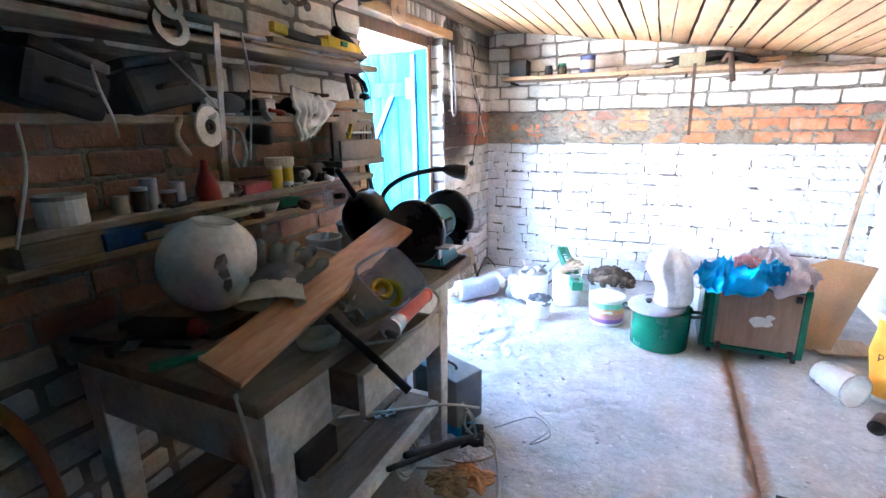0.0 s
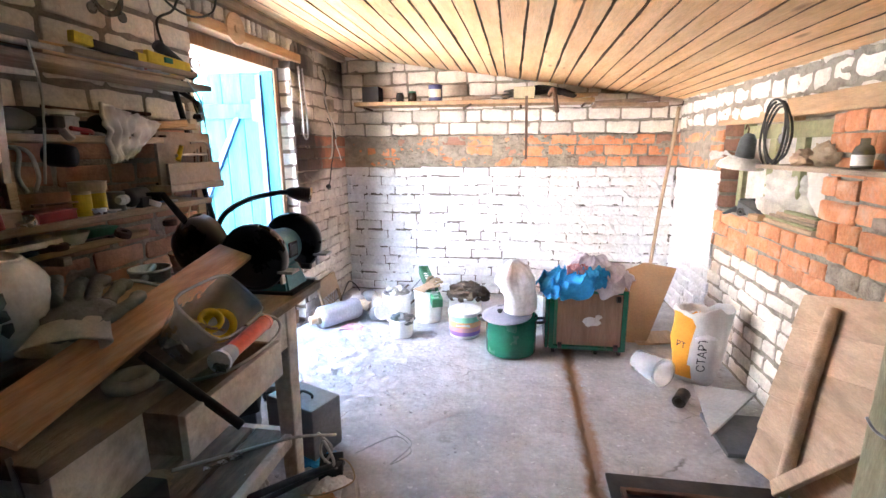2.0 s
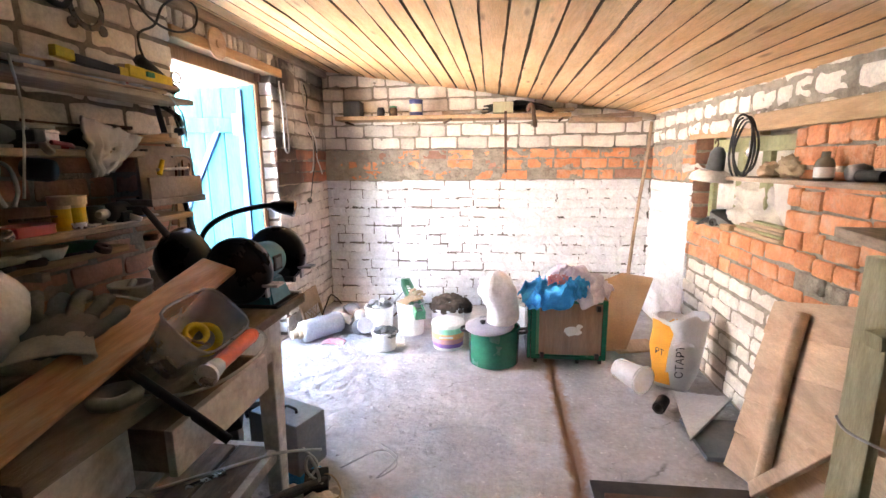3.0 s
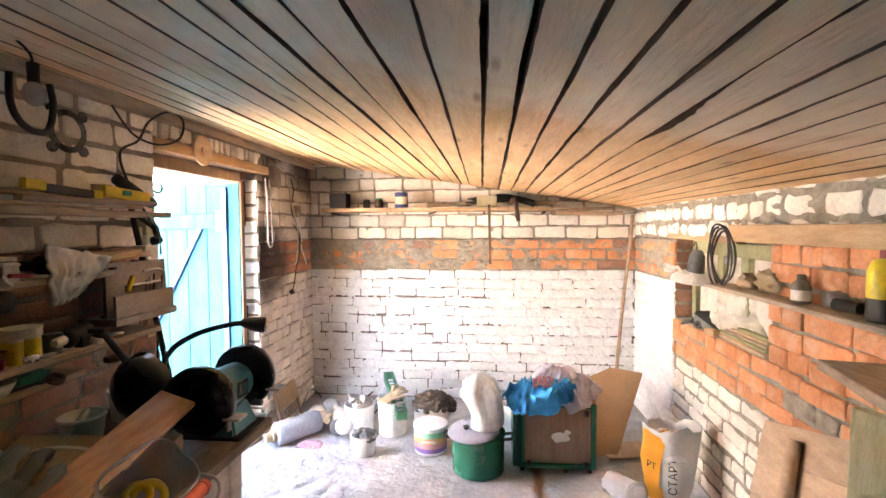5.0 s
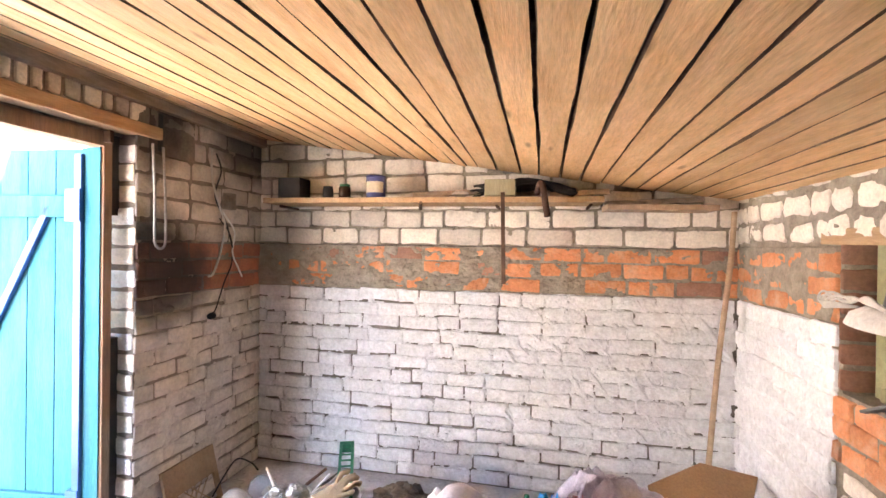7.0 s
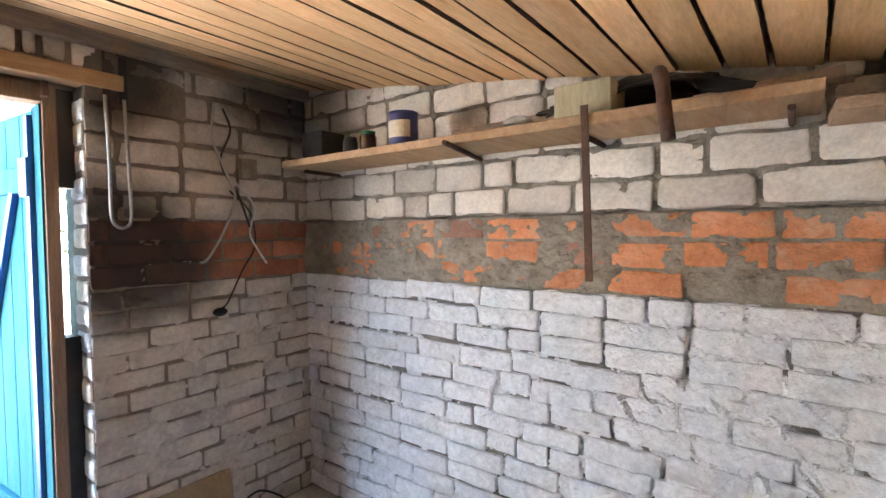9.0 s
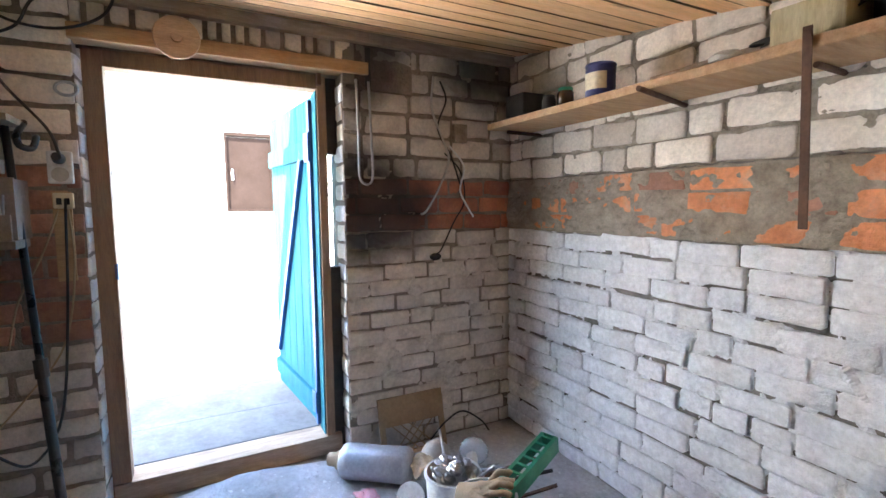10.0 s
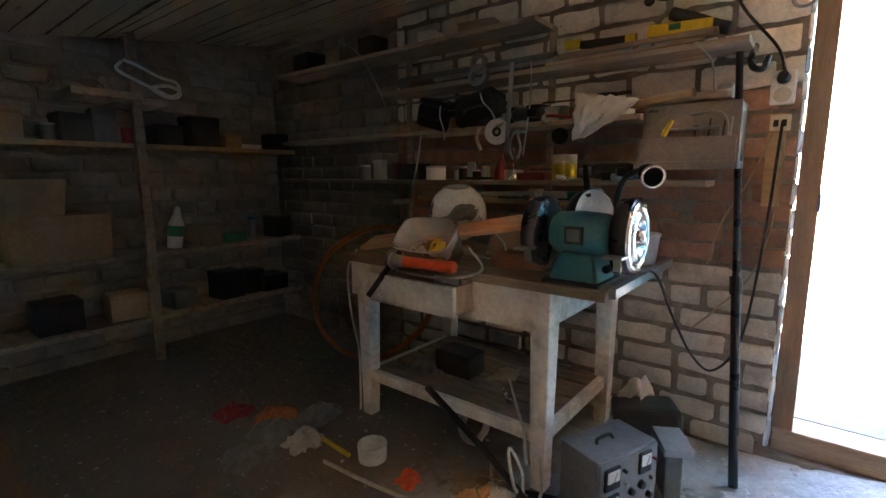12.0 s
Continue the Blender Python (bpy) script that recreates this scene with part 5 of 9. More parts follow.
bm.transform(pose(0.135, 3.18, 0.275, 2, -4, 20))
add("body", bm, M_BAG, bag, smooth=True)
for s in (-1, 1):
    add("handle", cloth((0.085 + 0.06 * s, 3.17, 0.575), (0.09, 0.06, 0.07), 3 + s, 12, turn=0.6 * s), M_BAG, bag, smooth=True)
solo("plastic_basin", turned([(0.0, 0.0), (0.09, 0.0), (0.13, 0.11), (0.136, 0.11), (0.095, 0.006)], pose(0.22, 3.46, 0.14, 40, 0, 0)), M_WHITEPLASTIC, "white plastic basin behind the green pot", "basin", smooth=True)

cup, cm = bucket("plastic_bucket", "small white plastic bucket filled with rubbish", -0.735, 3.325, 0.088, 0.135, M_WHITEPLASTIC)
heap("bucket_rubbish", "grey lumps filling the small bucket", (-0.735, 3.325, 0.12), 0.07, 24, 0.028, M_GREYMETAL, 4, "rubbish")
w1, _ = bucket("plastic_bucket", "tall white plastic bucket holding gloves", -0.60, 3.68, 0.112, 0.26, M_WHITEPLASTIC, handle=True)
w2, _ = bucket("plastic_bucket", "white plastic bucket full of brown nutshells", -0.30, 3.70, 0.135, 0.22, M_WHITEPLASTIC, handle=True)
heap("nutshells", "heap of brown nutshells and twigs in the bucket", (-0.28, 3.72, 0.21), 0.15, 90, 0.030, M_PUMICE, 8, "nutshells", 0.6)
w3, _ = bucket("plastic_bucket", "white bucket crammed with small metal scrap", -0.86, 3.68, 0.115, 0.22, M_WHITEPLASTIC, handle=True)
heap("metal_scrap", "metal scrap and bottle caps in the bucket", (-0.86, 3.68, 0.2), 0.10, 30, 0.03, M_STEEL, 9, "scrap")
for k, (dx, dy, l) in enumerate(((-0.03, 0.0, 0.20), (0.04, 0.03, 0.16), (0.0, -0.04, 0.14))):
    bm = bmesh.new()
    rod(bm, (-0.86 + dx, 3.68 + dy, 0.15), (-0.86 + dx * 4 + 0.02 * k, 3.68 + dy * 3, 0.15 + l), 0.007, 0.005)
    solo("old_brush", bm, M_STEEL if k else M_WHITEPLASTIC, "thin brush handle sticking out of the bucket", "brush", "brushes in the bucket")
lb, lm = bucket("paint_bucket", "white paint bucket with a bright printed label", -0.27, 3.42, 0.118, 0.185, M_WHITEPLASTIC, flare=1.08)
for nm, z0, z1, mt in (("label_band", 0.125, 0.165, M_MINT), ("label_band", 0.085, 0.125, M_PEACH), ("label_band", 0.05, 0.085, M_PINKCLOTH), ("label_band", 0.02, 0.05, M_PURPLE)):
    r0, r1 = 0.110 + 0.0088 * z0 / 0.185, 0.110 + 0.0088 * z1 / 0.185
    add(nm, turned([(r0 + 0.001, z0), (r0 + 0.003, z0), (r1 + 0.003, z1), (r1 + 0.001, z1)], lm, 32), mt, lb)
add("print_bar", boxes((-0.32, -0.22, 3.30, 3.306, 0.098, 0.112)), M_WHITELABEL, lb)
add("lid", turned([(0.0, 0.0), (0.118, 0.0), (0.125, -0.004), (0.125, -0.014), (0.12, -0.014)], pose(-0.27, 3.42, 0.197), 48), M_WHITEPLASTIC, lb)
work_glove((-0.60, 3.66, 0.27), 0.9, M_TAN, M_TAN, "tan cloth work glove draped over the bucket", 0.82)
# perforated green tray across the bucket
tray = empty("plastic_rack", "green perforated plastic strip resting on the buckets", "rack", (-0.58, 3.75, 0.26))
a, b = Vector((-0.49, 3.50, 0.235)), Vector((-0.72, 4.08, 0.345))
tm = Matrix.Translation(a) @ (b - a).to_track_quat("Y", "Z").to_matrix().to_4x4()
ln = (b - a).length
bm = boxes((-0.04, 0.04, -0.003, 0.0, -0.07, 0.0), (-0.04, -0.036, 0, ln, -0.07, 0.0), (0.036, 0.04, 0, ln, -0.07, 0.0), (-0.036, -0.024, 0, ln, -0.004, 0.0), (0.024, 0.036, 0, ln, -0.004, 0.0), (-0.04, 0.04, ln, ln + 0.003, -0.07, 0.0))
for k in range(13):
    box(bm, -0.024, 0.024, k * ln / 12.5, k * ln / 12.5 + 0.011, -0.004, 0.0)
bm.transform(tm)
add("strip", bm, M_GREENPLASTIC, tray)

# grey bottle and the other cast-offs in the corner
btl = empty("metal_canister", "dented grey canister lying on its side", "canister", (-1.28, 3.42, 0.0))
bmx = look((-1.40, 3.29, 0.085), (-1.12, 3.62, 0.10)) @ Matrix.Rotation(math.pi, 4, "X")
add("body", turned([(0.0, 0.0), (0.07, 0.0), (0.082, 0.012), (0.085, 0.05), (0.083, 0.18), (0.085, 0.32), (0.075, 0.345), (0.0, 0.36)], bmx, 28, 0.04), M_SILVER, btl, smooth=True)
add("cap", turned([(0.0, -0.075), (0.032, -0.075), (0.034, -0.03), (0.045, -0.028), (0.048, 0.0), (0.0, 0.0)], bmx, 24), M_TAN, btl, "brown ribbed cap", smooth=False)
for k, (x, y, r, sc) in enumerate(((-1.24, 3.72, 0.075, (1, 1, 1)), (-1.03, 3.66, 0.078, (0.95, 1.0, 1.05)), (-1.20, 3.92, 0.075, (1.1, 1, 0.9)))):
    g = empty("lamp_bulb", "large old grey glass bulb lying in the corner", "bulb", (x, y, 0.0), "old bulbs in the corner")
    bm = bmesh.new()
    ball(bm, (x, y, r * sc[2]), r, sc, 24)
    add("glass", bm, M_CREAMBULB if k != 2 else M_CLEAR, g, smooth=True)
    bm = bmesh.new()
    rod(bm, (x + 0.05, y - 0.04, r), (x + 0.12, y - 0.07, r * 0.6), 0.03, 0.018)
    add("neck", bm, M_CREAMBULB, g)
wc = empty("tin_can", "grey tin can tipped over with a white lid", "can", (-0.98, 3.47, 0.0))
m = look((-0.98, 3.50, 0.075), (-0.90, 3.40, 0.13)) @ Matrix.Rotation(math.pi, 4, "X")
add("body", turned([(0.0, -0.08), (0.058, -0.08), (0.06, 0.0), (0.06, 0.07), (0.0, 0.07)], m, 28), M_GREYMETAL, wc)
add("lid", turned([(0.061, 0.06), (0.064, 0.062), (0.064, 0.075), (0.0, 0.077)], m, 28), M_WHITEPLASTIC, wc)
solo("crumpled_wrapper", cloth((-1.16, 3.34, 0.0), (0.17, 0.10, 0.06), 5, 18), M_PINKCLOTH, "pink and white crumpled wrapper on the floor", "wrapper", smooth=True)
solo("rag", cloth((-1.15, 3.60, 0.10), (0.13, 0.12, 0.08), 11, 16), M_LABEL, "pale cream rag between the bulbs", "rag", smooth=True)
solo("white_scrap", cloth((-1.2, 3.1, 0.0), (0.16, 0.12, 0.03), 15, 14), M_FOAM, "scrap of white paper on the floor", "paper")
vent = empty("vent_board", "brown board with a lattice vent leaning on the wall", "board", (-1.48, 3.70, 0.0))
m = pose(-1.44, 3.70, 0.0, 0, -14, 0)
bm = boxes((-0.008, 0.008, -0.19, 0.19, 0.16, 0.31), (-0.008, 0.008, -0.19, -0.16, 0, 0.16), (-0.008, 0.008, 0.16, 0.19, 0, 0.16), (-0.008, 0.008, -0.16, 0.16, 0, 0.02))
bm.transform(m)
add("board", bm, M_CARDBOARD, vent)
for s in (-1, 1):
    for k in range(-6, 7):
        c0 = 0.05 * k
        p0, p1 = Vector((0, c0 - 0.07 * s, 0.02)), Vector((0, c0 + 0.07 * s, 0.16))
        if abs(p0.y) < 0.165 and abs(p1.y) < 0.165:
            bm = plank(p0, p1, 0.007, 0.003, (1, 0, 0), 1, 1)
            bm.transform(m)
            add("lattice_bar", bm, M_TAN, vent)
for k in range(5):
    bm = bmesh.new()
    rod(bm, (-1.1 + 0.07 * k, 3.85 + 0.03 * (k % 2), 0.03), (-0.92 + 0.05 * k, 4.0 + 0.06 * (k % 3), 0.10 + 0.05 * (k % 2)), 0.012 - 0.001 * k, 0.008)
    solo("metal_rod", bm, (M_STEEL, M_RUST, M_DARKBOX)[k % 3], "old metal rod lying in the corner heap", "rod", "rods in the corner")

# ---- case with clothes ----
case = empty("tool_trolley", "green framed trolley case with a brown panel", "trolley", (0.58, 3.28, 0.0))
cx0, cx1, cy0, cy1, cz0, cz1 = 0.33, 0.82, 3.16, 3.52, 0.045, 0.44
add("front_panel", boxes((cx0 + 0.05, cx1 - 0.03, cy0 + 0.008, cy0 + 0.02, cz0 + 0.02, cz1 - 0.01), bevel=0.002), M_WALNUT, case)
add("body", boxes((cx0 + 0.01, cx1 - 0.01, cy0 + 0.02, cy1, cz0, cz1), bevel=0.01), M_GREENPLASTIC, case)
bm = bmesh.new()
ball(bm, (0.60, 3.166, 0.235), 1, (0.055, 0.004, 0.028), 16, 0.5, 6)
ball(bm, (0.645, 3.166, 0.27), 1, (0.022, 0.004, 0.014), 12, 0.4, 2)
add("torn_patch", bm, M_WHITELABEL, case, "torn white patch on the panel")
for x in (cx0 + 0.012, cx1 - 0.012):
    add("frame_post", boxes((x - 0.016, x + 0.016, cy0 - 0.002, cy0 + 0.03, cz0 - 0.01, cz1 + 0.01), bevel=0.004), M_GREENENAMEL, case)
for z in (cz0, cz1):
    add("frame_rail", boxes((cx0, cx1, cy0, cy0 + 0.025, z - 0.012, z + 0.012), bevel=0.004), M_GREENENAMEL, case)
add("side_wall", boxes((cx0 - 0.03, cx0 - 0.005, cy0 + 0.01, cy1, 0.03, cz1 + 0.02), bevel=0.01), M_GREENENAMEL, case)
for x in (cx0 + 0.07, cx1 - 0.06):
    for z in (cz0 + 0.02, cz1 - 0.04):
        bm = bmesh.new()
        rod(bm, (x - 0.012, cy0 - 0.012, z), (x + 0.012, cy0 - 0.012, z), 0.02, seg=14)
        add("caster", bm, M_BLACK, case)
for x in (cx0 + 0.03, 0.64, cx1 - 0.03):
    for y in (cy0 + 0.03, cy1 - 0.03):
        add("foot", boxes((x - 0.012, x + 0.012, y - 0.012, y + 0.012, 0.0, 0.05), bevel=0.002), M_DARKBOX, case)
def garment(c, size, seed, turn=0.0, front=None, res=64):
    """A garment thrown over a heap: long folds run out from its middle, the hem hangs down past the front edge."""
    bm = bmesh.new()
    rows = []
    for i in range(res + 1):
        row = []
        for k in range(res + 1):
            u, v = 2 * k / res - 1, 2 * i / res - 1
            u, v = u * math.sqrt(1 - v * v / 2), v * math.sqrt(1 - u * u / 2)
            r, a = math.hypot(u, v), math.atan2(v, u)
            edge = 1 + 0.25 * noise.noise((math.cos(a) * 1.4 + seed, math.sin(a) * 1.4, seed))
            w = 0.9 * noise.noise((u * 1.4, v * 1.4, seed + 5))
            f1 = 0.30 - abs(noise.noise((math.cos(a + w) * 2.2 + seed, math.sin(a + w) * 2.2, r * 0.8)))
            f2 = 0.30 - abs(noise.noise((u * 1.3 + v * 2.9 + w, v * 1.1 - u * 0.8, seed * 2)))
            f3 = noise.noise((u * 4.2 + w, v * 4.2, seed))
            p = Matrix.Rotation(turn, 3, "Z") @ Vector((u * size[0] * edge, v * size[1] * edge, 0))
            x, y = c[0] + p.x + 0.02 * f3, c[1] + p.y
            z = c[2] + size[2] * (1 - 0.95 * r ** 2.4) + (0.10 * min(1.0, r * 2) * f1 + 0.085 * f2 + 0.012 * f3)
            if front is not None and y < front:
                over = front - y
                y = front - 0.018 - 0.10 * max(0.0, f1 + f2) - 0.012 * f3
                z -= over * 1.05
            row.append(bm.verts.new((x, y, z)))
        rows.append(row)
    for p, q in zip(rows, rows[1:]):
        for k in range(res):
            bm.faces.new((p[k], p[k + 1], q[k + 1], q[k]))
    bmesh.ops.recalc_face_normals(bm, faces=bm.faces)
    ext = bmesh.ops.extrude_face_region(bm, geom=bm.faces[:])
    for v in ext["geom"]:
        if isinstance(v, bmesh.types.BMVert):
            v.co += Vector((0, 0.003, -0.004))
    bmesh.ops.recalc_face_normals(bm, faces=bm.faces)
    return bm


solo("grey_garment", garment((0.66, 3.34, 0.455), (0.24, 0.20, 0.12), 6.2, -0.3, 3.15), M_LILACCLOTH, "grey lilac crumpled garment heaped on the trolley", "clothes", "clothes on the trolley", smooth=True)
solo("grey_garment", garment((0.60, 3.33, 0.50), (0.21, 0.17, 0.13), 12.7, 0.5), M_LILACCLOTH, "pale lilac garment on top of the heap", "clothes", "clothes on the trolley", smooth=True)
solo("blue_garment", garment((0.43, 3.22, 0.475), (0.19, 0.19, 0.08), 3.3, 0.3, 3.13), M_BLUECLOTH, "bright blue crumpled garment hanging off the trolley", "clothes", "clothes on the trolley", smooth=True)
solo("blue_garment", garment((0.58, 3.20, 0.50), (0.12, 0.13, 0.07), 9.1, -0.5, 3.12), M_BLUECLOTH, "blue printed cloth heaped on the trolley", "clothes", "clothes on the trolley", smooth=True)
solo("pink_garment", garment((0.50, 3.19, 0.555), (0.07, 0.06, 0.03), 4.4, 0.8, res=30), M_PINKCLOTH, "red and pink printed cloth in the heap", "clothes", "clothes on the trolley", smooth=True)

# ---- hardboard, broom, sack, jar, tiles ----
hb = bmesh.new()
pts = [(0.84, 3.42, 0.0), (1.02, 3.42, 0.0), (1.37, 4.02, 0.40), (1.12, 4.02, 0.44), (0.86, 3.9, 0.36)]
vs = [hb.verts.new(p) for p in pts]
f = hb.faces.new(vs)
ex = bmesh.ops.extrude_face_region(hb, geom=[f])
bmesh.ops.translate(hb, verts=[v for v in ex["geom"] if isinstance(v, bmesh.types.BMVert)], vec=(0, 0.004, 0.006))
bmesh.ops.recalc_face_normals(hb, faces=hb.faces)
solo("hardboard_sheet", hb, M_HARDBOARD, "brown hardboard sheet leaning in the corner", "board")
bm = bmesh.new()
tube(bm, [(1.20, 4.10, 0.30), (1.27, 4.18, 0.9), (1.345, 4.25, 1.40), (1.375, 4.29, 1.68)], 0.014, 10, 5)
solo("broom_handle", bm, M_PALEWOOD, "long wooden broom handle leaning in the corner", "broom", smooth=True)
solo("cardboard_sheet", obox(pose(1.10, 3.45, 0.0, 0, 0, 14), 0.34, 0.22, 0.012, 0.002), M_PALEWOOD, "pale board lying on the floor", "board")

sack = empty("cement_sack", "open white and orange building mix sack", "sack", (1.16, 2.88, 0.0))
sm = pose(1.165, 2.90, 0.0, 0, 2, 0)
sp = [(0.0, 0.0), (0.085, 0.0), (0.105, 0.03), (0.122, 0.12), (0.136, 0.25), (0.147, 0.36), (0.152, 0.42)]
top = [(0.154, 0.45), (0.150, 0.455), (0.143, 0.42), (0.128, 0.36), (0.0, 0.33)]
face = Vector((math.cos(math.atan2(-2.9, -1.165)), math.sin(math.atan2(-2.9, -1.165)), 0))
ang = math.atan2(0.0 - 2.9, 0.0 - 1.165)
for nm, mt, lo, hi in (("bag_side", M_SACK, 0.0, 1.0), ("printed_side", M_SACKORANGE, -0.35, 0.0)):
    bm = bmesh.new()
    lathe(bm, sp + top if nm == "bag_side" else [(r + 0.003, h) for r, h in sp[2:]], sm, 48, 0.10, 5)
    for v in bm.verts:
        k = 0.022 + (0.02 if v.co.z > 0.36 else 0)
        v.co += Vector((k * noise.noise(v.co * 8), k * noise.noise(v.co * 8 + Vector((3, 0, 0))), 0.05 * noise.noise(v.co * 7) + 0.02 * noise.noise(v.co * 22) if v.co.z > 0.40 else 0))
        out = (v.co - Vector((1.165, 2.9, v.co.z))).dot(face)
        v.co -= face * out * (0.26 + 0.25 * max(0.0, v.co.z - 0.25))
    if nm == "printed_side":
        kill = []
        for fc in bm.faces:
            c = fc.calc_center_median()
            d = (math.atan2(c.y - 2.9, c.x - 1.165) - ang + math.pi) % (2 * math.pi) - math.pi
            if not (-2.6 < d < -0.30):
                kill.append(fc)
        bmesh.ops.delete(bm, geom=kill, context="FACES")
    add(nm, bm, mt, sack, smooth=True)
add("folded_flap", cloth((1.175, 2.895, 0.375), (0.17, 0.11, 0.06), 7.7, 24, 0.03, 0.6), M_SACK, sack, smooth=True)
add("folded_flap", cloth((1.155, 2.855, 0.40), (0.11, 0.06, 0.05), 2.7, 18, 0.03, 0.6), M_SACKORANGE, sack, smooth=True)
fd = Vector((math.cos(ang + 0.28), math.sin(ang + 0.28), 0))
lmx = Matrix.Translation(Vector((1.165, 2.9, 0.21)) + fd * 0.122) @ fd.to_track_quat("Z", "Y").to_matrix().to_4x4()
up = (lmx.inverted().to_3x3() @ Vector((0, 0, 1)))
roll = math.atan2(up.y, up.x)
glyphs("СТАРТ", 0.062, lmx @ Matrix.Rotation(roll, 4, "Z"), M_INK, sack)
fd = Vector((math.cos(ang - 0.62), math.sin(ang - 0.62), 0))
lmx = Matrix.Translation(Vector((1.165, 2.9, 0.25)) + fd * 0.138) @ fd.to_track_quat("Z", "Y").to_matrix().to_4x4()
up = (lmx.inverted().to_3x3() @ Vector((0, 0, 1)))
glyphs("РТ", 0.05, lmx @ Matrix.Rotation(math.atan2(up.y, up.x) - math.pi / 2, 4, "Z"), M_INK, sack)

add("torn_tape", cloth((1.155, 2.765, 0.315), (0.10, 0.03, 0.03), 9.4, 14, 0.0, 0.4), M_BAG, sack, "scrap of clear tape on the sack", smooth=True)
jar = empty("plastic_jar", "clear plastic jar lying open on its side", "jar", (0.92, 2.90, 0.0))
jm = look((0.85, 2.95, 0.085), (0.985, 2.74, 0.085)) @ Matrix.Rotation(math.pi, 4, "X")
add("wall", turned([(0.0, 0.0), (0.06, 0.0), (0.068, 0.012), (0.078, 0.20), (0.075, 0.2), (0.064, 0.014), (0.0, 0.006)], jm, 32), M_CLEAR, jar, smooth=True)
add("rim", turned([(0.078, 0.19), (0.086, 0.19), (0.086, 0.205), (0.076, 0.205)], jm, 32), M_CLEAR, jar, smooth=True)
# the row of buckets, the pot, the trolley and the sack stand a hand's breadth out from the wall
ROW = ("cooking_pot", "pot_lid", "carrier_bag", "plastic_basin", "plastic_bucket", "bucket_rubbish", "nutshells", "metal_scrap", "old_brush", "paint_bucket", "work_glove", "plastic_rack",
       "tool_trolley", "blue_garment", "grey_garment", "pink_garment", "hardboard_sheet", "cement_sack", "plastic_jar")
for ob in [o for o in scene.collection.objects if o not in before_row and o.parent is None]:
    if ob.name.split(".")[0] in ROW:
        ob.location.y -= 0.07

tl = bmesh.new()
vs = [tl.verts.new(p) for p in ((1.12, 2.70, 0.035), (1.34, 2.48, 0.12), (1.03, 2.20, 0.03))]
f = tl.faces.new(vs)
ex = bmesh.ops.extrude_face_region(tl, geom=[f])
bmesh.ops.translate(tl, verts=[v for v in ex["geom"] if isinstance(v, bmesh.types.BMVert)], vec=(0.004, 0, -0.012))
bmesh.ops.recalc_face_normals(tl, faces=tl.faces)
bmesh.ops.bevel(tl, geom=tl.edges[:], offset=0.002, segments=1, affect="EDGES")
solo("broken_tile", tl, M_TILE, "broken grey ceramic tile tilted against the wall", "tile")
solo("metal_plate", boxes((1.06, 1.36, 2.08, 2.42, 0.0, 0.022), bevel=0.003), M_GREYMETAL, "dark flat plate lying by the wall", "plate")
bm = bmesh.new()
lathe(bm, [(0.024, 0.0), (0.034, 0.0), (0.034, 0.11), (0.024, 0.11), (0.024, 0.0)], look((1.03, 2.58, 0.034), (1.10, 2.70, 0.034)))
solo("short_pipe", bm, M_DARKBOX, "short black pipe end lying on the floor", "pipe")
hatch = empty("floor_hatch", "dark steel floor hatch with a rusty frame", "hatch", (0.8, 1.55, 0.0))
add("plate", boxes((0.50, 1.14, 1.02, 1.88, 0.0, 0.012), bevel=0.002), M_DARKBOX, hatch)
for d in ((0.56, 1.08, 1.76, 1.78, 0.012, 0.03), (0.54, 0.56, 1.02, 1.78, 0.012, 0.03), (1.08, 1.10, 1.02, 1.78, 0.012, 0.03)):
    add("frame_bar", boxes(d, bevel=0.003), M_RUST, hatch)

# ---- plank panel leaning on the right wall ----
B, U, R = Vector((1.13, 2.06, 0.0)), Vector((0.27, 0.26, 0.70)), Vector((0.05, -0.80, 0.20))
panel = empty("plank_panel", "rough plank panel with a batten leaning on the wall", "plank panel", tuple(B))
nrm = U.cross(R).normalized()
if nrm.x > 0:
    nrm = -nrm
for k in range(5):
    a = B + U * (0.1 + 0.2 * k)
    add("board", plank(a + R * 0.01, a + R * (1.0 + 0.03 * (k % 2)), U.length * 0.2008, 0.02, nrm, k), M_PALEWOOD, panel)
bm = bmesh.new()
tube(bm, [B + R * 0.37 - U * 0.02 + nrm * 0.036, B + R * 0.33 + U * 0.45 + nrm * 0.038, B + R * 0.315 + U * 0.93 + nrm * 0.036], 0.026, 10, 5)
add("batten", bm, M_PALEWOOD, panel, smooth=True)
strut = plank(B + R * 0.38 + U * 0.0 + nrm * 0.07, B + R * 0.88 + U * 0.48 + nrm * 0.075, 0.060, 0.022, nrm, 9)
add("strut", strut, M_PALEWOOD, panel)

# ---- old rack beside the wall ----
rack = empty("wooden_rack", "old rack with a greenish wooden post and top", "rack", (1.15, 1.3, 0.0))
bm = boxes((-0.022, 0.022, -0.045, 0.045, 0, 1.10), bevel=0.004)
bm.transform(pose(1.115, 1.365, 0, 0, 1.5, 20))
add("post", bm, M_RACKPOST, rack)
add("top_board", plank((1.20, 1.05, 1.12), (1.36, 1.74, 1.115), 0.22, 0.035, seed=3), M_OLDWOOD, rack)
add("crosspiece", plank((1.06, 1.28, 0.90), (1.40, 1.28, 0.93), 0.06, 0.04, seed=6), M_RACKPOST, rack)
bm = boxes((-0.022, 0.022, -0.045, 0.045, 0, 1.10), bevel=0.004)
bm.transform(pose(1.36, 1.35, 0, 0, 0, 0))
add("post", bm, M_RACKPOST, rack)
bm = bmesh.new()
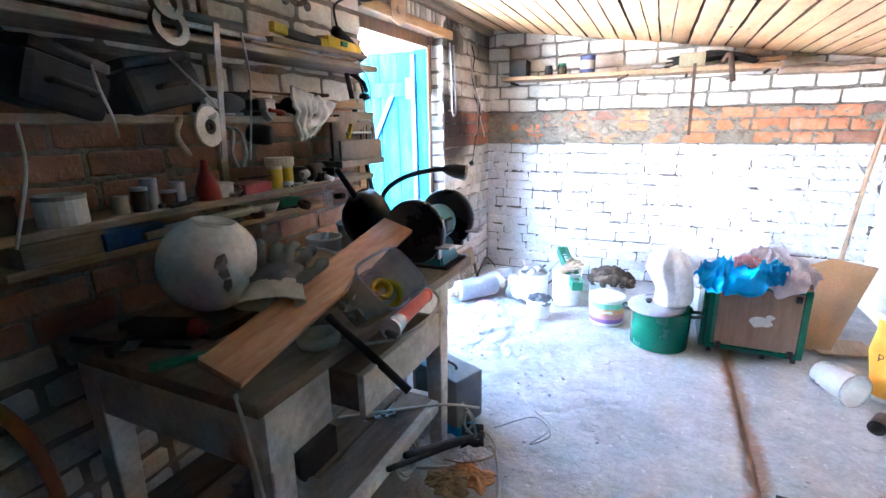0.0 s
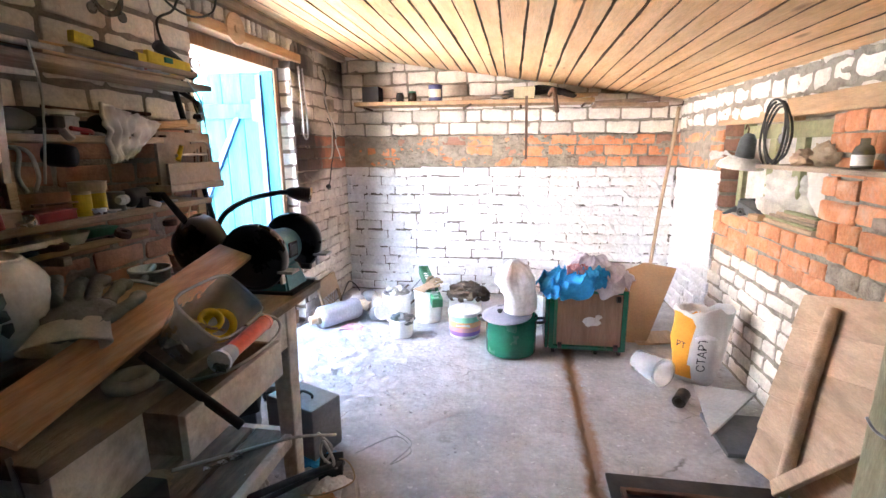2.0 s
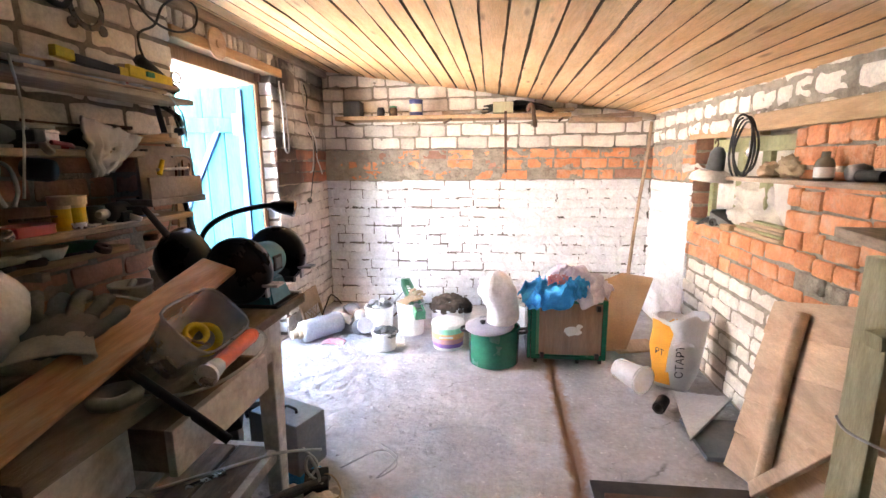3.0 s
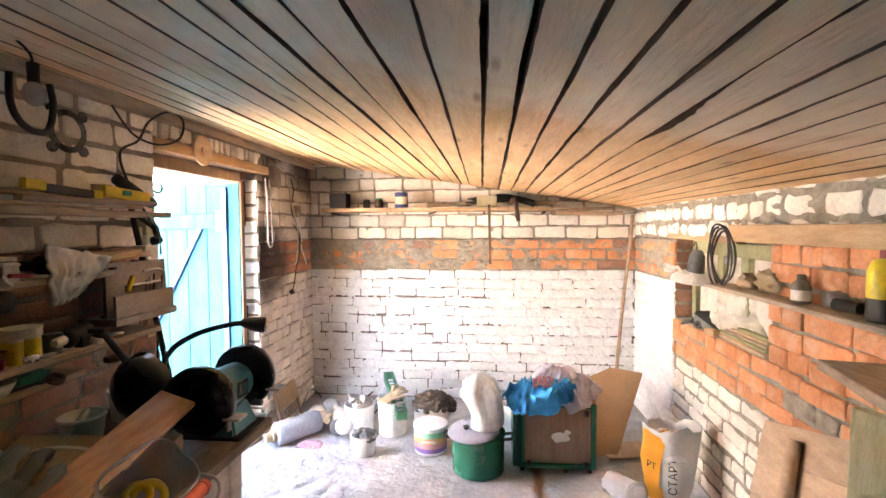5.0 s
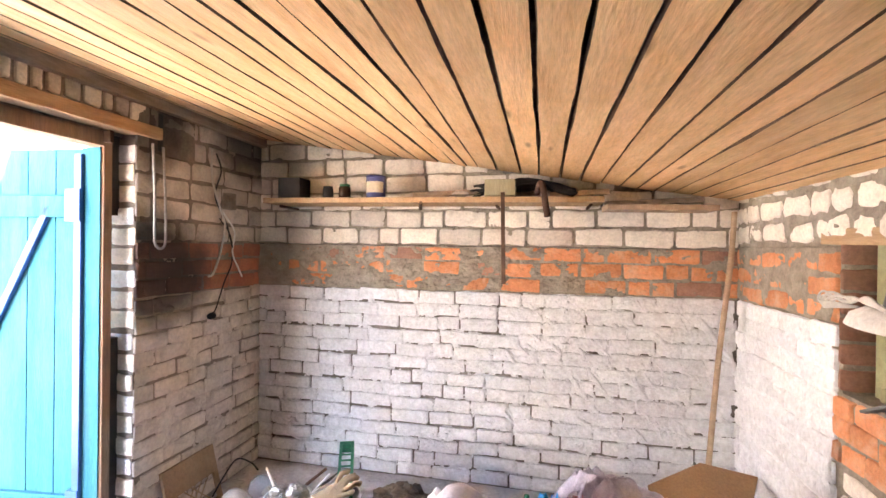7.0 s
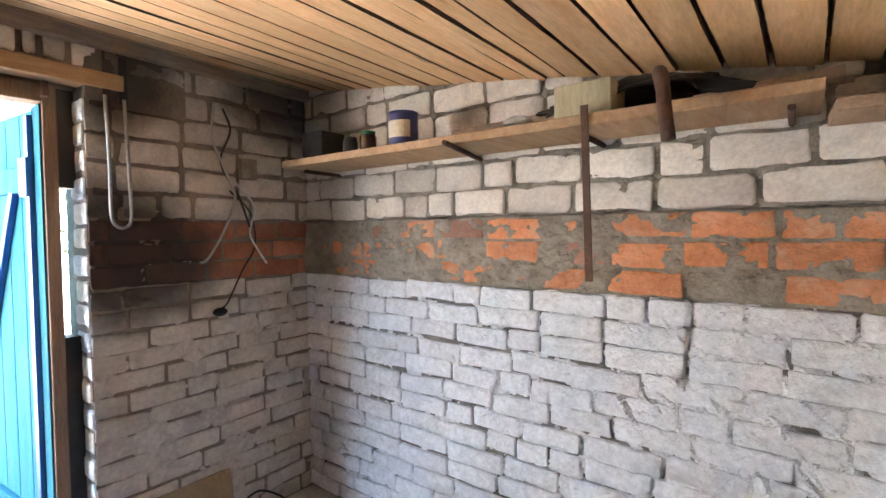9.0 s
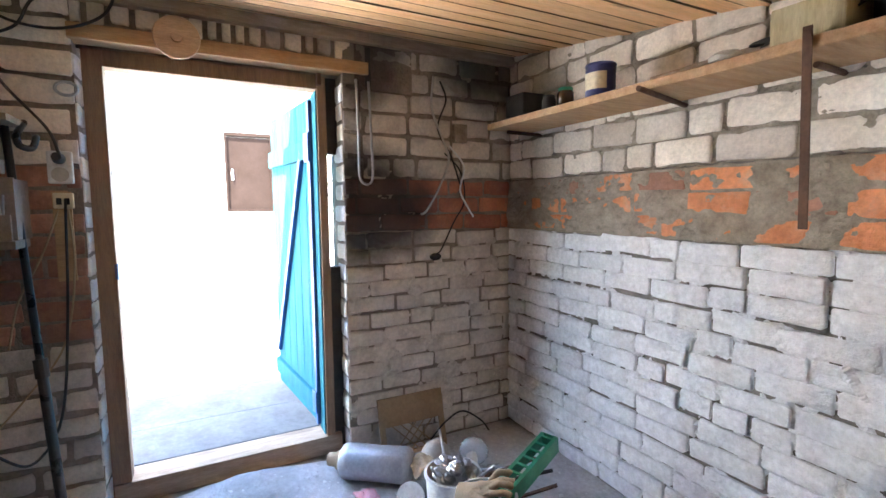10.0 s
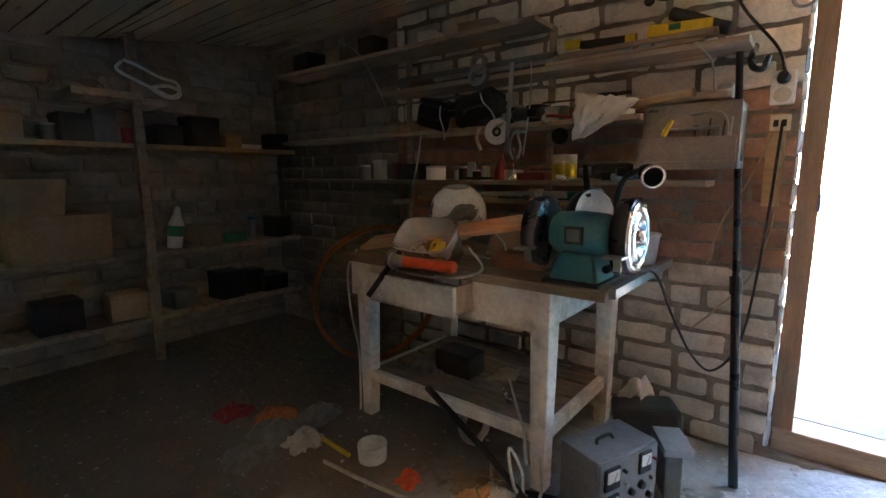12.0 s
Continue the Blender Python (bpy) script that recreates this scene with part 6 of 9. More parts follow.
tube(bm, [(1.035, 1.33, 0.66), (1.05, 1.30, 0.63), (1.10, 1.22, 0.62), (1.2, 1.1, 0.60)], 0.004, 6, 5)
solo("power_cable", bm, M_CABLE_W, "white cable tied round the rack post", "cable")

# ---- niche ----
def niche():
    f = structure(part("window_1", boxes((XR + 0.10, XR + 0.15, N1 - 0.08, N1 - 0.02, NZ0, NZ1), bevel=0.004), M_GREENWOOD), "old green window frame set in the brick niche")
    for d in ((XR + 0.10, XR + 0.15, N0, N1 - 0.08, NZ1 - 0.10, NZ1 - 0.02), (XR + 0.08, XR + 0.15, N0, N1 - 0.08, NZ0, NZ0 + 0.05), (XR + 0.10, XR + 0.15, N1 - 0.72, N1 - 0.64, NZ0 + 0.05, NZ1 - 0.10), (XR + 0.10, XR + 0.15, N1 - 0.44, N1 - 0.37, NZ0 + 0.05, NZ1 - 0.10)):
        add("frame_bar", boxes(d, bevel=0.004), M_GREENWOOD, f)
    for y0, y1 in ((N1 - 0.64, N1 - 0.44), (N1 - 0.37, N1 - 0.08), (N0, N1 - 0.72)):
        add("panel", boxes((XR + 0.13, XR + 0.14, y0, y1, NZ0 + 0.05, NZ1 - 0.10)), M_CANVAS, f)


niche()
solo("niche_lintel", plank((XR + 0.02, 2.66, 1.515), (XR + 0.02, 3.58, 1.53), 0.06, 0.05, (1, 0, 0), 2), M_LINTEL, "sawn yellow pine board over the niche", "board")
solo("wall_beam", plank((XR - 0.015, 1.3, 1.545), (XR - 0.015, 2.66, 1.545), 0.085, 0.06, (1, 0, 0), 7), M_LINTEL, "sawn wooden beam along the wall", "beam")
solo("wall_shelf", plank((XR - 0.05, 1.3, 1.272), (XR - 0.02, 2.75, 1.262), 0.18, 0.020, seed=8), M_OLDWOOD, "dusty narrow wooden shelf below the beam", "shelf")
lampn = empty("enamel_lamp_shade", "cream enamelled lamp shade on a grey holder", "lamp", (XR + 0.02, 3.12, 1.25))
add("shade", turned([(0.125, 0.0), (0.115, 0.035), (0.08, 0.06), (0.03, 0.075), (0.03, 0.07), (0.078, 0.053), (0.11, 0.03), (0.12, 0.0)], pose(XR - 0.02, 3.15, 1.235, 6, 4, 0), 32), M_WHITEENAMEL, lampn, smooth=True)
add("holder", turned([(0.060, -0.02), (0.052, 0.0), (0.050, 0.03), (0.044, 0.10), (0.024, 0.135), (0.0, 0.14)], pose(XR - 0.01, 3.13, 1.30, 6, 4, 0), 24), M_GREYMETAL, lampn, smooth=True)
bm = bmesh.new()
tube(bm, [(XR - 0.01, 3.13, 1.43), (XR - 0.012, 3.105, 1.455), (XR - 0.012, 3.13, 1.485), (XR - 0.01, 3.155, 1.46)], 0.004, 8, 5)
add("hook", bm, M_RUST, lampn)
wires = empty("wire_bundle", "bundle of pale wire looped round the lamp shade", "wire", (XR - 0.09, 3.15, 1.28))
for k in range(6):
    bm = bmesh.new()
    w = 0.010 * k
    tube(bm, [(XR - 0.10 - w * 0.3, 3.00 + w, 1.300), (XR - 0.125, 3.10, 1.318 + w * 0.4), (XR - 0.11 + w * 0.3, 3.20 + w, 1.330 - w * 0.5), (XR - 0.10, 3.31 + w * 1.2, 1.310 + 0.012 * (k % 3)), (XR - 0.11, 3.35 + w * 0.6, 1.282 + w * 0.4), (XR - 0.12, 3.27, 1.290 + w * 0.3), (XR - 0.115, 3.16 + w, 1.303)], 0.0042, 6, 6)
    add("wire", bm, M_CABLE_W, wires, smooth=True)
coil = bmesh.new()
rg = random.Random(5)
pts = []
for k in range(65):
    a = k / 64 * 2 * math.pi * 4
    w = 1 + 0.13 * math.sin(a * 0.27) + rg.uniform(-0.02, 0.02)
    pts.append((XR - 0.07 + 0.028 * k / 64 + 0.008 * math.sin(a * 1.7), 2.715 + 0.012 * math.sin(k * 0.5) + 0.105 * w * math.sin(a), 1.425 + 0.150 * w * math.cos(a)))
tube(coil, pts, 0.0058, 8, 3)
solo("cable_coil", coil, M_BLACK, "coil of black cable hanging on the wall", "cable coil", smooth=True)
bulb = empty("light_bulb", "clear light bulb hanging inside the coil", "light bulb", (XR - 0.02, 2.70, 1.39))
bm = bmesh.new()
ball(bm, (XR - 0.02, 2.70, 1.40), 0.026, (1, 1, 1.2), 16)
add("glass", bm, M_CLEAR, bulb, smooth=True)
add("cap", turned([(0.0, 0.0), (0.013, 0.0), (0.013, 0.03), (0.0, 0.035)], pose(XR - 0.02, 2.70, 1.428), 12), M_STEEL, bulb)
for nm, mt, y, z, sc, sd, lb, ct in (("stone_lump", M_TAN, 2.36, 1.325, (0.045, 0.085, 0.055), 3, "rough tan lump of stone on the shelf", "stone"), ("scrap_lump", M_PALEWOOD, 2.53, 1.305, (0.05, 0.06, 0.04), 9, "pale woven scrap lying on the shelf", "scrap")):
    bm = bmesh.new()
    ball(bm, (XR + (0.0 if z > 1.2 else 0.06), y, z), 1, sc, 32, 0.5, sd, 3.0)
    solo(nm, bm, mt, lb, ct, smooth=True)
bt = empty("medicine_bottle", "small dark glass bottle with a pale label", "bottle", (XR - 0.06, 2.05, 1.28))
add("glass", turned([(0.0, 0.0), (0.030, 0.0), (0.033, 0.006), (0.033, 0.065), (0.026, 0.082), (0.015, 0.090), (0.015, 0.112), (0.0, 0.113)], pose(XR - 0.06, 2.05, 1.278), 24), M_GREYGLASS, bt, smooth=True)
add("label", turned([(0.0332, 0.012), (0.034, 0.012), (0.034, 0.052), (0.0332, 0.052)], pose(XR - 0.06, 2.05, 1.278), 24), M_WHITELABEL, bt)
solo("metal_cup", turned([(0.0, 0.0), (0.03, 0.0), (0.034, 0.06), (0.03, 0.06), (0.0, 0.05)], look((XR - 0.05, 1.93, 1.31), (XR - 0.15, 1.94, 1.307)), 20), M_STEEL, "small steel cup lying on the shelf", "cup", smooth=True)
bm = bmesh.new()
rod(bm, (XR - 0.04, 1.89, 1.30), (XR - 0.03, 1.79, 1.30), 0.022, 0.02, 16)
solo("black_motor", bm, M_BLACK, "black cylindrical motor lying on the shelf", "motor")
can = empty("plastic_bottle", "yellow plastic bottle with a dark lower half", "bottle", (XR - 0.05, 1.66, 1.28))
add("body", turned([(0.0, 0.0), (0.048, 0.0), (0.052, 0.008), (0.052, 0.075), (0.0, 0.075)], pose(XR - 0.05, 1.66, 1.28), 32), M_DARKBOX, can)
add("upper_body", turned([(0.052, 0.075), (0.052, 0.16), (0.04, 0.19), (0.02, 0.20), (0.0, 0.20)], pose(XR - 0.05, 1.66, 1.28), 32), M_YELLOW, can, smooth=True)
add("cap", turned([(0.0, 0.2), (0.022, 0.2), (0.022, 0.225), (0.0, 0.227)], pose(XR - 0.05, 1.66, 1.28), 20), M_REDPLASTIC, can)
vise = empty("metal_clamp", "grey folded metal bracket lying on the niche sill", "bracket", (XR + 0.05, 3.2, NZ0))
add("plate", obox(pose(XR + 0.035, 3.25, NZ0 + 0.005, -28, 8, 10), 0.10, 0.13, 0.010, 0.003), M_GREYMETAL, vise)
add("web", obox(pose(XR + 0.045, 3.17, NZ0, 12, 0, 6), 0.09, 0.012, 0.10, 0.003), M_GREYMETAL, vise)
add("arm", obox(pose(XR + 0.05, 3.02, NZ0 + 0.045, 14, 0, 8), 0.09, 0.26, 0.012, 0.003), M_GREYMETAL, vise)
add("flange", obox(pose(XR + 0.005, 3.02, NZ0 + 0.012, 14, 0, 8), 0.010, 0.24, 0.045, 0.003), M_GREYMETAL, vise)
bm = bmesh.new()
lathe(bm, [(0.010, 0.0), (0.024, 0.0), (0.024, 0.03), (0.010, 0.03), (0.010, 0.0)], look((XR - 0.02, 3.07, NZ0 + 0.026), (XR - 0.10, 3.02, NZ0 + 0.026)), 20)
add("screw", bm, M_DARKBOX, vise)
solo("wood_block", obox(pose(XR - 0.005, 2.90, NZ0, 0, 0, 12), 0.05, 0.08, 0.035, 0.005), M_LINTEL, "small yellow wooden block on the niche sill", "wood block")
sheet = cloth((0, 0, 0), (0.24, 0.36, 0.07), 5.3, 26, 0.0, 0.5)
sheet.transform(pose(XR + 0.105, 2.79, 1.11, 20, -72, 0))
solo("paper_sheet", sheet, M_CANVAS, "crumpled pale paper leaning on the old window", "paper", smooth=True)
for k in range(5):
    solo("wood_offcut", plank((XR + 0.02 + 0.02 * k, 2.40 + 0.03 * k, NZ0 + 0.012 + 0.012 * k), (XR + 0.03 + 0.01 * k, 2.95 - 0.05 * k, NZ0 + 0.014 + 0.014 * k), 0.035, 0.018, seed=k), (M_PALEWOOD, M_GREENWOOD, M_OLDWOOD)[k % 3], "wooden offcut lying on the niche sill", "offcut", "offcuts in the niche")

# ---- shelf on the end wall ----
solo("wall_shelf", plank((-1.32, 4.215, 1.742), (0.68, 4.215, 1.735), 0.27, 0.032, seed=2, segs=14), M_LINTEL, "rough pine shelf board along the end wall", "shelf")
solo("wall_shelf", plank((0.70, 4.25, 1.70), (1.26, 4.27, 1.695), 0.20, 0.03, seed=3), M_PALEWOOD, "short greyish shelf board at its end", "shelf")
for x, l in ((-1.25, 0.26), (-0.40, 0.42), (0.10, 0.2), (0.62, 0.25)):
    bm = bmesh.new()
    rod(bm, (x, YF, 1.71), (x + 0.1 * (l > 0.3), YF - l + 0.04, 1.713), 0.009)
    solo("shelf_pin", bm, M_RUST, "rusty iron pin carrying the shelf", "bracket", "pins under the shelf")
ST = 1.757
solo("tin_box", boxes((-1.27, -1.12, 4.16, 4.30, ST, ST + 0.135), bevel=0.006), M_DARKBOX, "blackened square tin box on the shelf", "tin")
for x, h, r, mt, lb in ((-0.93, 0.075, 0.032, M_DARKBOX, "small dark glass jar on the shelf"), (-0.82, 0.085, 0.036, M_AMBER, "small glass jar with a green lid")):
    j = empty("glass_jar", lb, "jar", (x, 4.16, ST), "jars on the shelf")
    add("glass", turned([(0.0, 0.0), (r, 0.0), (r, h * 0.75), (r * 0.8, h * 0.85), (r * 0.8, h * 0.88), (0.0, h * 0.88)], pose(x, 4.16, ST), 20), mt, j, smooth=True)
    add("lid", turned([(r * 0.86, h * 0.84), (r * 0.88, h), (0.0, h * 1.02)], pose(x, 4.16, ST), 20), M_GREENPLASTIC if mt is M_AMBER else M_BLACK, j)
can = empty("paint_can", "navy blue printed tin can with a picture label", "can", (-0.62, 4.16, ST))
add("tin", turned([(0.0, 0.0), (0.058, 0.0), (0.06, 0.004), (0.058, 0.01), (0.058, 0.122), (0.061, 0.126), (0.058, 0.132), (0.05, 0.128), (0.0, 0.126)], pose(-0.62, 4.16, ST), 32), M_NAVYTIN, can)
bm = bmesh.new()
lathe(bm, [(0.0585, 0.03), (0.0592, 0.03), (0.0592, 0.095), (0.0585, 0.095)], pose(-0.62, 4.16, ST), 32)
bmesh.ops.delete(bm, geom=[f for f in bm.faces if f.calc_center_median().y > 4.14], context="FACES")
add("label", bm, M_LABEL, can)
solo("wood_block", boxes((0.04, 0.21, 4.10, 4.24, ST, ST + 0.095), bevel=0.005), M_RACKPOST, "yellowish wooden block on the shelf", "wood block")
solo("roofing_felt", cloth((0.26, 4.24, ST + 0.06), (0.52, 0.2, 0.09), 8.2, 24, 0.02, 0.3), M_BLACK, "piece of black roofing felt above the block", "felt")
bm = bmesh.new()
tube(bm, [(0.33, 4.20, ST + 0.03), (0.345, 4.06, ST + 0.06), (0.36, 4.02, ST + 0.04), (0.375, 3.99, 1.70), (0.385, 3.98, 1.635)], 0.017, 12, 6)
solo("pipe_elbow", bm, M_RUST, "rusty bent pipe hanging over the shelf edge", "pipe", smooth=True)
bm = plank((0.145, 4.07, 1.775), (0.155, 4.085, 1.27), 0.022, 0.004, (0, 1, 0), 3, 8)
solo("steel_strap", bm, M_RUST, "rusty perforated steel strap hanging down the wall", "strap")
for k, (x0, x1, z) in enumerate(((-0.40, 0.0, 0.02), (0.40, 0.72, 0.015), (0.70, 1.2, -0.035))):
    solo("wood_offcut", plank((x0, 4.2 + 0.03 * k, ST + z), (x1, 4.24, ST + z + 0.02), 0.05, 0.03, seed=k + 3), (M_OLDWOOD, M_PALEWOOD, M_OLDWOOD)[k], "wooden offcut lying on the wall shelf", "offcut", "offcuts on the shelf")
bm = bmesh.new()
ball(bm, (-0.1, 4.13, ST + 0.018), 1, (0.05, 0.03, 0.018), 14, 0.2, 2)
solo("cloth_pad", bm, M_CREAMBULB, "small cream pad lying on the shelf", "pad")


# ---- shelves on the door wall ----
def wall_shelf(y0, y1, z, depth, label, mat=M_OLDWOOD, seed=0, dz=0.0):
    return solo("wall_shelf", plank((XL + depth / 2, y0, z - 0.012), (XL + depth / 2, y1, z - 0.012 + dz), depth, 0.024, seed=seed, segs=12), mat, label, "shelf")


wall_shelf(-0.75, 1.32, 1.885, 0.22, "dark top shelf board crowded with old things", seed=1)
wall_shelf(0.30, 2.15, 1.66, 0.20, "worn wooden shelf board holding tools", seed=2)
wall_shelf(-0.75, 1.80, 1.42, 0.20, "dusty dark shelf board with tins", seed=3)
wall_shelf(-0.75, 2.05, 1.15, 0.21, "dark shelf board with jars and boxes", seed=4)
wall_shelf(0.55, 1.70, 1.055, 0.16, "narrow brown shelf strip under the others", M_LINTEL, 5)
for y in (0.35, 1.30):
    solo("shelf_bracket", boxes((XL, XL + 0.19, y, y + 0.03, 1.0, 1.03), (XL, XL + 0.03, y, y + 0.03, 0.9, 1.88), bevel=0.003), M_OLDWOOD, "dark wooden upright carrying the shelves", "bracket", "shelf uprights")
rk = empty("tool_board", "grey brown board with a slot for hand tools", "tool board", (XL + 0.16, 1.96, 1.22))
add("board", boxes((XL + 0.15, XL + 0.165, 1.80, 2.145, 1.20, 1.445), bevel=0.002), M_TOOLBOARD, rk)
add("ledge", boxes((XL + 0.05, XL + 0.215, 1.79, 2.15, 1.195, 1.225), bevel=0.003), M_TOOLBOARD, rk)
add("side", boxes((XL, XL + 0.15, 2.13, 2.145, 1.225, 1.44), bevel=0.002), M_TOOLBOARD, rk)
add("trough", boxes((XL + 0.195, XL + 0.207, 1.80, 2.14, 1.225, 1.315), bevel=0.002), M_TOOLBOARD, rk)
for k in range(6):
    bm = bmesh.new()
    rod(bm, (XL + 0.18, 1.99 + 0.024 * k, 1.235), (XL + 0.184, 2.0 + 0.024 * k, 1.36 + 0.012 * (k % 3)), 0.0035, 0.0035, 8)
    solo("drill_bit", bm, M_STEEL if k % 2 else M_RUST, "thin steel drill bit standing in the tool board", "drill bit", "bits in the tool board")
bm = bmesh.new()
rod(bm, (XL + 0.185, 1.88, 1.345), (XL + 0.185, 2.08, 1.35), 0.007)
rod(bm, (XL + 0.185, 2.08, 1.35), (XL + 0.185, 2.08, 1.27), 0.006)
tube(bm, [(XL + 0.185, 1.98, 1.40), (XL + 0.19, 2.06, 1.405), (XL + 0.19, 2.10, 1.38), (XL + 0.19, 2.11, 1.31)], 0.005, 6, 5)
solo("coping_saw", bm, M_STEEL, "small steel hacksaw hooked on the tool board", "saw")
bm = bmesh.new()
rod(bm, (XL + 0.188, 1.885, 1.325), (XL + 0.188, 1.915, 1.385), 0.011, 0.009)
solo("screwdriver", bm, M_YELLOW, "bright yellow screwdriver handle on the board", "screwdriver")


def small_box(x, y, z, sx, sy, sz, mat, label, rz=0, name="box", category="box", tilt=0):
    e = empty(name, label, category, (x, y, z))
    add("body", obox(pose(x, y, z, 0, tilt, rz), sx, sy, sz, 0.003), mat, e)
    add("lid_edge", obox(pose(x, y, z + sz * 0.82, 0, tilt, rz), sx + 0.006, sy + 0.006, sz * 0.12, 0.002), mat, e)
    return e


def small_can(x, y, z, r, h, mat, lid, label, name="tin_can", category="can"):
    e = empty(name, label, category, (x, y, z))
    add("body", turned([(0.0, 0.0), (r, 0.0), (r, h * 0.9), (r * 0.95, h * 0.92), (0.0, h * 0.92)], pose(x, y, z), 22), mat, e)
    add("lid", turned([(r * 1.03, h * 0.86), (r * 1.03, h), (0.0, h * 1.02)], pose(x, y, z), 22), lid, e)
    return e


xs = XL + 0.11
# second shelf: black trays, brown box, tins, a hanging bag
for y, ln, rx, ry in ((0.70, 0.20, -16, 6), (1.00, 0.24, 12, -8)):
    e = empty("tool_case", "black plastic tool case slumped on the shelf", "tool case", (xs + 0.03, y, 1.42), "cases on the shelf")
    m = pose(xs + 0.04, y, 1.43, rx, ry, 5)
    add("shell", obox(m, 0.17, ln, 0.12, 0.022), M_BLACK, e)
    add("lid", obox(m @ pose(0, 0, 0.12), 0.16, ln * 0.94, 0.03, 0.012), M_BLACK, e)
    bm = bmesh.new()
    tube(bm, [m @ Vector(p) for p in ((0.09, -0.05, 0.06), (0.115, -0.04, 0.062), (0.115, 0.04, 0.062), (0.09, 0.05, 0.06))], 0.008, 8, 4)
    add("handle", bm, M_DARKBOX, e)
    bm = bmesh.new()
    tube(bm, [m @ Vector(p) for p in ((0.0, 0.03, 0.155), (0.07, 0.04, 0.14), (0.095, 0.06, 0.08), (0.10, 0.10, 0.02), (0.105, 0.12, -0.03))], 0.004, 6, 5)
    add("cord", bm, M_CABLE_W, e)
small_box(xs + 0.02, 0.76, 1.42, 0.14, 0.12, 0.13, M_CARDBOARD, "brown wooden box on the shelf", 3)
for y, r, h, mt, ld, lb in ((1.18, 0.045, 0.09, M_DARKBOX, M_STEEL, "dark tin can on the shelf"), (1.30, 0.05, 0.08, M_BLACK, M_BLACK, "black can lying among the tools"), (1.42, 0.04, 0.075, M_GREYMETAL, M_WHITELABEL, "grey tin with a pale label"), (1.72, 0.035, 0.06, M_WHITEPLASTIC, M_DARKBOX, "small white plastic pot on the shelf")):
    small_can(xs + 0.03, y, 1.42, r, h, mt, ld, lb)
small_box(xs + 0.06, 1.40, 1.42, 0.06, 0.06, 0.06, M_STEEL, "small grey metal box on the shelf", 10)
bm = bmesh.new()
rows = []
for i in range(19):
    v = i / 18
    y0, y1 = 1.52 + 0.0 * v, 1.79 - 0.20 * v ** 1.2
    row = []
    for k in range(25):
        u = k / 24
        y = y0 + (y1 - y0) * u
        z = 1.535 - 0.06 * u - 0.21 * v * (1 - 0.35 * u) + 0.012 * noise.noise((u * 6, v * 3, 2))
        row.append(bm.verts.new((XL + 0.228 + 0.04 * (0.3 - abs(noise.noise((u * 5 + v * 1.5, v * 2.2, 1)))) + 0.02 * noise.noise((u * 11, v * 5, 5)) - 0.03 * (1 - v), y + 0.01 * noise.noise((v * 9, u * 2, 7)), z)))
    rows.append(row)
for p, q in zip(rows, rows[1:]):
    for k in range(24):
        bm.faces.new((p[k], p[k + 1], q[k + 1], q[k]))
ext = bmesh.ops.extrude_face_region(bm, geom=bm.faces[:])
for v in ext["geom"]:
    if isinstance(v, bmesh.types.BMVert):
        v.co.x -= 0.012
solo("plastic_bag", bm, M_FILM, "cloudy plastic bag hanging over the shelf edge", "bag", smooth=True)
solo("wood_offcut", plank((xs + 0.02, 1.60, 1.445), (xs + 0.05, 1.98, 1.485), 0.05, 0.03, seed=6), M_LINTEL, "orange wooden offcut behind the tool board", "offcut")
solo("wood_offcut", plank((xs, 1.75, 1.47), (xs, 2.10, 1.475), 0.06, 0.03, seed=7), M_OLDWOOD, "dusty wooden block on the tool board", "offcut")
solo("scrub_pad", obox(pose(xs, 2.08, 1.46), 0.06, 0.05, 0.05, 0.006), M_CREAMBULB, "cream block at the end of the shelf", "block")
# hanging things
dsc = empty("cutting_disc", "pale abrasive disc hanging under the shelf", "disc", (XL + 0.19, 1.12, 1.38))
add("disc", turned([(0.022, 0.0), (0.062, 0.0), (0.062, 0.008), (0.022, 0.008), (0.022, 0.0)], pose(XL + 0.205, 1.12, 1.385, 0, 90, 12), 36), M_WHITELABEL, dsc)
add("hub", turned([(0.011, -0.001), (0.024, -0.001), (0.024, 0.010), (0.011, 0.010), (0.011, -0.001)], pose(XL + 0.204, 1.12, 1.385, 0, 90, 12), 24), M_DARKBOX, dsc)
bm = plank((XL + 0.205, 1.20, 1.70), (XL + 0.20, 1.17, 1.28), 0.022, 0.006, (1, 0, 0), 2, 8)
solo("steel_ruler", bm, M_STEEL, "long steel file hanging from the shelf", "file")
bm = bmesh.new()
tube(bm, [(XL + 0.21, 1.02, 1.41), (XL + 0.21, 1.0, 1.36), (XL + 0.215, 1.03, 1.30)], 0.01, 8, 4)
solo("wooden_hammer_handle", bm, M_PALEWOOD, "wooden tool handle hanging below the shelf", "handle")
red = empty("red_funnel", "dark red funnel standing on the shelf", "funnel", (xs + 0.05, 1.12, 1.15))
add("cone", turned([(0.042, 0.0), (0.038, 0.04), (0.014, 0.10), (0.010, 0.13), (0.0, 0.13)], pose(xs + 0.05, 1.12, 1.15), 22), M_REDPLASTIC, red, smooth=True)
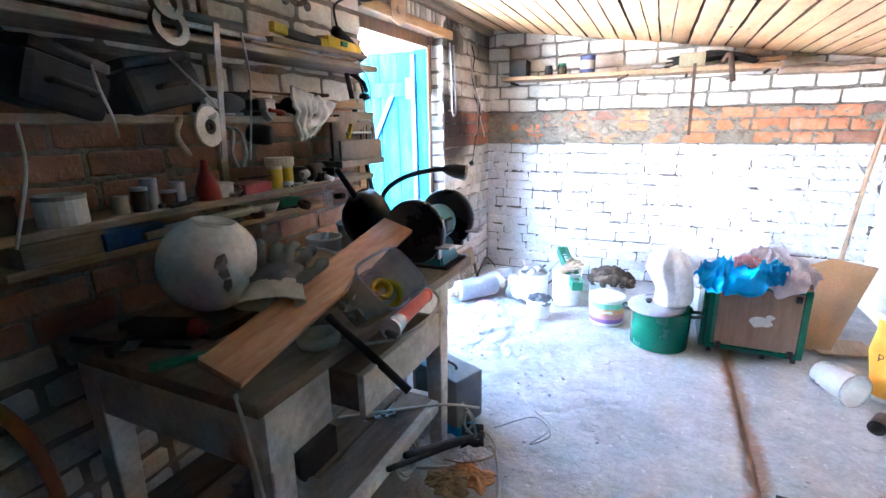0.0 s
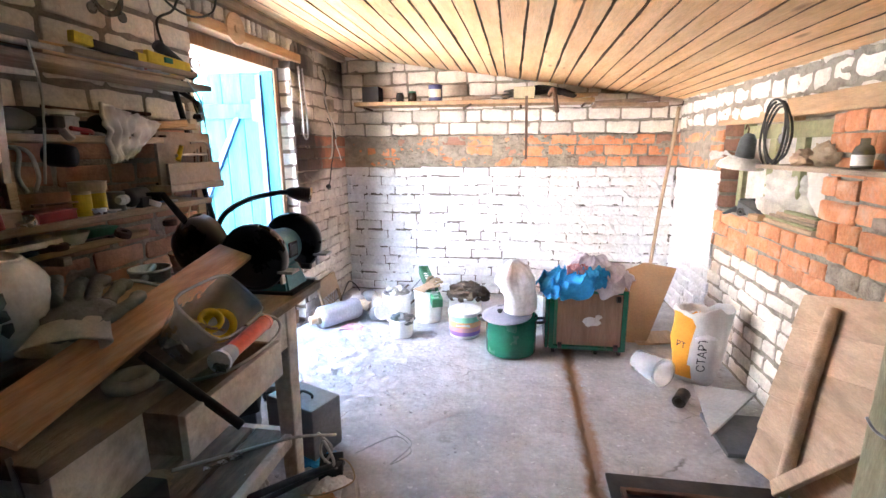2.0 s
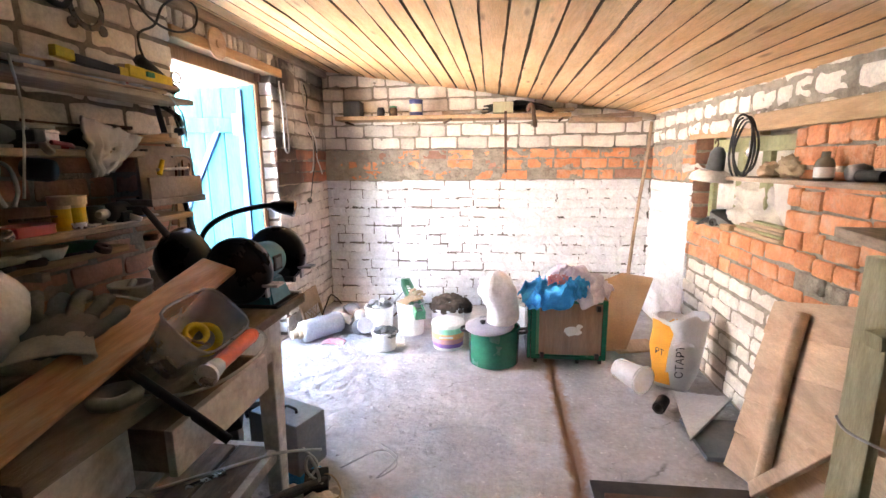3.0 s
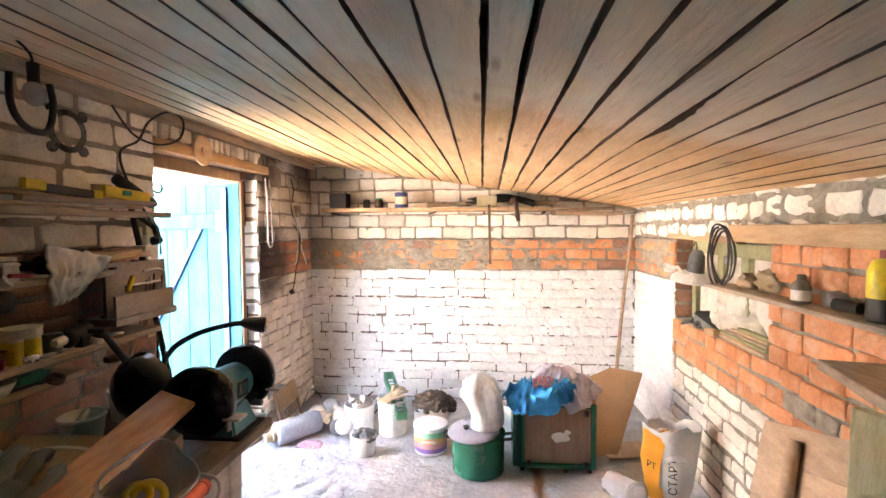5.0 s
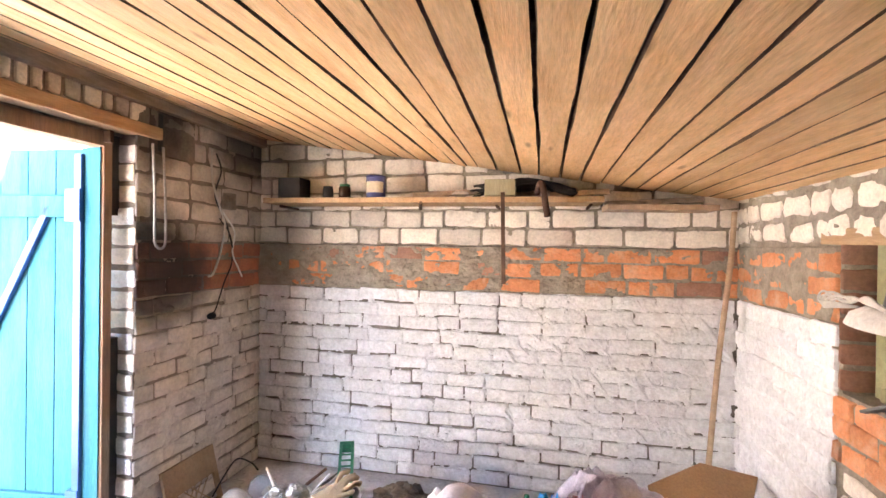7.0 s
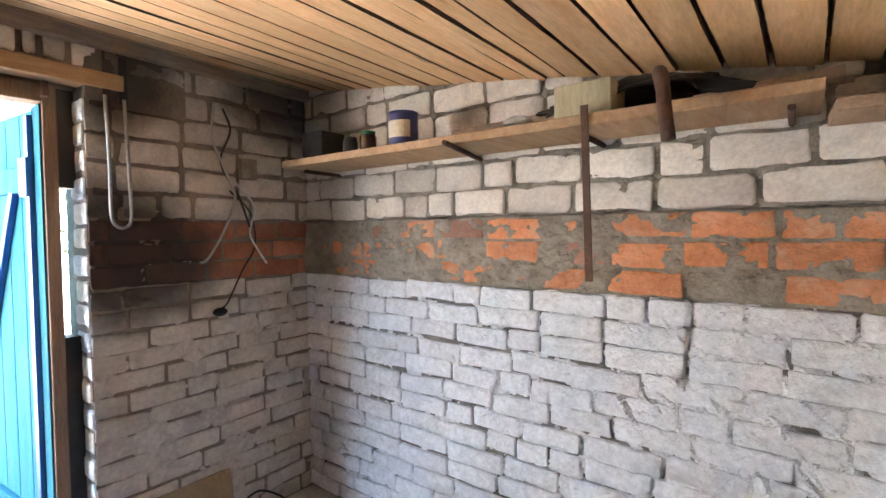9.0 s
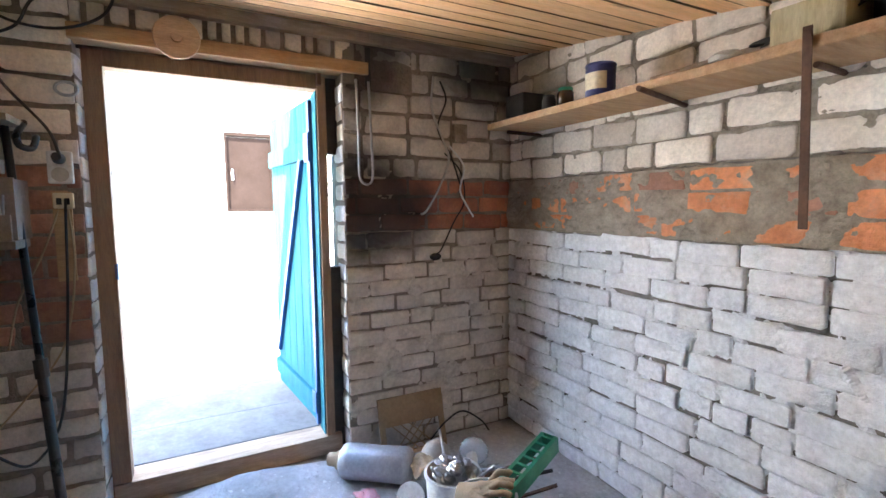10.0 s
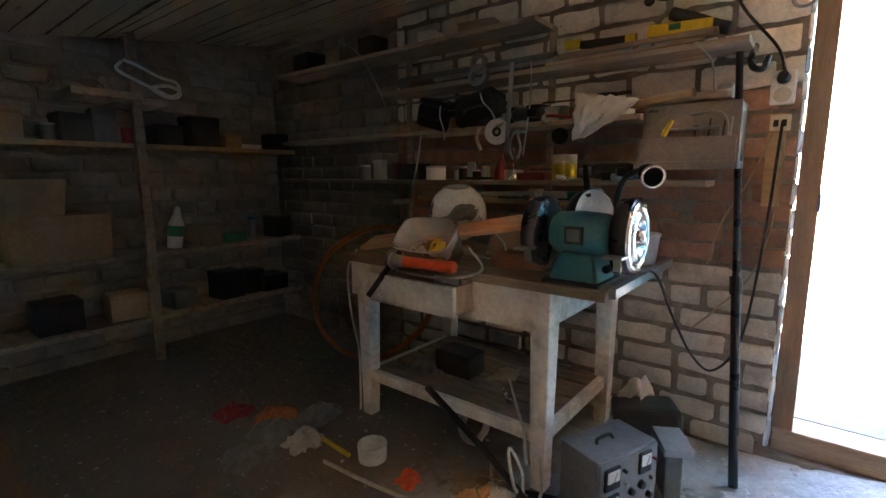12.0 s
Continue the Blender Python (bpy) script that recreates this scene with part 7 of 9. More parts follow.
# third shelf
small_can(xs + 0.05, 0.69, 1.15, 0.055, 0.075, M_WHITEPLASTIC, M_STEEL, "white round tin on the shelf")
for k in range(5):
    small_can(xs + 0.04 + 0.02 * (k % 2), 0.84 + 0.045 * k, 1.15, 0.022, 0.05 + 0.02 * (k % 3), M_AMBER if k % 2 else M_STEEL, M_STEEL, "small metal bearing cup on the shelf", "bearing", "bearing")
for y, mt, h in ((1.43, M_LABEL, 0.085), (1.49, M_LABEL, 0.085), (1.57, M_GREYMETAL, 0.07)):
    small_can(xs + 0.05, y, 1.15, 0.028, h, M_YELLOW if mt is M_LABEL else mt, mt, "yellow jar with a cream lid on the shelf" if mt is M_LABEL else "small grey jar on the shelf", "jar", "jar")
small_can(xs + 0.05, 1.46, 1.235, 0.055, 0.03, M_LABEL, M_LABEL, "flat cream tin on top of jars", "tin", "tin")
small_box(xs + 0.04, 1.30, 1.15, 0.10, 0.14, 0.035, M_REDPLASTIC, "flat dark red box on the shelf", 5)
small_box(xs + 0.03, 1.16, 1.15, 0.08, 0.10, 0.05, M_CREAMBULB, "small cream box on the shelf", -8)
small_box(xs + 0.03, 1.70, 1.15, 0.10, 0.12, 0.04, M_BLACK, "small black box on the shelf", 8)
small_box(xs + 0.03, 0.50, 1.15, 0.12, 0.16, 0.09, M_DARKBOX, "dark old box on the shelf", 3)
small_box(xs + 0.03, 0.22, 1.15, 0.06, 0.06, 0.12, M_WHITELABEL, "pale carton standing on the shelf", 6)
small_can(xs + 0.03, 0.08, 1.15, 0.035, 0.09, M_GREYMETAL, M_STEEL, "grey can standing on the shelf")
small_can(xs + 0.03, 0.37, 1.15, 0.03, 0.10, M_REDPLASTIC, M_REDPLASTIC, "dark red can standing on the shelf")
# narrow strip
bm = bmesh.new()
lathe(bm, [(0.0, 0.0), (0.045, 0.0), (0.065, 0.04), (0.062, 0.04), (0.04, 0.005)], pose(xs, 1.40, 1.055), 24)
solo("cream_bowl", bm, M_CREAMBULB, "small cream bowl on the narrow shelf", "bowl", smooth=True)
small_box(xs, 1.29, 1.055, 0.06, 0.05, 0.05, M_LABEL, "little cream carton on the narrow shelf")
solo("plastic_strip", plank((xs + 0.04, 0.88, 1.075), (xs + 0.04, 1.32, 1.085), 0.06, 0.02, seed=3), M_CREAMBULB, "long cream plastic strip on the shelf", "strip")
small_box(xs, 0.86, 1.055, 0.10, 0.18, 0.05, M_BLUEPLASTIC, "blue plastic case on the narrow shelf", 4)
small_box(xs, 1.52, 1.055, 0.07, 0.10, 0.04, M_GREENPLASTIC, "small green plastic box on the shelf", -5)
small_box(xs, 0.68, 1.055, 0.10, 0.20, 0.06, M_OLDWOOD, "brown wooden box on the narrow shelf", 4)
# first shelf: pipes, battens, a yellow saw, a drill
for k, (y0, y1, z, r, mt) in enumerate(((0.4, 1.38, 1.705, 0.035, M_GREYMETAL), (0.5, 1.55, 1.69, 0.012, M_RUST), (0.7, 1.9, 1.685, 0.010, M_STEEL))):
    bm = bmesh.new()
    lathe(bm, [(r * 0.72, 0.0), (r, 0.0), (r, y1 - y0), (r * 0.72, y1 - y0), (r * 0.72, 0.0)], pose(xs + 0.01 + 0.03 * k, y0, z, -90, 0, 0), 18)
    solo("metal_pipe", bm, mt, "metal pipe lying along the shelf", "pipe", "pipes on the shelf", smooth=False)
for k in range(5):
    solo("wood_batten", plank((xs - 0.05 + 0.035 * k, 1.15 + 0.07 * k, 1.675 + 0.012 * (k % 3)), (xs - 0.04 + 0.03 * k, 1.85 + 0.05 * k, 1.68 + 0.014 * (k % 3)), 0.04, 0.02, seed=k + 20), (M_PALEWOOD, M_OLDWOOD, M_LINTEL)[k % 3], "wooden batten lying on the tool shelf", "batten", "battens on the shelf")
saw = empty("hand_saw", "yellow and black hand saw lying on the shelf", "saw", (xs + 0.06, 1.6, 1.70))
add("handle", plank((xs + 0.08, 1.46, 1.735), (xs + 0.08, 1.53, 1.73), 0.036, 0.026, (1, 0, 0), 2), M_YELLOW, saw)
add("grip", plank((xs + 0.08, 1.53, 1.725), (xs + 0.08, 1.72, 1.715), 0.03, 0.028, (1, 0, 0), 2), M_BLACK, saw)
add("tip", plank((xs + 0.08, 1.72, 1.715), (xs + 0.08, 1.76, 1.715), 0.035, 0.03, (1, 0, 0), 2), M_YELLOW, saw)
lev = empty("spirit_level", "yellow spirit level lying on the shelf", "spirit level", (xs, 1.85, 1.70))
add("bar", plank((xs + 0.06, 1.80, 1.735), (xs + 0.07, 2.03, 1.72), 0.045, 0.022, (1, 0, 0), 2), M_YELLOW, lev)
add("vial", boxes((xs + 0.072, xs + 0.084, 1.88, 1.92, 1.722, 1.742)), M_GREENPLASTIC, lev)
dr = empty("angle_tool", "black power tool with a yellow part on the shelf", "power tool", (xs, 2.02, 1.67))
bm = bmesh.new()
tube(bm, [(xs + 0.05, 1.88, 1.79), (xs + 0.05, 1.97, 1.75), (xs + 0.05, 2.04, 1.715), (xs + 0.05, 2.08, 1.70)], 0.024, 10, 5)
add("body", bm, M_BLACK, dr, smooth=True)
add("dial", obox(pose(xs + 0.05, 1.93, 1.68), 0.05, 0.05, 0.05, 0.008), M_YELLOW, dr)
small_can(xs, 1.86, 1.675, 0.035, 0.09, M_TAN, M_TAN, "tan wooden mallet head on the shelf", "mallet", "mallet")
# top shelf
for k, (y, sx, sy, sz, mt, lb) in enumerate(((-0.5, 0.14, 0.2, 0.12, M_DARKBOX, "dark box on the top shelf"), (-0.15, 0.12, 0.12, 0.10, M_CARDBOARD, "brown carton on the top shelf"), (0.15, 0.12, 0.14, 0.12, M_DARKBOX, "old dark tin on the top shelf"), (0.62, 0.12, 0.1, 0.07, M_WHITELABEL, "pale carton on the top shelf"), (0.95, 0.12, 0.2, 0.06, M_OLDWOOD, "dark wooden box on the top shelf"))):
    small_box(xs, y, 1.885, sx, sy, sz, mt, lb, 4 * k - 8)
# hand tools and odd parts lying about on the shelves
def pliers(m, mat, grip, label):
    e = empty("pliers", label, "pliers", tuple(m.translation), "hand tools on the shelves")
    for sd in (-1, 1):
        bm = bmesh.new()
        tube(bm, [m @ Vector(p) for p in ((0.05, -0.004 * sd, 0.008), (0.012, -0.008 * sd, 0.008), (-0.01, 0.006 * sd, 0.008))], 0.007, 8, 4)
        half = add("jaw", bm, mat, e)
        bm = bmesh.new()
        tube(bm, [m @ Vector(p) for p in ((-0.008, 0.006 * sd, 0.008), (-0.05, 0.026 * sd, 0.009), (-0.12, 0.018 * sd, 0.008))], 0.0075, 8, 4)
        add("grip", bm, grip, half)


def wrench(m, ln, mat, label):
    bm = boxes((-ln / 2, ln / 2, -0.008, 0.008, 0, 0.007), bevel=0.002)
    for sx in (-1, 1):
        lathe(bm, [(0.008, 0.0), (0.018, 0.0), (0.018, 0.009), (0.008, 0.009), (0.008, 0.0)], pose(sx * ln / 2, 0, -0.001), 14)
    bm.transform(m)
    solo("wrench", bm, mat, label, "wrench", "hand tools on the shelves")


def old_drill(m, mat, label):
    e = empty("hand_drill", label, "drill", tuple(m.translation))
    bm = turned([(0.0, -0.10), (0.03, -0.10), (0.036, -0.08), (0.036, 0.05), (0.026, 0.07), (0.0, 0.07)], m @ pose(0, 0, 0.04, 90, 0, 0), 20)
    add("housing", bm, mat, e, smooth=True)
    add("chuck", turned([(0.018, 0.07), (0.02, 0.10), (0.012, 0.125), (0.0, 0.125)], m @ pose(0, 0, 0.04, 90, 0, 0), 16), M_STEEL, e)
    bm = boxes((-0.018, 0.09, 0.03, 0.075, 0.018, 0.055), bevel=0.008)
    bm.transform(m)
    add("grip", bm, M_BLACK, e)


old_drill(pose(xs + 0.05, 1.26, 1.42, 0, 0, 8), M_GREYMETAL, "grey electric drill lying among the tools")
old_drill(pose(xs + 0.02, 1.64, 1.42, 0, 0, -170), M_DARKBOX, "dark old drill lying behind the bag")
old_drill(pose(xs + 0.04, 1.66, 1.15, 0, 0, 20), M_DARKBOX, "black motor part lying on the shelf")
for k, (y, z, rz) in enumerate(((1.32, 1.42, 70), (1.50, 1.42, 100), (1.70, 1.50, 80), (1.83, 1.15, 95), (1.24, 1.055, 85), (1.78, 1.675, 70), (1.05, 1.15, 110))):
    pliers(pose(xs + 0.05 + 0.012 * (k % 3), y, z, 0, 6 * (k % 2), rz), M_STEEL if k % 2 else M_RUST, (M_BLACK, M_REDPLASTIC, M_DARKBOX, M_BLUEPLASTIC)[k % 4], "old pliers with worn grips on the shelf")
for k, (y, z, rz, ln) in enumerate(((1.18, 1.42, 80, 0.17), (1.46, 1.50, 95, 0.20), (1.76, 1.42, 75, 0.16), (1.60, 1.15, 100, 0.18), (1.36, 1.195, 80, 0.14), (1.44, 1.055, 88, 0.18), (1.62, 1.67, 84, 0.24), (0.98, 1.675, 92, 0.22), (1.90, 1.225, 88, 0.15))):
    wrench(pose(xs + 0.06 - 0.014 * (k % 3), y, z + 0.002, 8 * (k % 2), 0, rz), ln, (M_STEEL, M_RUST, M_DARKBOX)[k % 3], "worn steel wrench lying on the shelf")
for k in range(9):
    y, z = 1.13 + 0.083 * k, (1.42, 1.15, 1.055)[k % 3]
    solo("bearing", turned([(0.012, 0.0), (0.026, 0.0), (0.028, 0.004), (0.028, 0.018), (0.026, 0.022), (0.012, 0.022), (0.012, 0.0)], pose(xs + 0.075, y, z + 0.002, 25 * (k % 2), 60 * (k % 3 == 0), 20 * k), 20), (M_STEEL, M_CHROME, M_RUST)[k % 3], "loose steel bearing ring on the shelf", "bearing", "bearings on the shelf")
bm = bmesh.new()
lathe(bm, [(0.0, 0.0), (0.034, 0.0), (0.038, 0.02), (0.038, 0.07), (0.03, 0.085), (0.0, 0.09)], look((XL + 0.16, 1.43, 1.35), (XL + 0.26, 1.47, 1.34)), 20)
solo("electric_motor", bm, M_BLACK, "small black motor hanging below the shelf", "motor", smooth=True)
for y0, z0, y1, z1 in ((1.30, 1.69, 1.27, 1.27), (0.62, 1.40, 0.56, 1.12), (1.98, 1.66, 2.06, 1.47)):
    bm = bmesh.new()
    tube(bm, [(XL + 0.205, y0, z0), (XL + 0.215, (y0 + y1) / 2 + 0.02, z0 * 0.6 + z1 * 0.4), (XL + 0.21, y1, z1)], 0.004, 6, 6)
    solo("string", bm, M_CABLE_W, "dirty string hanging from the shelf edge", "string", "strings on the shelves", smooth=True)
bm = bmesh.new()
for sd in (-1, 1):
    tube(bm, [(XL + 0.12, 1.225, 1.385 - 0.0 * sd), (XL + 0.205, 1.225 + 0.012 * sd, 1.37), (XL + 0.21, 1.225 + 0.03 * sd, 1.30), (XL + 0.21, 1.225 + 0.012 * sd, 1.25)], 0.006, 8, 5)
solo("bent_bracket", bm, M_STEEL, "bent steel bracket hanging under the shelf", "bracket", smooth=True)
# a grey fan motor end hanging at the shelf
fan = empty("motor_rotor", "grey metal rotor ring hanging on the shelf edge", "rotor", (XL + 0.22, 1.02, 1.66))
for z, r in ((1.66, 0.055), (1.72, 0.045)):
    add("ring", turned([(r * 0.6, -0.012), (r, -0.012), (r, 0.012), (r * 0.6, 0.012), (r * 0.6, -0.012)], pose(XL + 0.225, 1.02, z, 0, 80, 0), 24), M_STEEL, fan)
# ---- wall fittings round the door ----
gk = empty("engine_gasket", "black metal engine gasket hanging on the wall", "gasket", (XL + 0.01, 1.80, 1.97))
bm = bmesh.new()
lathe(bm, [(0.062, 0.0), (0.085, 0.0), (0.085, 0.006), (0.062, 0.006), (0.062, 0.0)], pose(XL + 0.006, 1.82, 1.975, 0, 90, 0), 28)
for k in range(4):
    a = math.pi / 4 + k * math.pi / 2
    rod(bm, (XL + 0.006, 1.82 + 0.10 * math.cos(a), 1.975 + 0.10 * math.sin(a)), (XL + 0.012, 1.82 + 0.10 * math.cos(a), 1.975 + 0.10 * math.sin(a)), 0.022)
add("plate", bm, M_BLACKMETAL, gk)
for nm, pts, r, mt, lb in (
        ("rubber_hose", [(XL + 0.03, 1.58, 2.16), (XL + 0.04, 1.57, 2.02), (XL + 0.04, 1.62, 1.95), (XL + 0.04, 1.70, 1.95), (XL + 0.04, 1.73, 2.05), (XL + 0.03, 1.72, 2.16)], 0.012, M_BLACK, "black rubber hose loop hanging high on the wall"),
        ("cable_loop", [(XL + 0.03, 2.02, 2.13), (XL + 0.05, 2.12, 2.02), (XL + 0.06, 2.28, 2.0), (XL + 0.07, 2.42, 2.06), (XL + 0.06, 2.46, 2.16), (XL + 0.05, 2.36, 2.18), (XL + 0.05, 2.22, 2.10), (XL + 0.04, 2.16, 2.0), (XL + 0.03, 2.06, 1.93), (XL + 0.03, 2.10, 1.80), (XL + 0.03, 2.22, 1.64), (XL + 0.04, 2.255, 1.54)], 0.0055, M_BLACK, "black cable looped above the door and down to the socket"),
        ("thin_cable", [(XL + 0.01, 2.26, 1.40), (XL + 0.02, 2.27, 1.1), (XL + 0.02, 2.22, 0.8), (XL + 0.02, 2.10, 0.62), (XL + 0.02, 2.0, 0.5)], 0.004, M_TAN, "thin brown cable running down the wall"),
        ("thin_cable", [(XL + 0.01, 2.24, 1.35), (XL + 0.02, 2.17, 1.15), (XL + 0.02, 2.09, 0.98), (XL + 0.02, 2.05, 0.80)], 0.004, M_TAN, "pale wire slanting down the wall"),
        ("loose_wire", [(XL + 0.02, 3.86, 2.02), (XL + 0.04, 3.84, 1.85), (XL + 0.04, 3.90, 1.70), (XL + 0.06, 3.93, 1.58), (XL + 0.09, 3.85, 1.42), (XL + 0.11, 3.77, 1.31), (XL + 0.10, 3.74, 1.29)], 0.006, M_CABLE_W, "pale wires hanging from the wall"),
        ("loose_wire", [(XL + 0.03, 3.95, 1.66), (XL + 0.05, 4.03, 1.55), (XL + 0.06, 4.00, 1.42), (XL + 0.07, 4.04, 1.33), (XL + 0.07, 4.08, 1.27)], 0.005, M_WHITEPLASTIC, "white loose cable end hanging from the wall"),
        ("loose_wire", [(XL + 0.02, 3.90, 2.0), (XL + 0.03, 3.93, 1.9), (XL + 0.03, 3.88, 1.75), (XL + 0.05, 3.95, 1.6), (XL + 0.06, 4.0, 1.45)], 0.005, M_BLACK, "dark wires hanging from the wall"),
        ("loose_wire", [(XL + 0.03, 3.92, 1.62), (XL + 0.03, 4.02, 1.52), (XL + 0.02, 4.05, 1.36), (XL + 0.02, 3.98, 1.24), (XL + 0.03, 3.90, 1.10), (XL + 0.03, 3.87, 1.07)], 0.004, M_BLACK, "thin cord running to the plug"),
        ("metal_hanger", [(XL + 0.03, 3.43, 1.955), (XL + 0.04, 3.435, 1.7), (XL + 0.04, 3.435, 1.50), (XL + 0.04, 3.455, 1.45), (XL + 0.04, 3.49, 1.45), (XL + 0.04, 3.505, 1.50), (XL + 0.04, 3.50, 1.7), (XL + 0.03, 3.495, 1.95)], 0.0065, M_STEEL, "long steel loop hanging beside the door"),
        ("floor_wire", [(-1.42, 3.78, 0.06), (-1.40, 3.86, 0.15), (-1.40, 3.97, 0.19), (-1.38, 4.08, 0.12), (-1.36, 4.12, 0.06)], 0.005, M_BLACK, "black wire bowed in the corner")):
    bm = bmesh.new()
    tube(bm, pts, r, 8, 6)
    solo(nm, bm, mt, lb, "hanger" if "hanger" in nm else "cable", smooth=True)
bm = bmesh.new()
ball(bm, (XL + 0.03, 3.86, 1.055), 1, (0.018, 0.035, 0.02), 14, 0.1, 2)
solo("electric_plug", bm, M_BLACK, "black electric plug hanging on the wall", "plug", smooth=True)
solo("junction_box", boxes((XL, XL + 0.04, 3.98, 4.06, 1.68, 1.78), bevel=0.006), M_CEMENT, "grey junction box daubed with mortar", "junction box")
sk = empty("wall_socket", "white wall socket with a black plug", "socket", (XL, 2.25, 1.49))
add("plate", boxes((XL, XL + 0.028, 2.21, 2.29, 1.43, 1.555), bevel=0.008), M_WHITEPLASTIC, sk)
add("insert", turned([(0.0, 0.0), (0.026, 0.0), (0.028, 0.004), (0.0, 0.004)], pose(XL + 0.026, 2.25, 1.465, 0, 90, 0), 20), M_CREAMBULB, sk)
bm = bmesh.new()
rod(bm, (XL + 0.028, 2.25, 1.525), (XL + 0.07, 2.25, 1.53), 0.022, 0.016, 16)
add("plug", bm, M_BLACK, sk)
sk2 = empty("wall_socket", "small old socket on a wooden strip", "socket", (XL, 2.25, 1.36))
add("plate", boxes((XL + 0.01, XL + 0.03, 2.22, 2.285, 1.335, 1.395), bevel=0.005), M_LABEL, sk2)
for y in (2.24, 2.265):
    add("hole", boxes((XL + 0.029, XL + 0.033, y - 0.008, y + 0.008, 1.35, 1.375)), M_BLACK, sk2)
solo("socket_board", boxes((XL, XL + 0.014, 2.215, 2.275, 1.05, 1.40), bevel=0.002), M_LINTEL, "brown wooden strip behind the socket", "board")
bm = bmesh.new()
tube(bm, [(XL, 2.15, 1.66), (XL + 0.10, 2.15, 1.60), (XL + 0.12, 2.16, 1.56), (XL + 0.10, 2.19, 1.555), (XL + 0.08, 2.20, 1.60)], 0.012, 8, 5)
solo("iron_hook", bm, M_BLACKMETAL, "black iron hook at the shelf end", "hook", smooth=True)
bm = bmesh.new()
tube(bm, [(XL + 0.03, 2.29 + 0.035 * math.cos(a), 1.79 + 0.025 * math.sin(a)) for a in [k * math.pi / 6 for k in range(13)]], 0.006, 8, 2)
solo("iron_ring", bm, M_STEEL, "steel ring fixed beside the door", "ring", smooth=True)
bm = bmesh.new()
lathe(bm, [(0.0, 0.012), (0.02, 0.012), (0.022, 0.004), (0.085, 0.004), (0.088, -0.004), (0.0, -0.006)], pose(-1.495, 2.67, 2.035, 0, 90, 0), 36)
solo("steel_disc", bm, M_PALEWOOD, "round worn disc hung on the lintel", "disc", smooth=False)
solo("strap_hinge", boxes((-1.60, -1.56, 3.255, 3.275, 1.925, 1.98), bevel=0.003), M_RUST, "small steel latch plate on the frame", "latch")
solo("lath", boxes((XL - 0.005, XL + 0.01, 3.485, 3.515, 1.93, 2.12), bevel=0.002), M_BLACK, "black strip of felt above the lintel end", "felt")
bp = empty("light_bulb", "bare glass bulb hanging from the ceiling boards", "light bulb", (-1.2, 1.38, 1.98))
bm = bmesh.new()
ball(bm, (-1.2, 1.38, 1.99), 0.03, (1, 1, 1.25), 16)
add("glass", bm, M_CLEAR, bp, smooth=True)
bm = bmesh.new()
rod(bm, (-1.2, 1.38, 2.02), (-1.2, 1.38, 2.08), 0.016)
add("holder", bm, M_BLACK, bp)
bm = bmesh.new()
tube(bm, [(-1.2, 1.38, 2.07), (-1.21, 1.38, 2.11), (-1.25, 1.37, 2.155)], 0.004, 6, 4)
add("cord", bm, M_BLACK, bp)
# iron pole leaning by the door
pl = empty("iron_pole", "black iron pole leaning against the shelf", "pole", (-1.26, 2.24, 0.0))
for nm, t0, t1, r in (("lower_tube", 0.0, 0.45, 0.017), ("upper_tube", 0.45, 1.0, 0.013)):
    bm = bmesh.new()
    a, b = Vector((-1.255, 2.24, 0.0)), Vector((-1.49, 2.10, 1.68))
    rod(bm, a.lerp(b, t0), a.lerp(b, t1), r, seg=14)
    add(nm, bm, M_BLACKMETAL, pl)
bm = bmesh.new()
rod(bm, Vector((-1.255, 2.24, 0.0)).lerp(Vector((-1.49, 2.10, 1.68)), 0.43), Vector((-1.255, 2.24, 0.0)).lerp(Vector((-1.49, 2.10, 1.68)), 0.47), 0.022)
add("collar", bm, M_DARKBOX, pl)

# ---- meter box and clutter below the bench ----
mt_ = empty("meter_unit", "dark grey electrical meter unit with two dials", "meter", (-0.83, 1.98, 0.0))
mm = pose(-0.857, 1.896, 0.0, 0, 0, 68)
bm = boxes((-0.085, 0.085, -0.145, 0.145, 0.01, 0.255), bevel=0.006)
bm.transform(mm)
bx = add("case", bm, M_METERGREY, mt_)
bm = boxes((0.085, 0.093, -0.14, 0.14, 0.016, 0.25), bevel=0.003)
bm.transform(mm)
fp = add("front_panel", bm, M_METERGREY, mt_)
for y, z, w in ((-0.09, 0.195, 0.036), (-0.09, 0.095, 0.036), (0.07, 0.205, 0.030)):
    bm = boxes((0.093, 0.104, y - w, y + w, z - 0.042, z + 0.036), bevel=0.005)
    bm.transform(mm)
    add("dial_case", bm, M_BLACK, fp)
    bm = boxes((0.104, 0.106, y - w * 0.78, y + w * 0.78, z - 0.012, z + 0.028), bevel=0.002)
    bm.transform(mm)
    add("dial_face", bm, M_WHITELABEL, fp)
    bm = bmesh.new()
    rod(bm, mm @ Vector((0.107, y, z - 0.012)), mm @ Vector((0.107, y + 0.012, z + 0.02)), 0.0008, 0.0008, 6)
    add("needle", bm, M_INK, fp)
for k, (y, z, r) in enumerate(((-0.03, 0.20, 0.007), (-0.02, 0.15, 0.008), (0.01, 0.11, 0.013), (0.06, 0.12, 0.016), (0.11, 0.13, 0.008), (0.0, 0.055, 0.009), (0.05, 0.06, 0.008), (0.10, 0.07, 0.012), (0.12, 0.20, 0.006))):
    add("knob", turned([(r, 0.0), (r * 0.85, 0.014), (0.0, 0.015)], mm @ pose(0.093, y, z, 0, 90, 0), 14), (M_BLACK, M_STEEL, M_REDPLASTIC)[k % 3 if r < 0.01 else 0], fp)
bm = bmesh.new()
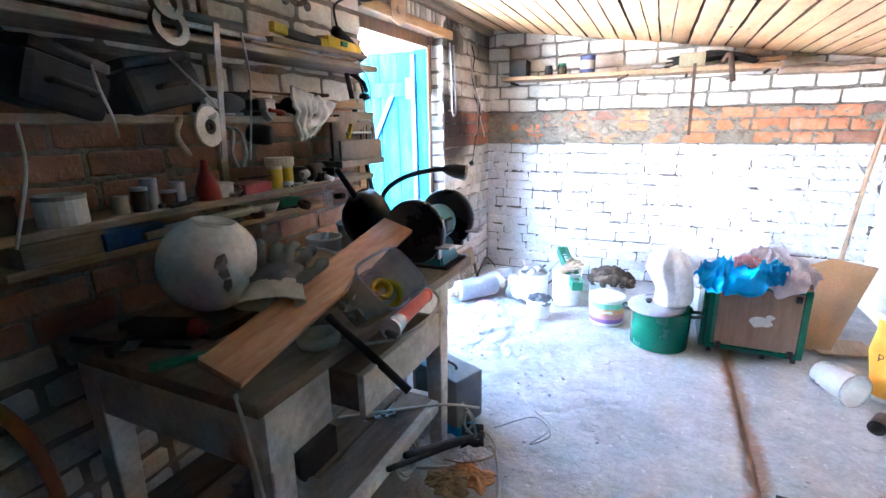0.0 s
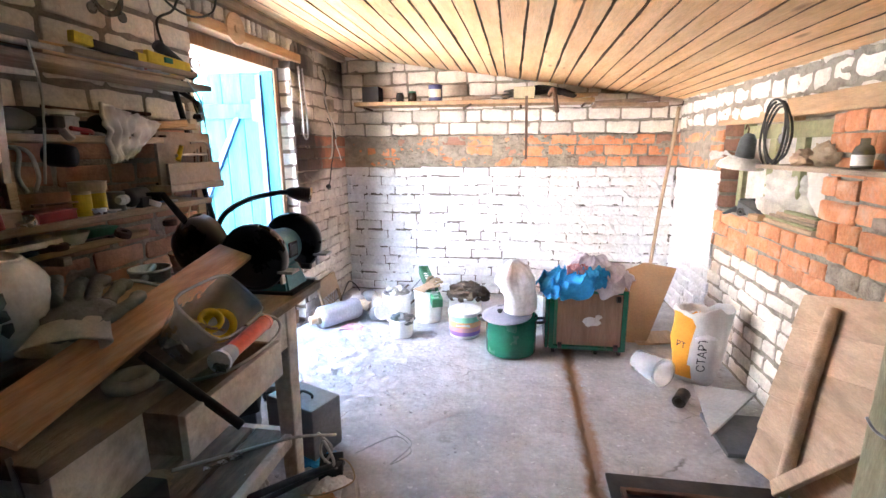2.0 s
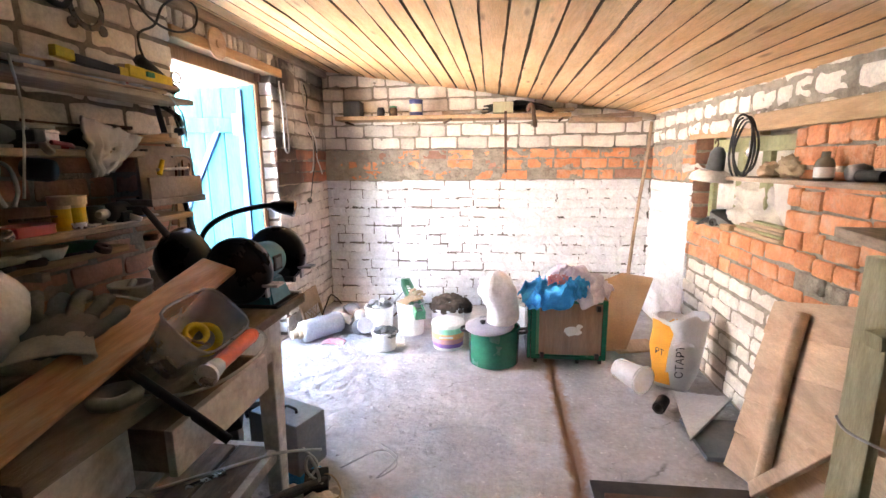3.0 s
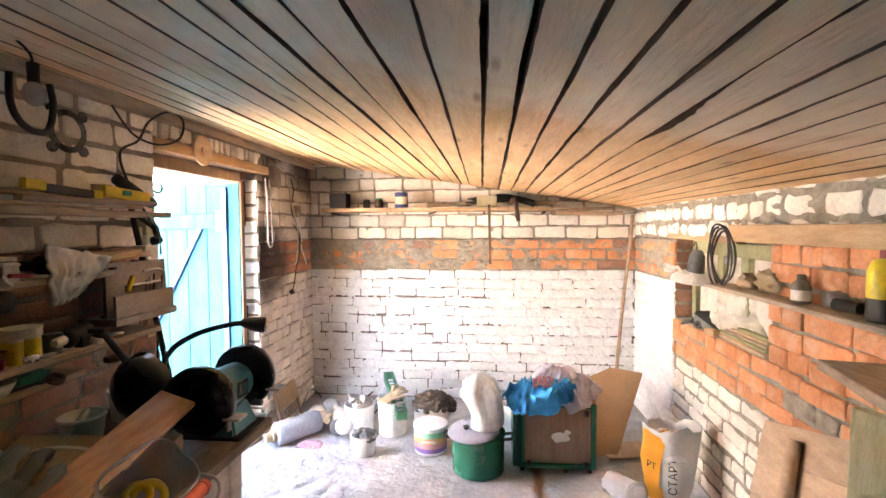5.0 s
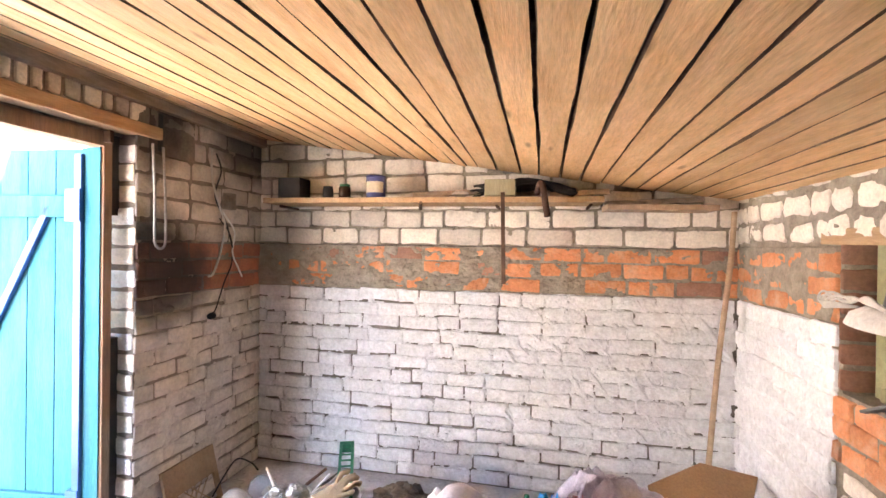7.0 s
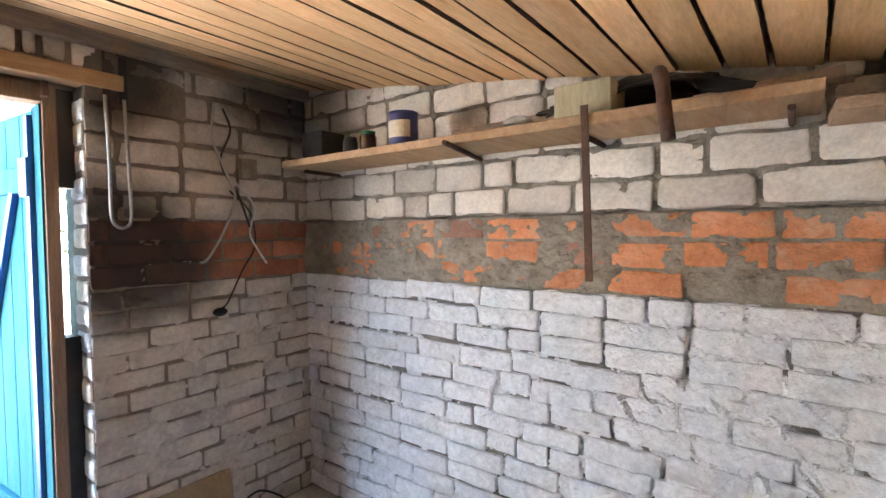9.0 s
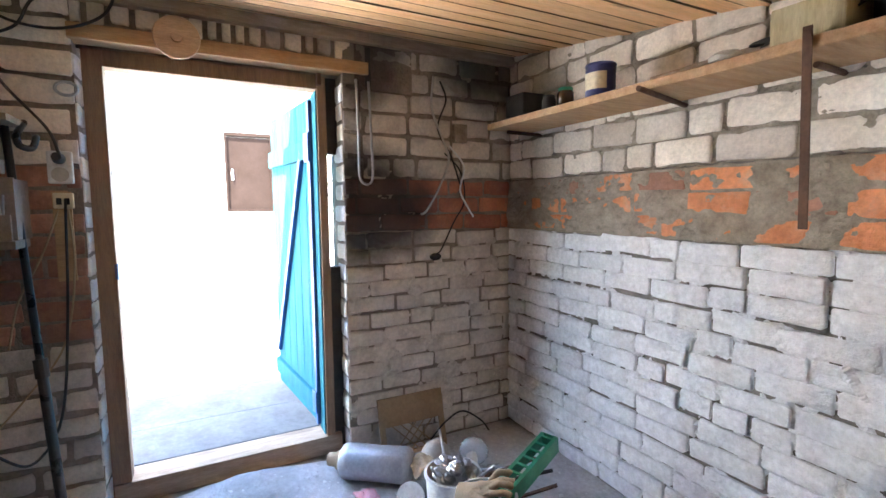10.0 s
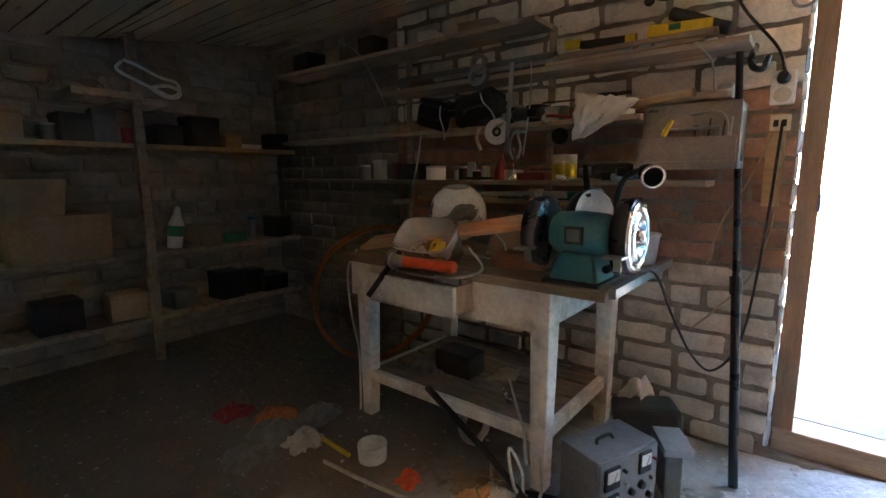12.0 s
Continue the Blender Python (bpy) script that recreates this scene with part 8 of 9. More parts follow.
tube(bm, [mm @ Vector(p) for p in ((0.0, -0.06, 0.255), (0.0, -0.055, 0.272), (0.0, 0.0, 0.275), (0.0, 0.02, 0.256))], 0.006, 8, 5)
add("handle", bm, M_BLACK, mt_)
pan2 = empty("dust_pan", "dark plastic pan with a pale cloth on it", "dust pan", (-1.28, 1.92, 0.0))
add("pan", obox(pose(-1.20, 1.93, 0.16, 6, -8, 25), 0.20, 0.24, 0.10, 0.02), M_DARKBOX, pan2)
add("stand", obox(pose(-1.20, 1.93, 0.0, 0, 0, 25), 0.15, 0.18, 0.17, 0.01), M_GREYMETAL, pan2)
solo("pale_rag", cloth((-1.30, 1.86, 0.25), (0.14, 0.10, 0.12), 3, 16), M_CANVAS, "pale rag lying on the dark pan", "rag", smooth=True)
cl = empty("bench_clamp", "blue grey metal clamp lying on the meter", "clamp", (-1.08, 2.05, 0.0))
add("jaw", obox(pose(-1.05, 2.06, 0.20, 0, 0, 30), 0.16, 0.10, 0.03, 0.004), M_SILVER, cl)
add("frame", obox(pose(-1.08, 2.05, 0.0, 0, 0, 30), 0.10, 0.06, 0.21, 0.006), M_GREYMETAL, cl)
solo("tin_cup", turned([(0.0, 0.0), (0.058, 0.0), (0.062, 0.07), (0.058, 0.07), (0.054, 0.008), (0.0, 0.006)], pose(-0.53, 1.03, 0.0), 28), M_WHITEENAMEL, "white enamelled tin cup on the floor", "cup")
bm = bmesh.new()
cm_ = pose(-0.80, 1.36, 0.15, 70, 12, 78)
tube(bm, [cm_ @ Vector(((0.062 + 0.014 * math.sin(k * 0.37)) * math.cos(k * 0.7), (0.074 + 0.012 * math.cos(k * 0.53)) * math.sin(k * 0.7), 0.012 * math.sin(k * 0.9))) for k in range(46)], 0.0058, 8, 3)
solo("power_cable", bm, M_CABLE_W, "coil of white extension cable hanging by the bench leg", "cable", smooth=True)
for nm, pts, r, mt, lb in (
        ("power_cable", [(-0.80, 1.45, 0.03), (-0.66, 1.55, 0.01), (-0.58, 1.72, 0.01), (-0.50, 1.60, 0.01), (-0.44, 1.40, 0.01), (-0.40, 1.15, 0.01), (-0.38, 0.9, 0.01)], 0.008, M_CABLE_W, "thick grey cable curving over the floor"),
        ("power_cable", [(-0.70, 1.70, 0.20), (-0.66, 1.74, 0.10), (-0.70, 1.70, 0.03), (-0.62, 1.66, 0.09), (-0.64, 1.62, 0.22), (-0.67, 1.66, 0.12), (-0.60, 1.70, 0.02)], 0.006, M_CABLE_W, "white cable loops hanging at the meter"),
        ("power_cable", [(-1.1, 1.35, 0.24), (-0.9, 1.5, 0.24), (-0.75, 1.62, 0.23), (-0.62, 1.70, 0.2)], 0.006, M_CABLE_W, "thin white rod lying across the low shelf"),
        ("thin_wire", [(-0.72, 1.55, 0.02), (-0.60, 1.5, 0.08), (-0.52, 1.62, 0.06), (-0.62, 1.75, 0.05), (-0.72, 1.66, 0.03)], 0.003, M_TAN, "thin copper wire tangle on the floor"),
        ("thin_wire", [(-0.6, 1.85, 0.01), (-0.45, 2.0, 0.01), (-0.35, 1.9, 0.01), (-0.42, 1.8, 0.01), (-0.36, 1.95, 0.012), (-0.46, 2.05, 0.01)], 0.003, M_STEEL, "thin steel wire curled on the floor"),
        ("white_pipe", [(-1.02, 2.18, 0.02), (-1.1, 2.35, 0.02), (-1.2, 2.52, 0.02)], 0.012, M_WHITEPLASTIC, "white plastic pipe lying by the door"),
        ("steel_bar", [(-0.70, 1.2, 0.30), (-0.66, 1.5, 0.16), (-0.62, 1.75, 0.03)], 0.012, M_DARKBOX, "dark steel bar slanting under the bench"),
        ("steel_bar", [(-0.74, 1.15, 0.27), (-0.69, 1.5, 0.12), (-0.66, 1.7, 0.03)], 0.010, M_DARKBOX, "dark steel angle slanting under the bench"),
        ("orange_hose", [(-1.40, 0.40, 0.85), (-1.40, 0.07, 0.82), (-1.35, -0.26, 0.64), (-1.31, -0.41, 0.36), (-1.27, -0.30, 0.10), (-1.20, 0.06, 0.025), (-1.28, 0.30, 0.03), (-1.38, 0.46, 0.15), (-1.46, 0.57, 0.36), (-1.47, 0.50, 0.70), (-1.46, 0.30, 0.84)], 0.018, M_ORANGEHOSE, "dull orange hose hanging in a loop by the bench")):
    bm = bmesh.new()
    tube(bm, pts, r, 8, 7)
    solo(nm, bm, mt, lb, "hose" if "hose" in nm else "cable" if "cable" in nm else "bar", smooth=True)
for k, (x, y, z, sx, sy, sz, mt, nm, lb) in enumerate((
        (-0.66, 1.46, 0.0, 0.18, 0.14, 0.06, M_CARDBOARD, "paper_scrap", "crumpled brown wrapping paper on the floor"),
        (-0.58, 1.52, 0.0, 0.16, 0.12, 0.08, M_PEACH, "paper_scrap", "crumpled orange paper on the floor"),
        (-0.62, 1.60, 0.02, 0.12, 0.14, 0.05, M_WHITELABEL, "paper_scrap", "crumpled white paper on the floor"),
        (-0.78, 1.80, 0.0, 0.14, 0.14, 0.03, M_BLUECLOTH, "blue_rag", "bright blue scrap of cloth under the bench"),
        (-1.05, 0.95, 0.225, 0.3, 0.22, 0.10, M_DARKCLOTH, "dark_rag", "dark dirty rag on the low shelf"),
        (-1.15, 1.3, 0.225, 0.2, 0.12, 0.03, M_TAN, "brown_paper", "crumpled brown paper on the low shelf"),
        (-0.40, 0.55, 0.0, 0.22, 0.2, 0.12, M_DARKCLOTH, "dark_rag", "dark rag heap on the dim floor"),
        (-0.36, 0.20, 0.0, 0.16, 0.14, 0.08, M_REDPLASTIC, "red_rag", "dull red cloth on the dim floor"),
        (-0.45, 0.42, 0.0, 0.18, 0.16, 0.11, M_ORANGEHOSE, "orange_scrap", "dull orange crumpled packaging on the floor"),
        (-0.42, 0.70, 0.0, 0.16, 0.14, 0.11, M_CANVAS, "grey_rag", "dirty grey cloth on the dim floor"),
        (-0.52, 1.25, 0.0, 0.10, 0.09, 0.07, M_ORANGE, "orange_scrap", "bright orange crumpled scrap on the floor"),
        (-0.20, 0.62, 0.0, 0.2, 0.2, 0.08, M_DARKCLOTH, "dark_rag", "dark rag lying on the dim floor"),
        (-0.62, 0.55, 0.0, 0.22, 0.16, 0.08, M_DARKCLOTH, "dark_rag", "dark sacking beside the bench leg"))):
    solo(nm, cloth((x, y, z), (sx, sy, sz), 2.1 * k + 1, 18), mt, lb, nm.split("_")[1])
solo("black_case", obox(pose(-0.66, 1.72, 0.0, 0, 0, 20), 0.10, 0.14, 0.05, 0.006), M_BLACK, "small black case on the floor", "case")
solo("black_transformer", boxes((-1.12, -0.98, 1.0, 1.2, 0.226, 0.34), bevel=0.01), M_DARKBOX, "dark metal box under the bench", "box")
bm = bmesh.new()
rod(bm, (-1.0, 1.38, 0.235), (-0.92, 1.45, 0.24), 0.008)
rod(bm, (-0.92, 1.45, 0.24), (-0.90, 1.47, 0.24), 0.014)
solo("screwdriver", bm, M_CHROME, "shiny steel screwdriver on the low shelf", "screwdriver")
bm = bmesh.new()
rod(bm, (-0.48, 0.76, 0.012), (-0.47, 0.95, 0.012), 0.010)
solo("yellow_stick", bm, M_YELLOW, "thin yellow stick on the dim floor", "stick")
rub = bmesh.new()
rg = random.Random(11)
for k in range(520):
    x, y = (rg.uniform(-1.45, 1.3), rg.uniform(0.6, 4.2)) if k < 300 else (rg.gauss(-1.0, 0.28), rg.gauss(2.7, 0.4))
    if not (-1.48 < x < 1.3 and y < 4.2):
        continue
    if x > -0.4 and rg.random() < 0.72:
        continue
    s = rg.uniform(0.003, 0.011)
    ball(rub, (x, y, s * 0.4 + (0.03 if x < -1.3 and 2.4 < y < 3.3 else 0)), s, (1, rg.uniform(0.6, 1.2), 0.6), 6, 0.4, rg.random() * 9)
tagged(part("floor_rubble", rub, M_FOAM), "crumbs of mortar and dirt scattered on the floor", "rubble", kind="stuff")

# ---- shelves on the back wall ----
for z, y1, lb in ((1.37, -0.86, "long brown shelf board on the back wall"), (0.70, -0.84, "dark middle shelf board on the back wall"), (0.29, -0.84, "dark low shelf board on the back wall")):
    solo("wall_shelf", plank((XL + 0.02, (YB + y1) / 2, z - 0.015), (0.75, (YB + y1) / 2, z - 0.015), y1 - YB, 0.03, seed=int(z * 9), segs=10), M_OLDWOOD if z < 1 else M_LINTEL, lb, "shelf")
for x in (-0.42, 0.70):
    solo("shelf_post", boxes((x - 0.025, x + 0.025, -0.86, -0.82, 0.0, 2.0), bevel=0.004), M_OLDWOOD, "dark wooden post carrying the shelves", "post", "shelf posts")
small_box(0.0, -0.98, 0.70, 0.46, 0.24, 0.26, M_CARDBOARD, "large pale cardboard box on the shelf")
small_box(-0.82, -0.98, 0.70, 0.16, 0.18, 0.14, M_CARDBOARD, "small cardboard box on the shelf", 6)
small_box(-1.02, -0.98, 0.70, 0.16, 0.14, 0.06, M_GREENPLASTIC, "green plastic box on the shelf", -6)
small_can(-1.18, -0.98, 0.70, 0.03, 0.17, M_CLEAR, M_BLUEPLASTIC, "clear plastic bottle on the shelf", "bottle", "bottle")
gb = empty("spray_bottle", "green and white plastic bottle on the shelf", "bottle", (-0.56, -0.94, 0.70))
add("body", turned([(0.0, 0.0), (0.045, 0.0), (0.048, 0.16), (0.025, 0.22), (0.018, 0.27), (0.0, 0.28)], pose(-0.60, -0.94, 0.70, 0, -8, 0), 22), M_WHITEPLASTIC, gb, smooth=True)
add("label", turned([(0.0485, 0.08), (0.0495, 0.08), (0.0495, 0.15), (0.0485, 0.15)], pose(-0.60, -0.94, 0.70, 0, -8, 0), 22), M_GREENPLASTIC, gb)
small_box(-1.30, -0.98, 0.29, 0.2, 0.2, 0.12, M_DARKBOX, "dark box on the low shelf")
small_box(-0.95, -0.98, 0.29, 0.18, 0.18, 0.2, M_BLACK, "black canister box on the low shelf", 5)
small_box(-1.15, -0.99, 0.29, 0.14, 0.14, 0.18, M_DARKBOX, "dark tin on the low shelf")
small_box(-1.20, -1.0, 1.37, 0.16, 0.1, 0.035, M_WHITELABEL, "flat pale carton on the upper shelf")
small_box(-0.85, -1.0, 1.37, 0.2, 0.16, 0.2, M_DARKBOX, "dark box on the upper shelf", 7)
small_box(-0.15, -1.0, 1.37, 0.2, 0.16, 0.16, M_DARKBOX, "dark case on the upper shelf", 7)
small_can(-0.02, -1.0, 1.37, 0.04, 0.1, M_GREYMETAL, M_STEEL, "grey tin on the upper shelf")
small_can(-0.42, -1.0, 1.37, 0.04, 0.1, M_REDPLASTIC, M_REDPLASTIC, "dark red tin on the upper shelf")
gog = empty("safety_goggles", "clear safety goggles hanging on the back shelves", "goggles", (-0.5, -0.82, 1.75))
bm = bmesh.new()
tube(bm, [(-0.36, -0.82, 1.83), (-0.33, -0.81, 1.78), (-0.42, -0.80, 1.73), (-0.52, -0.80, 1.69), (-0.60, -0.80, 1.66), (-0.66, -0.81, 1.69), (-0.65, -0.82, 1.75), (-0.56, -0.82, 1.77), (-0.44, -0.82, 1.82), (-0.37, -0.82, 1.84)], 0.010, 8, 5)
add("frame", bm, M_WHITEPLASTIC, gog, smooth=True)
bm = bmesh.new()
tube(bm, [(-0.50, -0.79, 1.69), (-0.57, -0.79, 1.655), (-0.64, -0.79, 1.66), (-0.65, -0.79, 1.70), (-0.58, -0.79, 1.72), (-0.50, -0.79, 1.70)], 0.012, 8, 5)
add("lens_ring", bm, M_WHITEPLASTIC, gog, smooth=True)
solo("plastic_bag", cloth((-0.14, -0.90, 1.70), (0.22, 0.1, 0.14), 8, 18), M_CLEARBAG, "grey plastic bag hanging on the back wall", "bag", smooth=True)
solo("hanging_peg", boxes((-0.45, -0.10, YB, -0.80, 1.62, 1.66), (-0.60, -0.3, YB, -0.84, 1.60, 1.64), bevel=0.003), M_OLDWOOD, "dark wooden peg rail on the back wall", "peg rail")
bm = bmesh.new()
tube(bm, [(-1.36, -0.1, 2.02), (-1.33, 0.10, 1.92), (-1.32, 0.25, 1.75), (-1.33, 0.38, 1.50)], 0.005, 6, 6)
solo("bent_wire", bm, M_STEEL, "thin bent steel wire hanging from the shelf", "wire", smooth=True)

for k, (x, z, w, d, h, mt, lb) in enumerate(((-1.42, 1.37, 0.14, 0.16, 0.12, M_DARKBOX, "dark tin box on the upper shelf"), (-1.05, 1.37, 0.12, 0.14, 0.09, M_CARDBOARD, "small brown carton on the upper shelf"), (-0.62, 1.37, 0.16, 0.16, 0.13, M_BLACK, "black case on the upper shelf"), (-0.28, 1.37, 0.12, 0.14, 0.2, M_GREYMETAL, "grey metal box on the upper shelf"), (0.2, 1.37, 0.2, 0.18, 0.16, M_CARDBOARD, "brown carton on the upper shelf end"), (-1.4, 0.70, 0.14, 0.16, 0.16, M_DARKBOX, "dark box on the middle shelf"), (-0.30, 0.29, 0.2, 0.2, 0.16, M_CARDBOARD, "brown box on the low shelf"), (0.05, 0.29, 0.22, 0.2, 0.18, M_DARKBOX, "dark crate on the low shelf"), (-0.62, 0.29, 0.16, 0.18, 0.12, M_GREYMETAL, "grey box on the low shelf"))):
    small_box(x, -0.99, z, w, d, h, mt, lb, 5 * (k % 3) - 5)
bm = bmesh.new()
lathe(bm, [(0.0, 0.0), (0.16, 0.0), (0.185, 0.16), (0.19, 0.2), (0.18, 0.2), (0.155, 0.02), (0.0, 0.02)], pose(0.12, -0.99, 0.96), 28, 0.05)
solo("brown_basket", bm, M_TAN, "round pale basket standing on the cardboard box", "basket", smooth=True)


# ---- bricks of the walls ----
def on_far(u, z):
    return pose(u, YF + 0.012, z, 0, 0, 180)


def on_door(u, z):
    return pose(XL - 0.012, u, z, 0, 0, -90)


def on_right(u, z):
    return pose(XR + 0.012, u, z, 0, 0, 90)


def on_back(u, z):
    return pose(u, YB - 0.012, z)


rng = random.Random(21)
# end wall: whitewashed courses, three red ones, pale ones above
for i in range(14):
    course(wall_far, on_far, i * 0.0857, 0.0857, XL, XR, [M_WHITEWASH], rng, 0.0095, 0.255, 0.021, rng.uniform(0, 0.2), 0.85, headers=0.2, loose=1.5)
for i in range(3):
    course(wall_far, on_far, 1.20 + i * 0.0925, 0.0925, XL, XR, [M_RED, M_RED, M_RED_OLD, M_CEMENT], rng, 0.013, 0.235, 0.019, rng.uniform(0, 0.2), 0.8, headers=0.25)
for i in range(7):
    z = 1.478 + i * 0.112
    top = XR if z < 1.70 else min(XR, XL + (ZL - z - 0.03) / (ZL - ZR) * (XR - XL))
    course(wall_far, on_far, z, 0.112, XL, max(top, XL + 0.3), [M_SILICATE, M_SILICATE, M_SILICATE_OLD], rng, 0.014, 0.252, 0.020, rng.uniform(0, 0.2), 1.1)
structure(part("wall_far_wash", lumpy(XL, XR, 0.0, 1.205, on_far, 0.030, 7.5, -0.002, 3.0, 0.008, 0.012), M_WHITEWASH, wall_far), "whitewash slurry smeared over the brick joints")
structure(part("wall_far_joints", lumpy(XL, XR, 1.475, 2.2, on_far, 0.014, 9.0, 0.007, 41.0, 0.011, 0.01), M_CEMENT, wall_far), "rough grey mortar squeezed from the upper joints")
structure(part("wall_far_smear", lumpy(0.15, XR - 0.02, 0.35, 1.19, on_far, 0.030, 6.0, 0.007, 17.0, 0.008, 0.03, 0.0, 1.0), M_WHITEWASH, wall_far), "thick trowelled whitewash swirls over the bricks")
structure(part("wall_far_mortar", lumpy(XL, XR, 1.19, 1.482, on_far, 0.017, 7.0, 0.0190, 8.0, 0.009, 0.04, -0.0052), M_CEMENT, wall_far), "grey cement smeared over the red brick band")
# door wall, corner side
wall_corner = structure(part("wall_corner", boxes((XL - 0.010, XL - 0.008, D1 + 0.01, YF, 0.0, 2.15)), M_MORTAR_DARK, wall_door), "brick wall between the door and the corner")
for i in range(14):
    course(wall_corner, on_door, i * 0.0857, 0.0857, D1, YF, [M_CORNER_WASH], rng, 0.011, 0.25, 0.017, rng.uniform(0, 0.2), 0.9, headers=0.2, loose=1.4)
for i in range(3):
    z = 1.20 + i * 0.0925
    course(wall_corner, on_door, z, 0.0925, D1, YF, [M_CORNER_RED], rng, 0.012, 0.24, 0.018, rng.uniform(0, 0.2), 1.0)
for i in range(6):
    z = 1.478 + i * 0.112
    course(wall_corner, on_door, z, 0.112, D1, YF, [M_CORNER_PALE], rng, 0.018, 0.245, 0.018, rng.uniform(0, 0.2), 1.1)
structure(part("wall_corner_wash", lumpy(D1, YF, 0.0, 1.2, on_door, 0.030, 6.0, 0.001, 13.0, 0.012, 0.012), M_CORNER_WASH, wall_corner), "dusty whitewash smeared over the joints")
# door wall, shelf side; short of y = 0.24 the bricks take the shade-toned colour
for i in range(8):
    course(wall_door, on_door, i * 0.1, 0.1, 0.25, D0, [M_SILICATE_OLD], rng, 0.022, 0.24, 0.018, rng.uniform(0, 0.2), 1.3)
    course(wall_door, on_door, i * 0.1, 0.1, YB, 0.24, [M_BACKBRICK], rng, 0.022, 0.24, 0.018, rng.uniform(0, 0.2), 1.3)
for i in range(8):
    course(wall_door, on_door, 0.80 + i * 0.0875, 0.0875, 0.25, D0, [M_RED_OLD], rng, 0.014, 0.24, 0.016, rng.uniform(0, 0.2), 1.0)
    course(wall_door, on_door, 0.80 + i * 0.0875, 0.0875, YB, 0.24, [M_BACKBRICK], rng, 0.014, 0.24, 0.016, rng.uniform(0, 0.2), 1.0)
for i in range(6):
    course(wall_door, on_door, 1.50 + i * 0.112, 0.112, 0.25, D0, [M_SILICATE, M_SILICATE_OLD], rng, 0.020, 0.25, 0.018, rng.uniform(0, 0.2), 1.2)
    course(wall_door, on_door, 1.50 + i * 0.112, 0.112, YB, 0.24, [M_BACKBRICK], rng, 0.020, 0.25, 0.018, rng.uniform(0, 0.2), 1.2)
course(wall_door, on_door, 2.05, 0.125, D0, D1 + 0.1, [M_SILICATE_OLD, M_SILICATE], rng, 0.018, 0.075, 0.018, 0.0, 1.2)
# jambs
for face, yy, turn in ((1, D0, 0), (-1, D1, 180)):
    for i in range(19):
        z = 0.05 + i * 0.1
        pl_ = lambda u, zz, yy=yy, turn=turn, face=face: pose(u, yy - 0.004 * face, zz, 0, 0, turn)
        course(wall_corner if face < 0 else wall_door, pl_, z, 0.1, XL - 0.14, XL - 0.002 - 0.01 * (i % 2), [M_SILICATE if i % 3 else M_WHITEWASH], rng, 0.02, 0.25, 0.014, 0.0, 1.2)
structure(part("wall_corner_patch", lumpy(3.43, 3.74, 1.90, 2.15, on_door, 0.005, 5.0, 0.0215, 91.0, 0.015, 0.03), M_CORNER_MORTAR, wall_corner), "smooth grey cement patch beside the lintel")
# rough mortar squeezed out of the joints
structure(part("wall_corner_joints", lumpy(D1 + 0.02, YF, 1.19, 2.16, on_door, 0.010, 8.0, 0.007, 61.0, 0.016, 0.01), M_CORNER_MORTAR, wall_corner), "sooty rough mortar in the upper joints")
structure(part("wall_door_joints", lumpy(0.3, D0 - 0.02, 0.0, 2.16, on_door, 0.008, 8.0, 0.0075, 71.0, 0.02, 0.01), M_MORTAR_DARK, wall_door), "rough brown mortar squeezed from the joints")
structure(part("wall_right_joints", lumpy(1.05, N1, 0.0, NZ0 - 0.01, on_right, 0.008, 9.0, 0.0085, 51.0, 0.016, 0.01), M_CEMENT, wall_right), "rough grey mortar squeezed from the joints")
structure(part("wall_right_upper_joints", lumpy(1.05, YF, NZ1 + 0.01, 1.86, on_right, 0.016, 7.0, 0.010, 57.0, 0.016, 0.01), M_CEMENT, wall_right), "rough grey mortar over the upper courses")
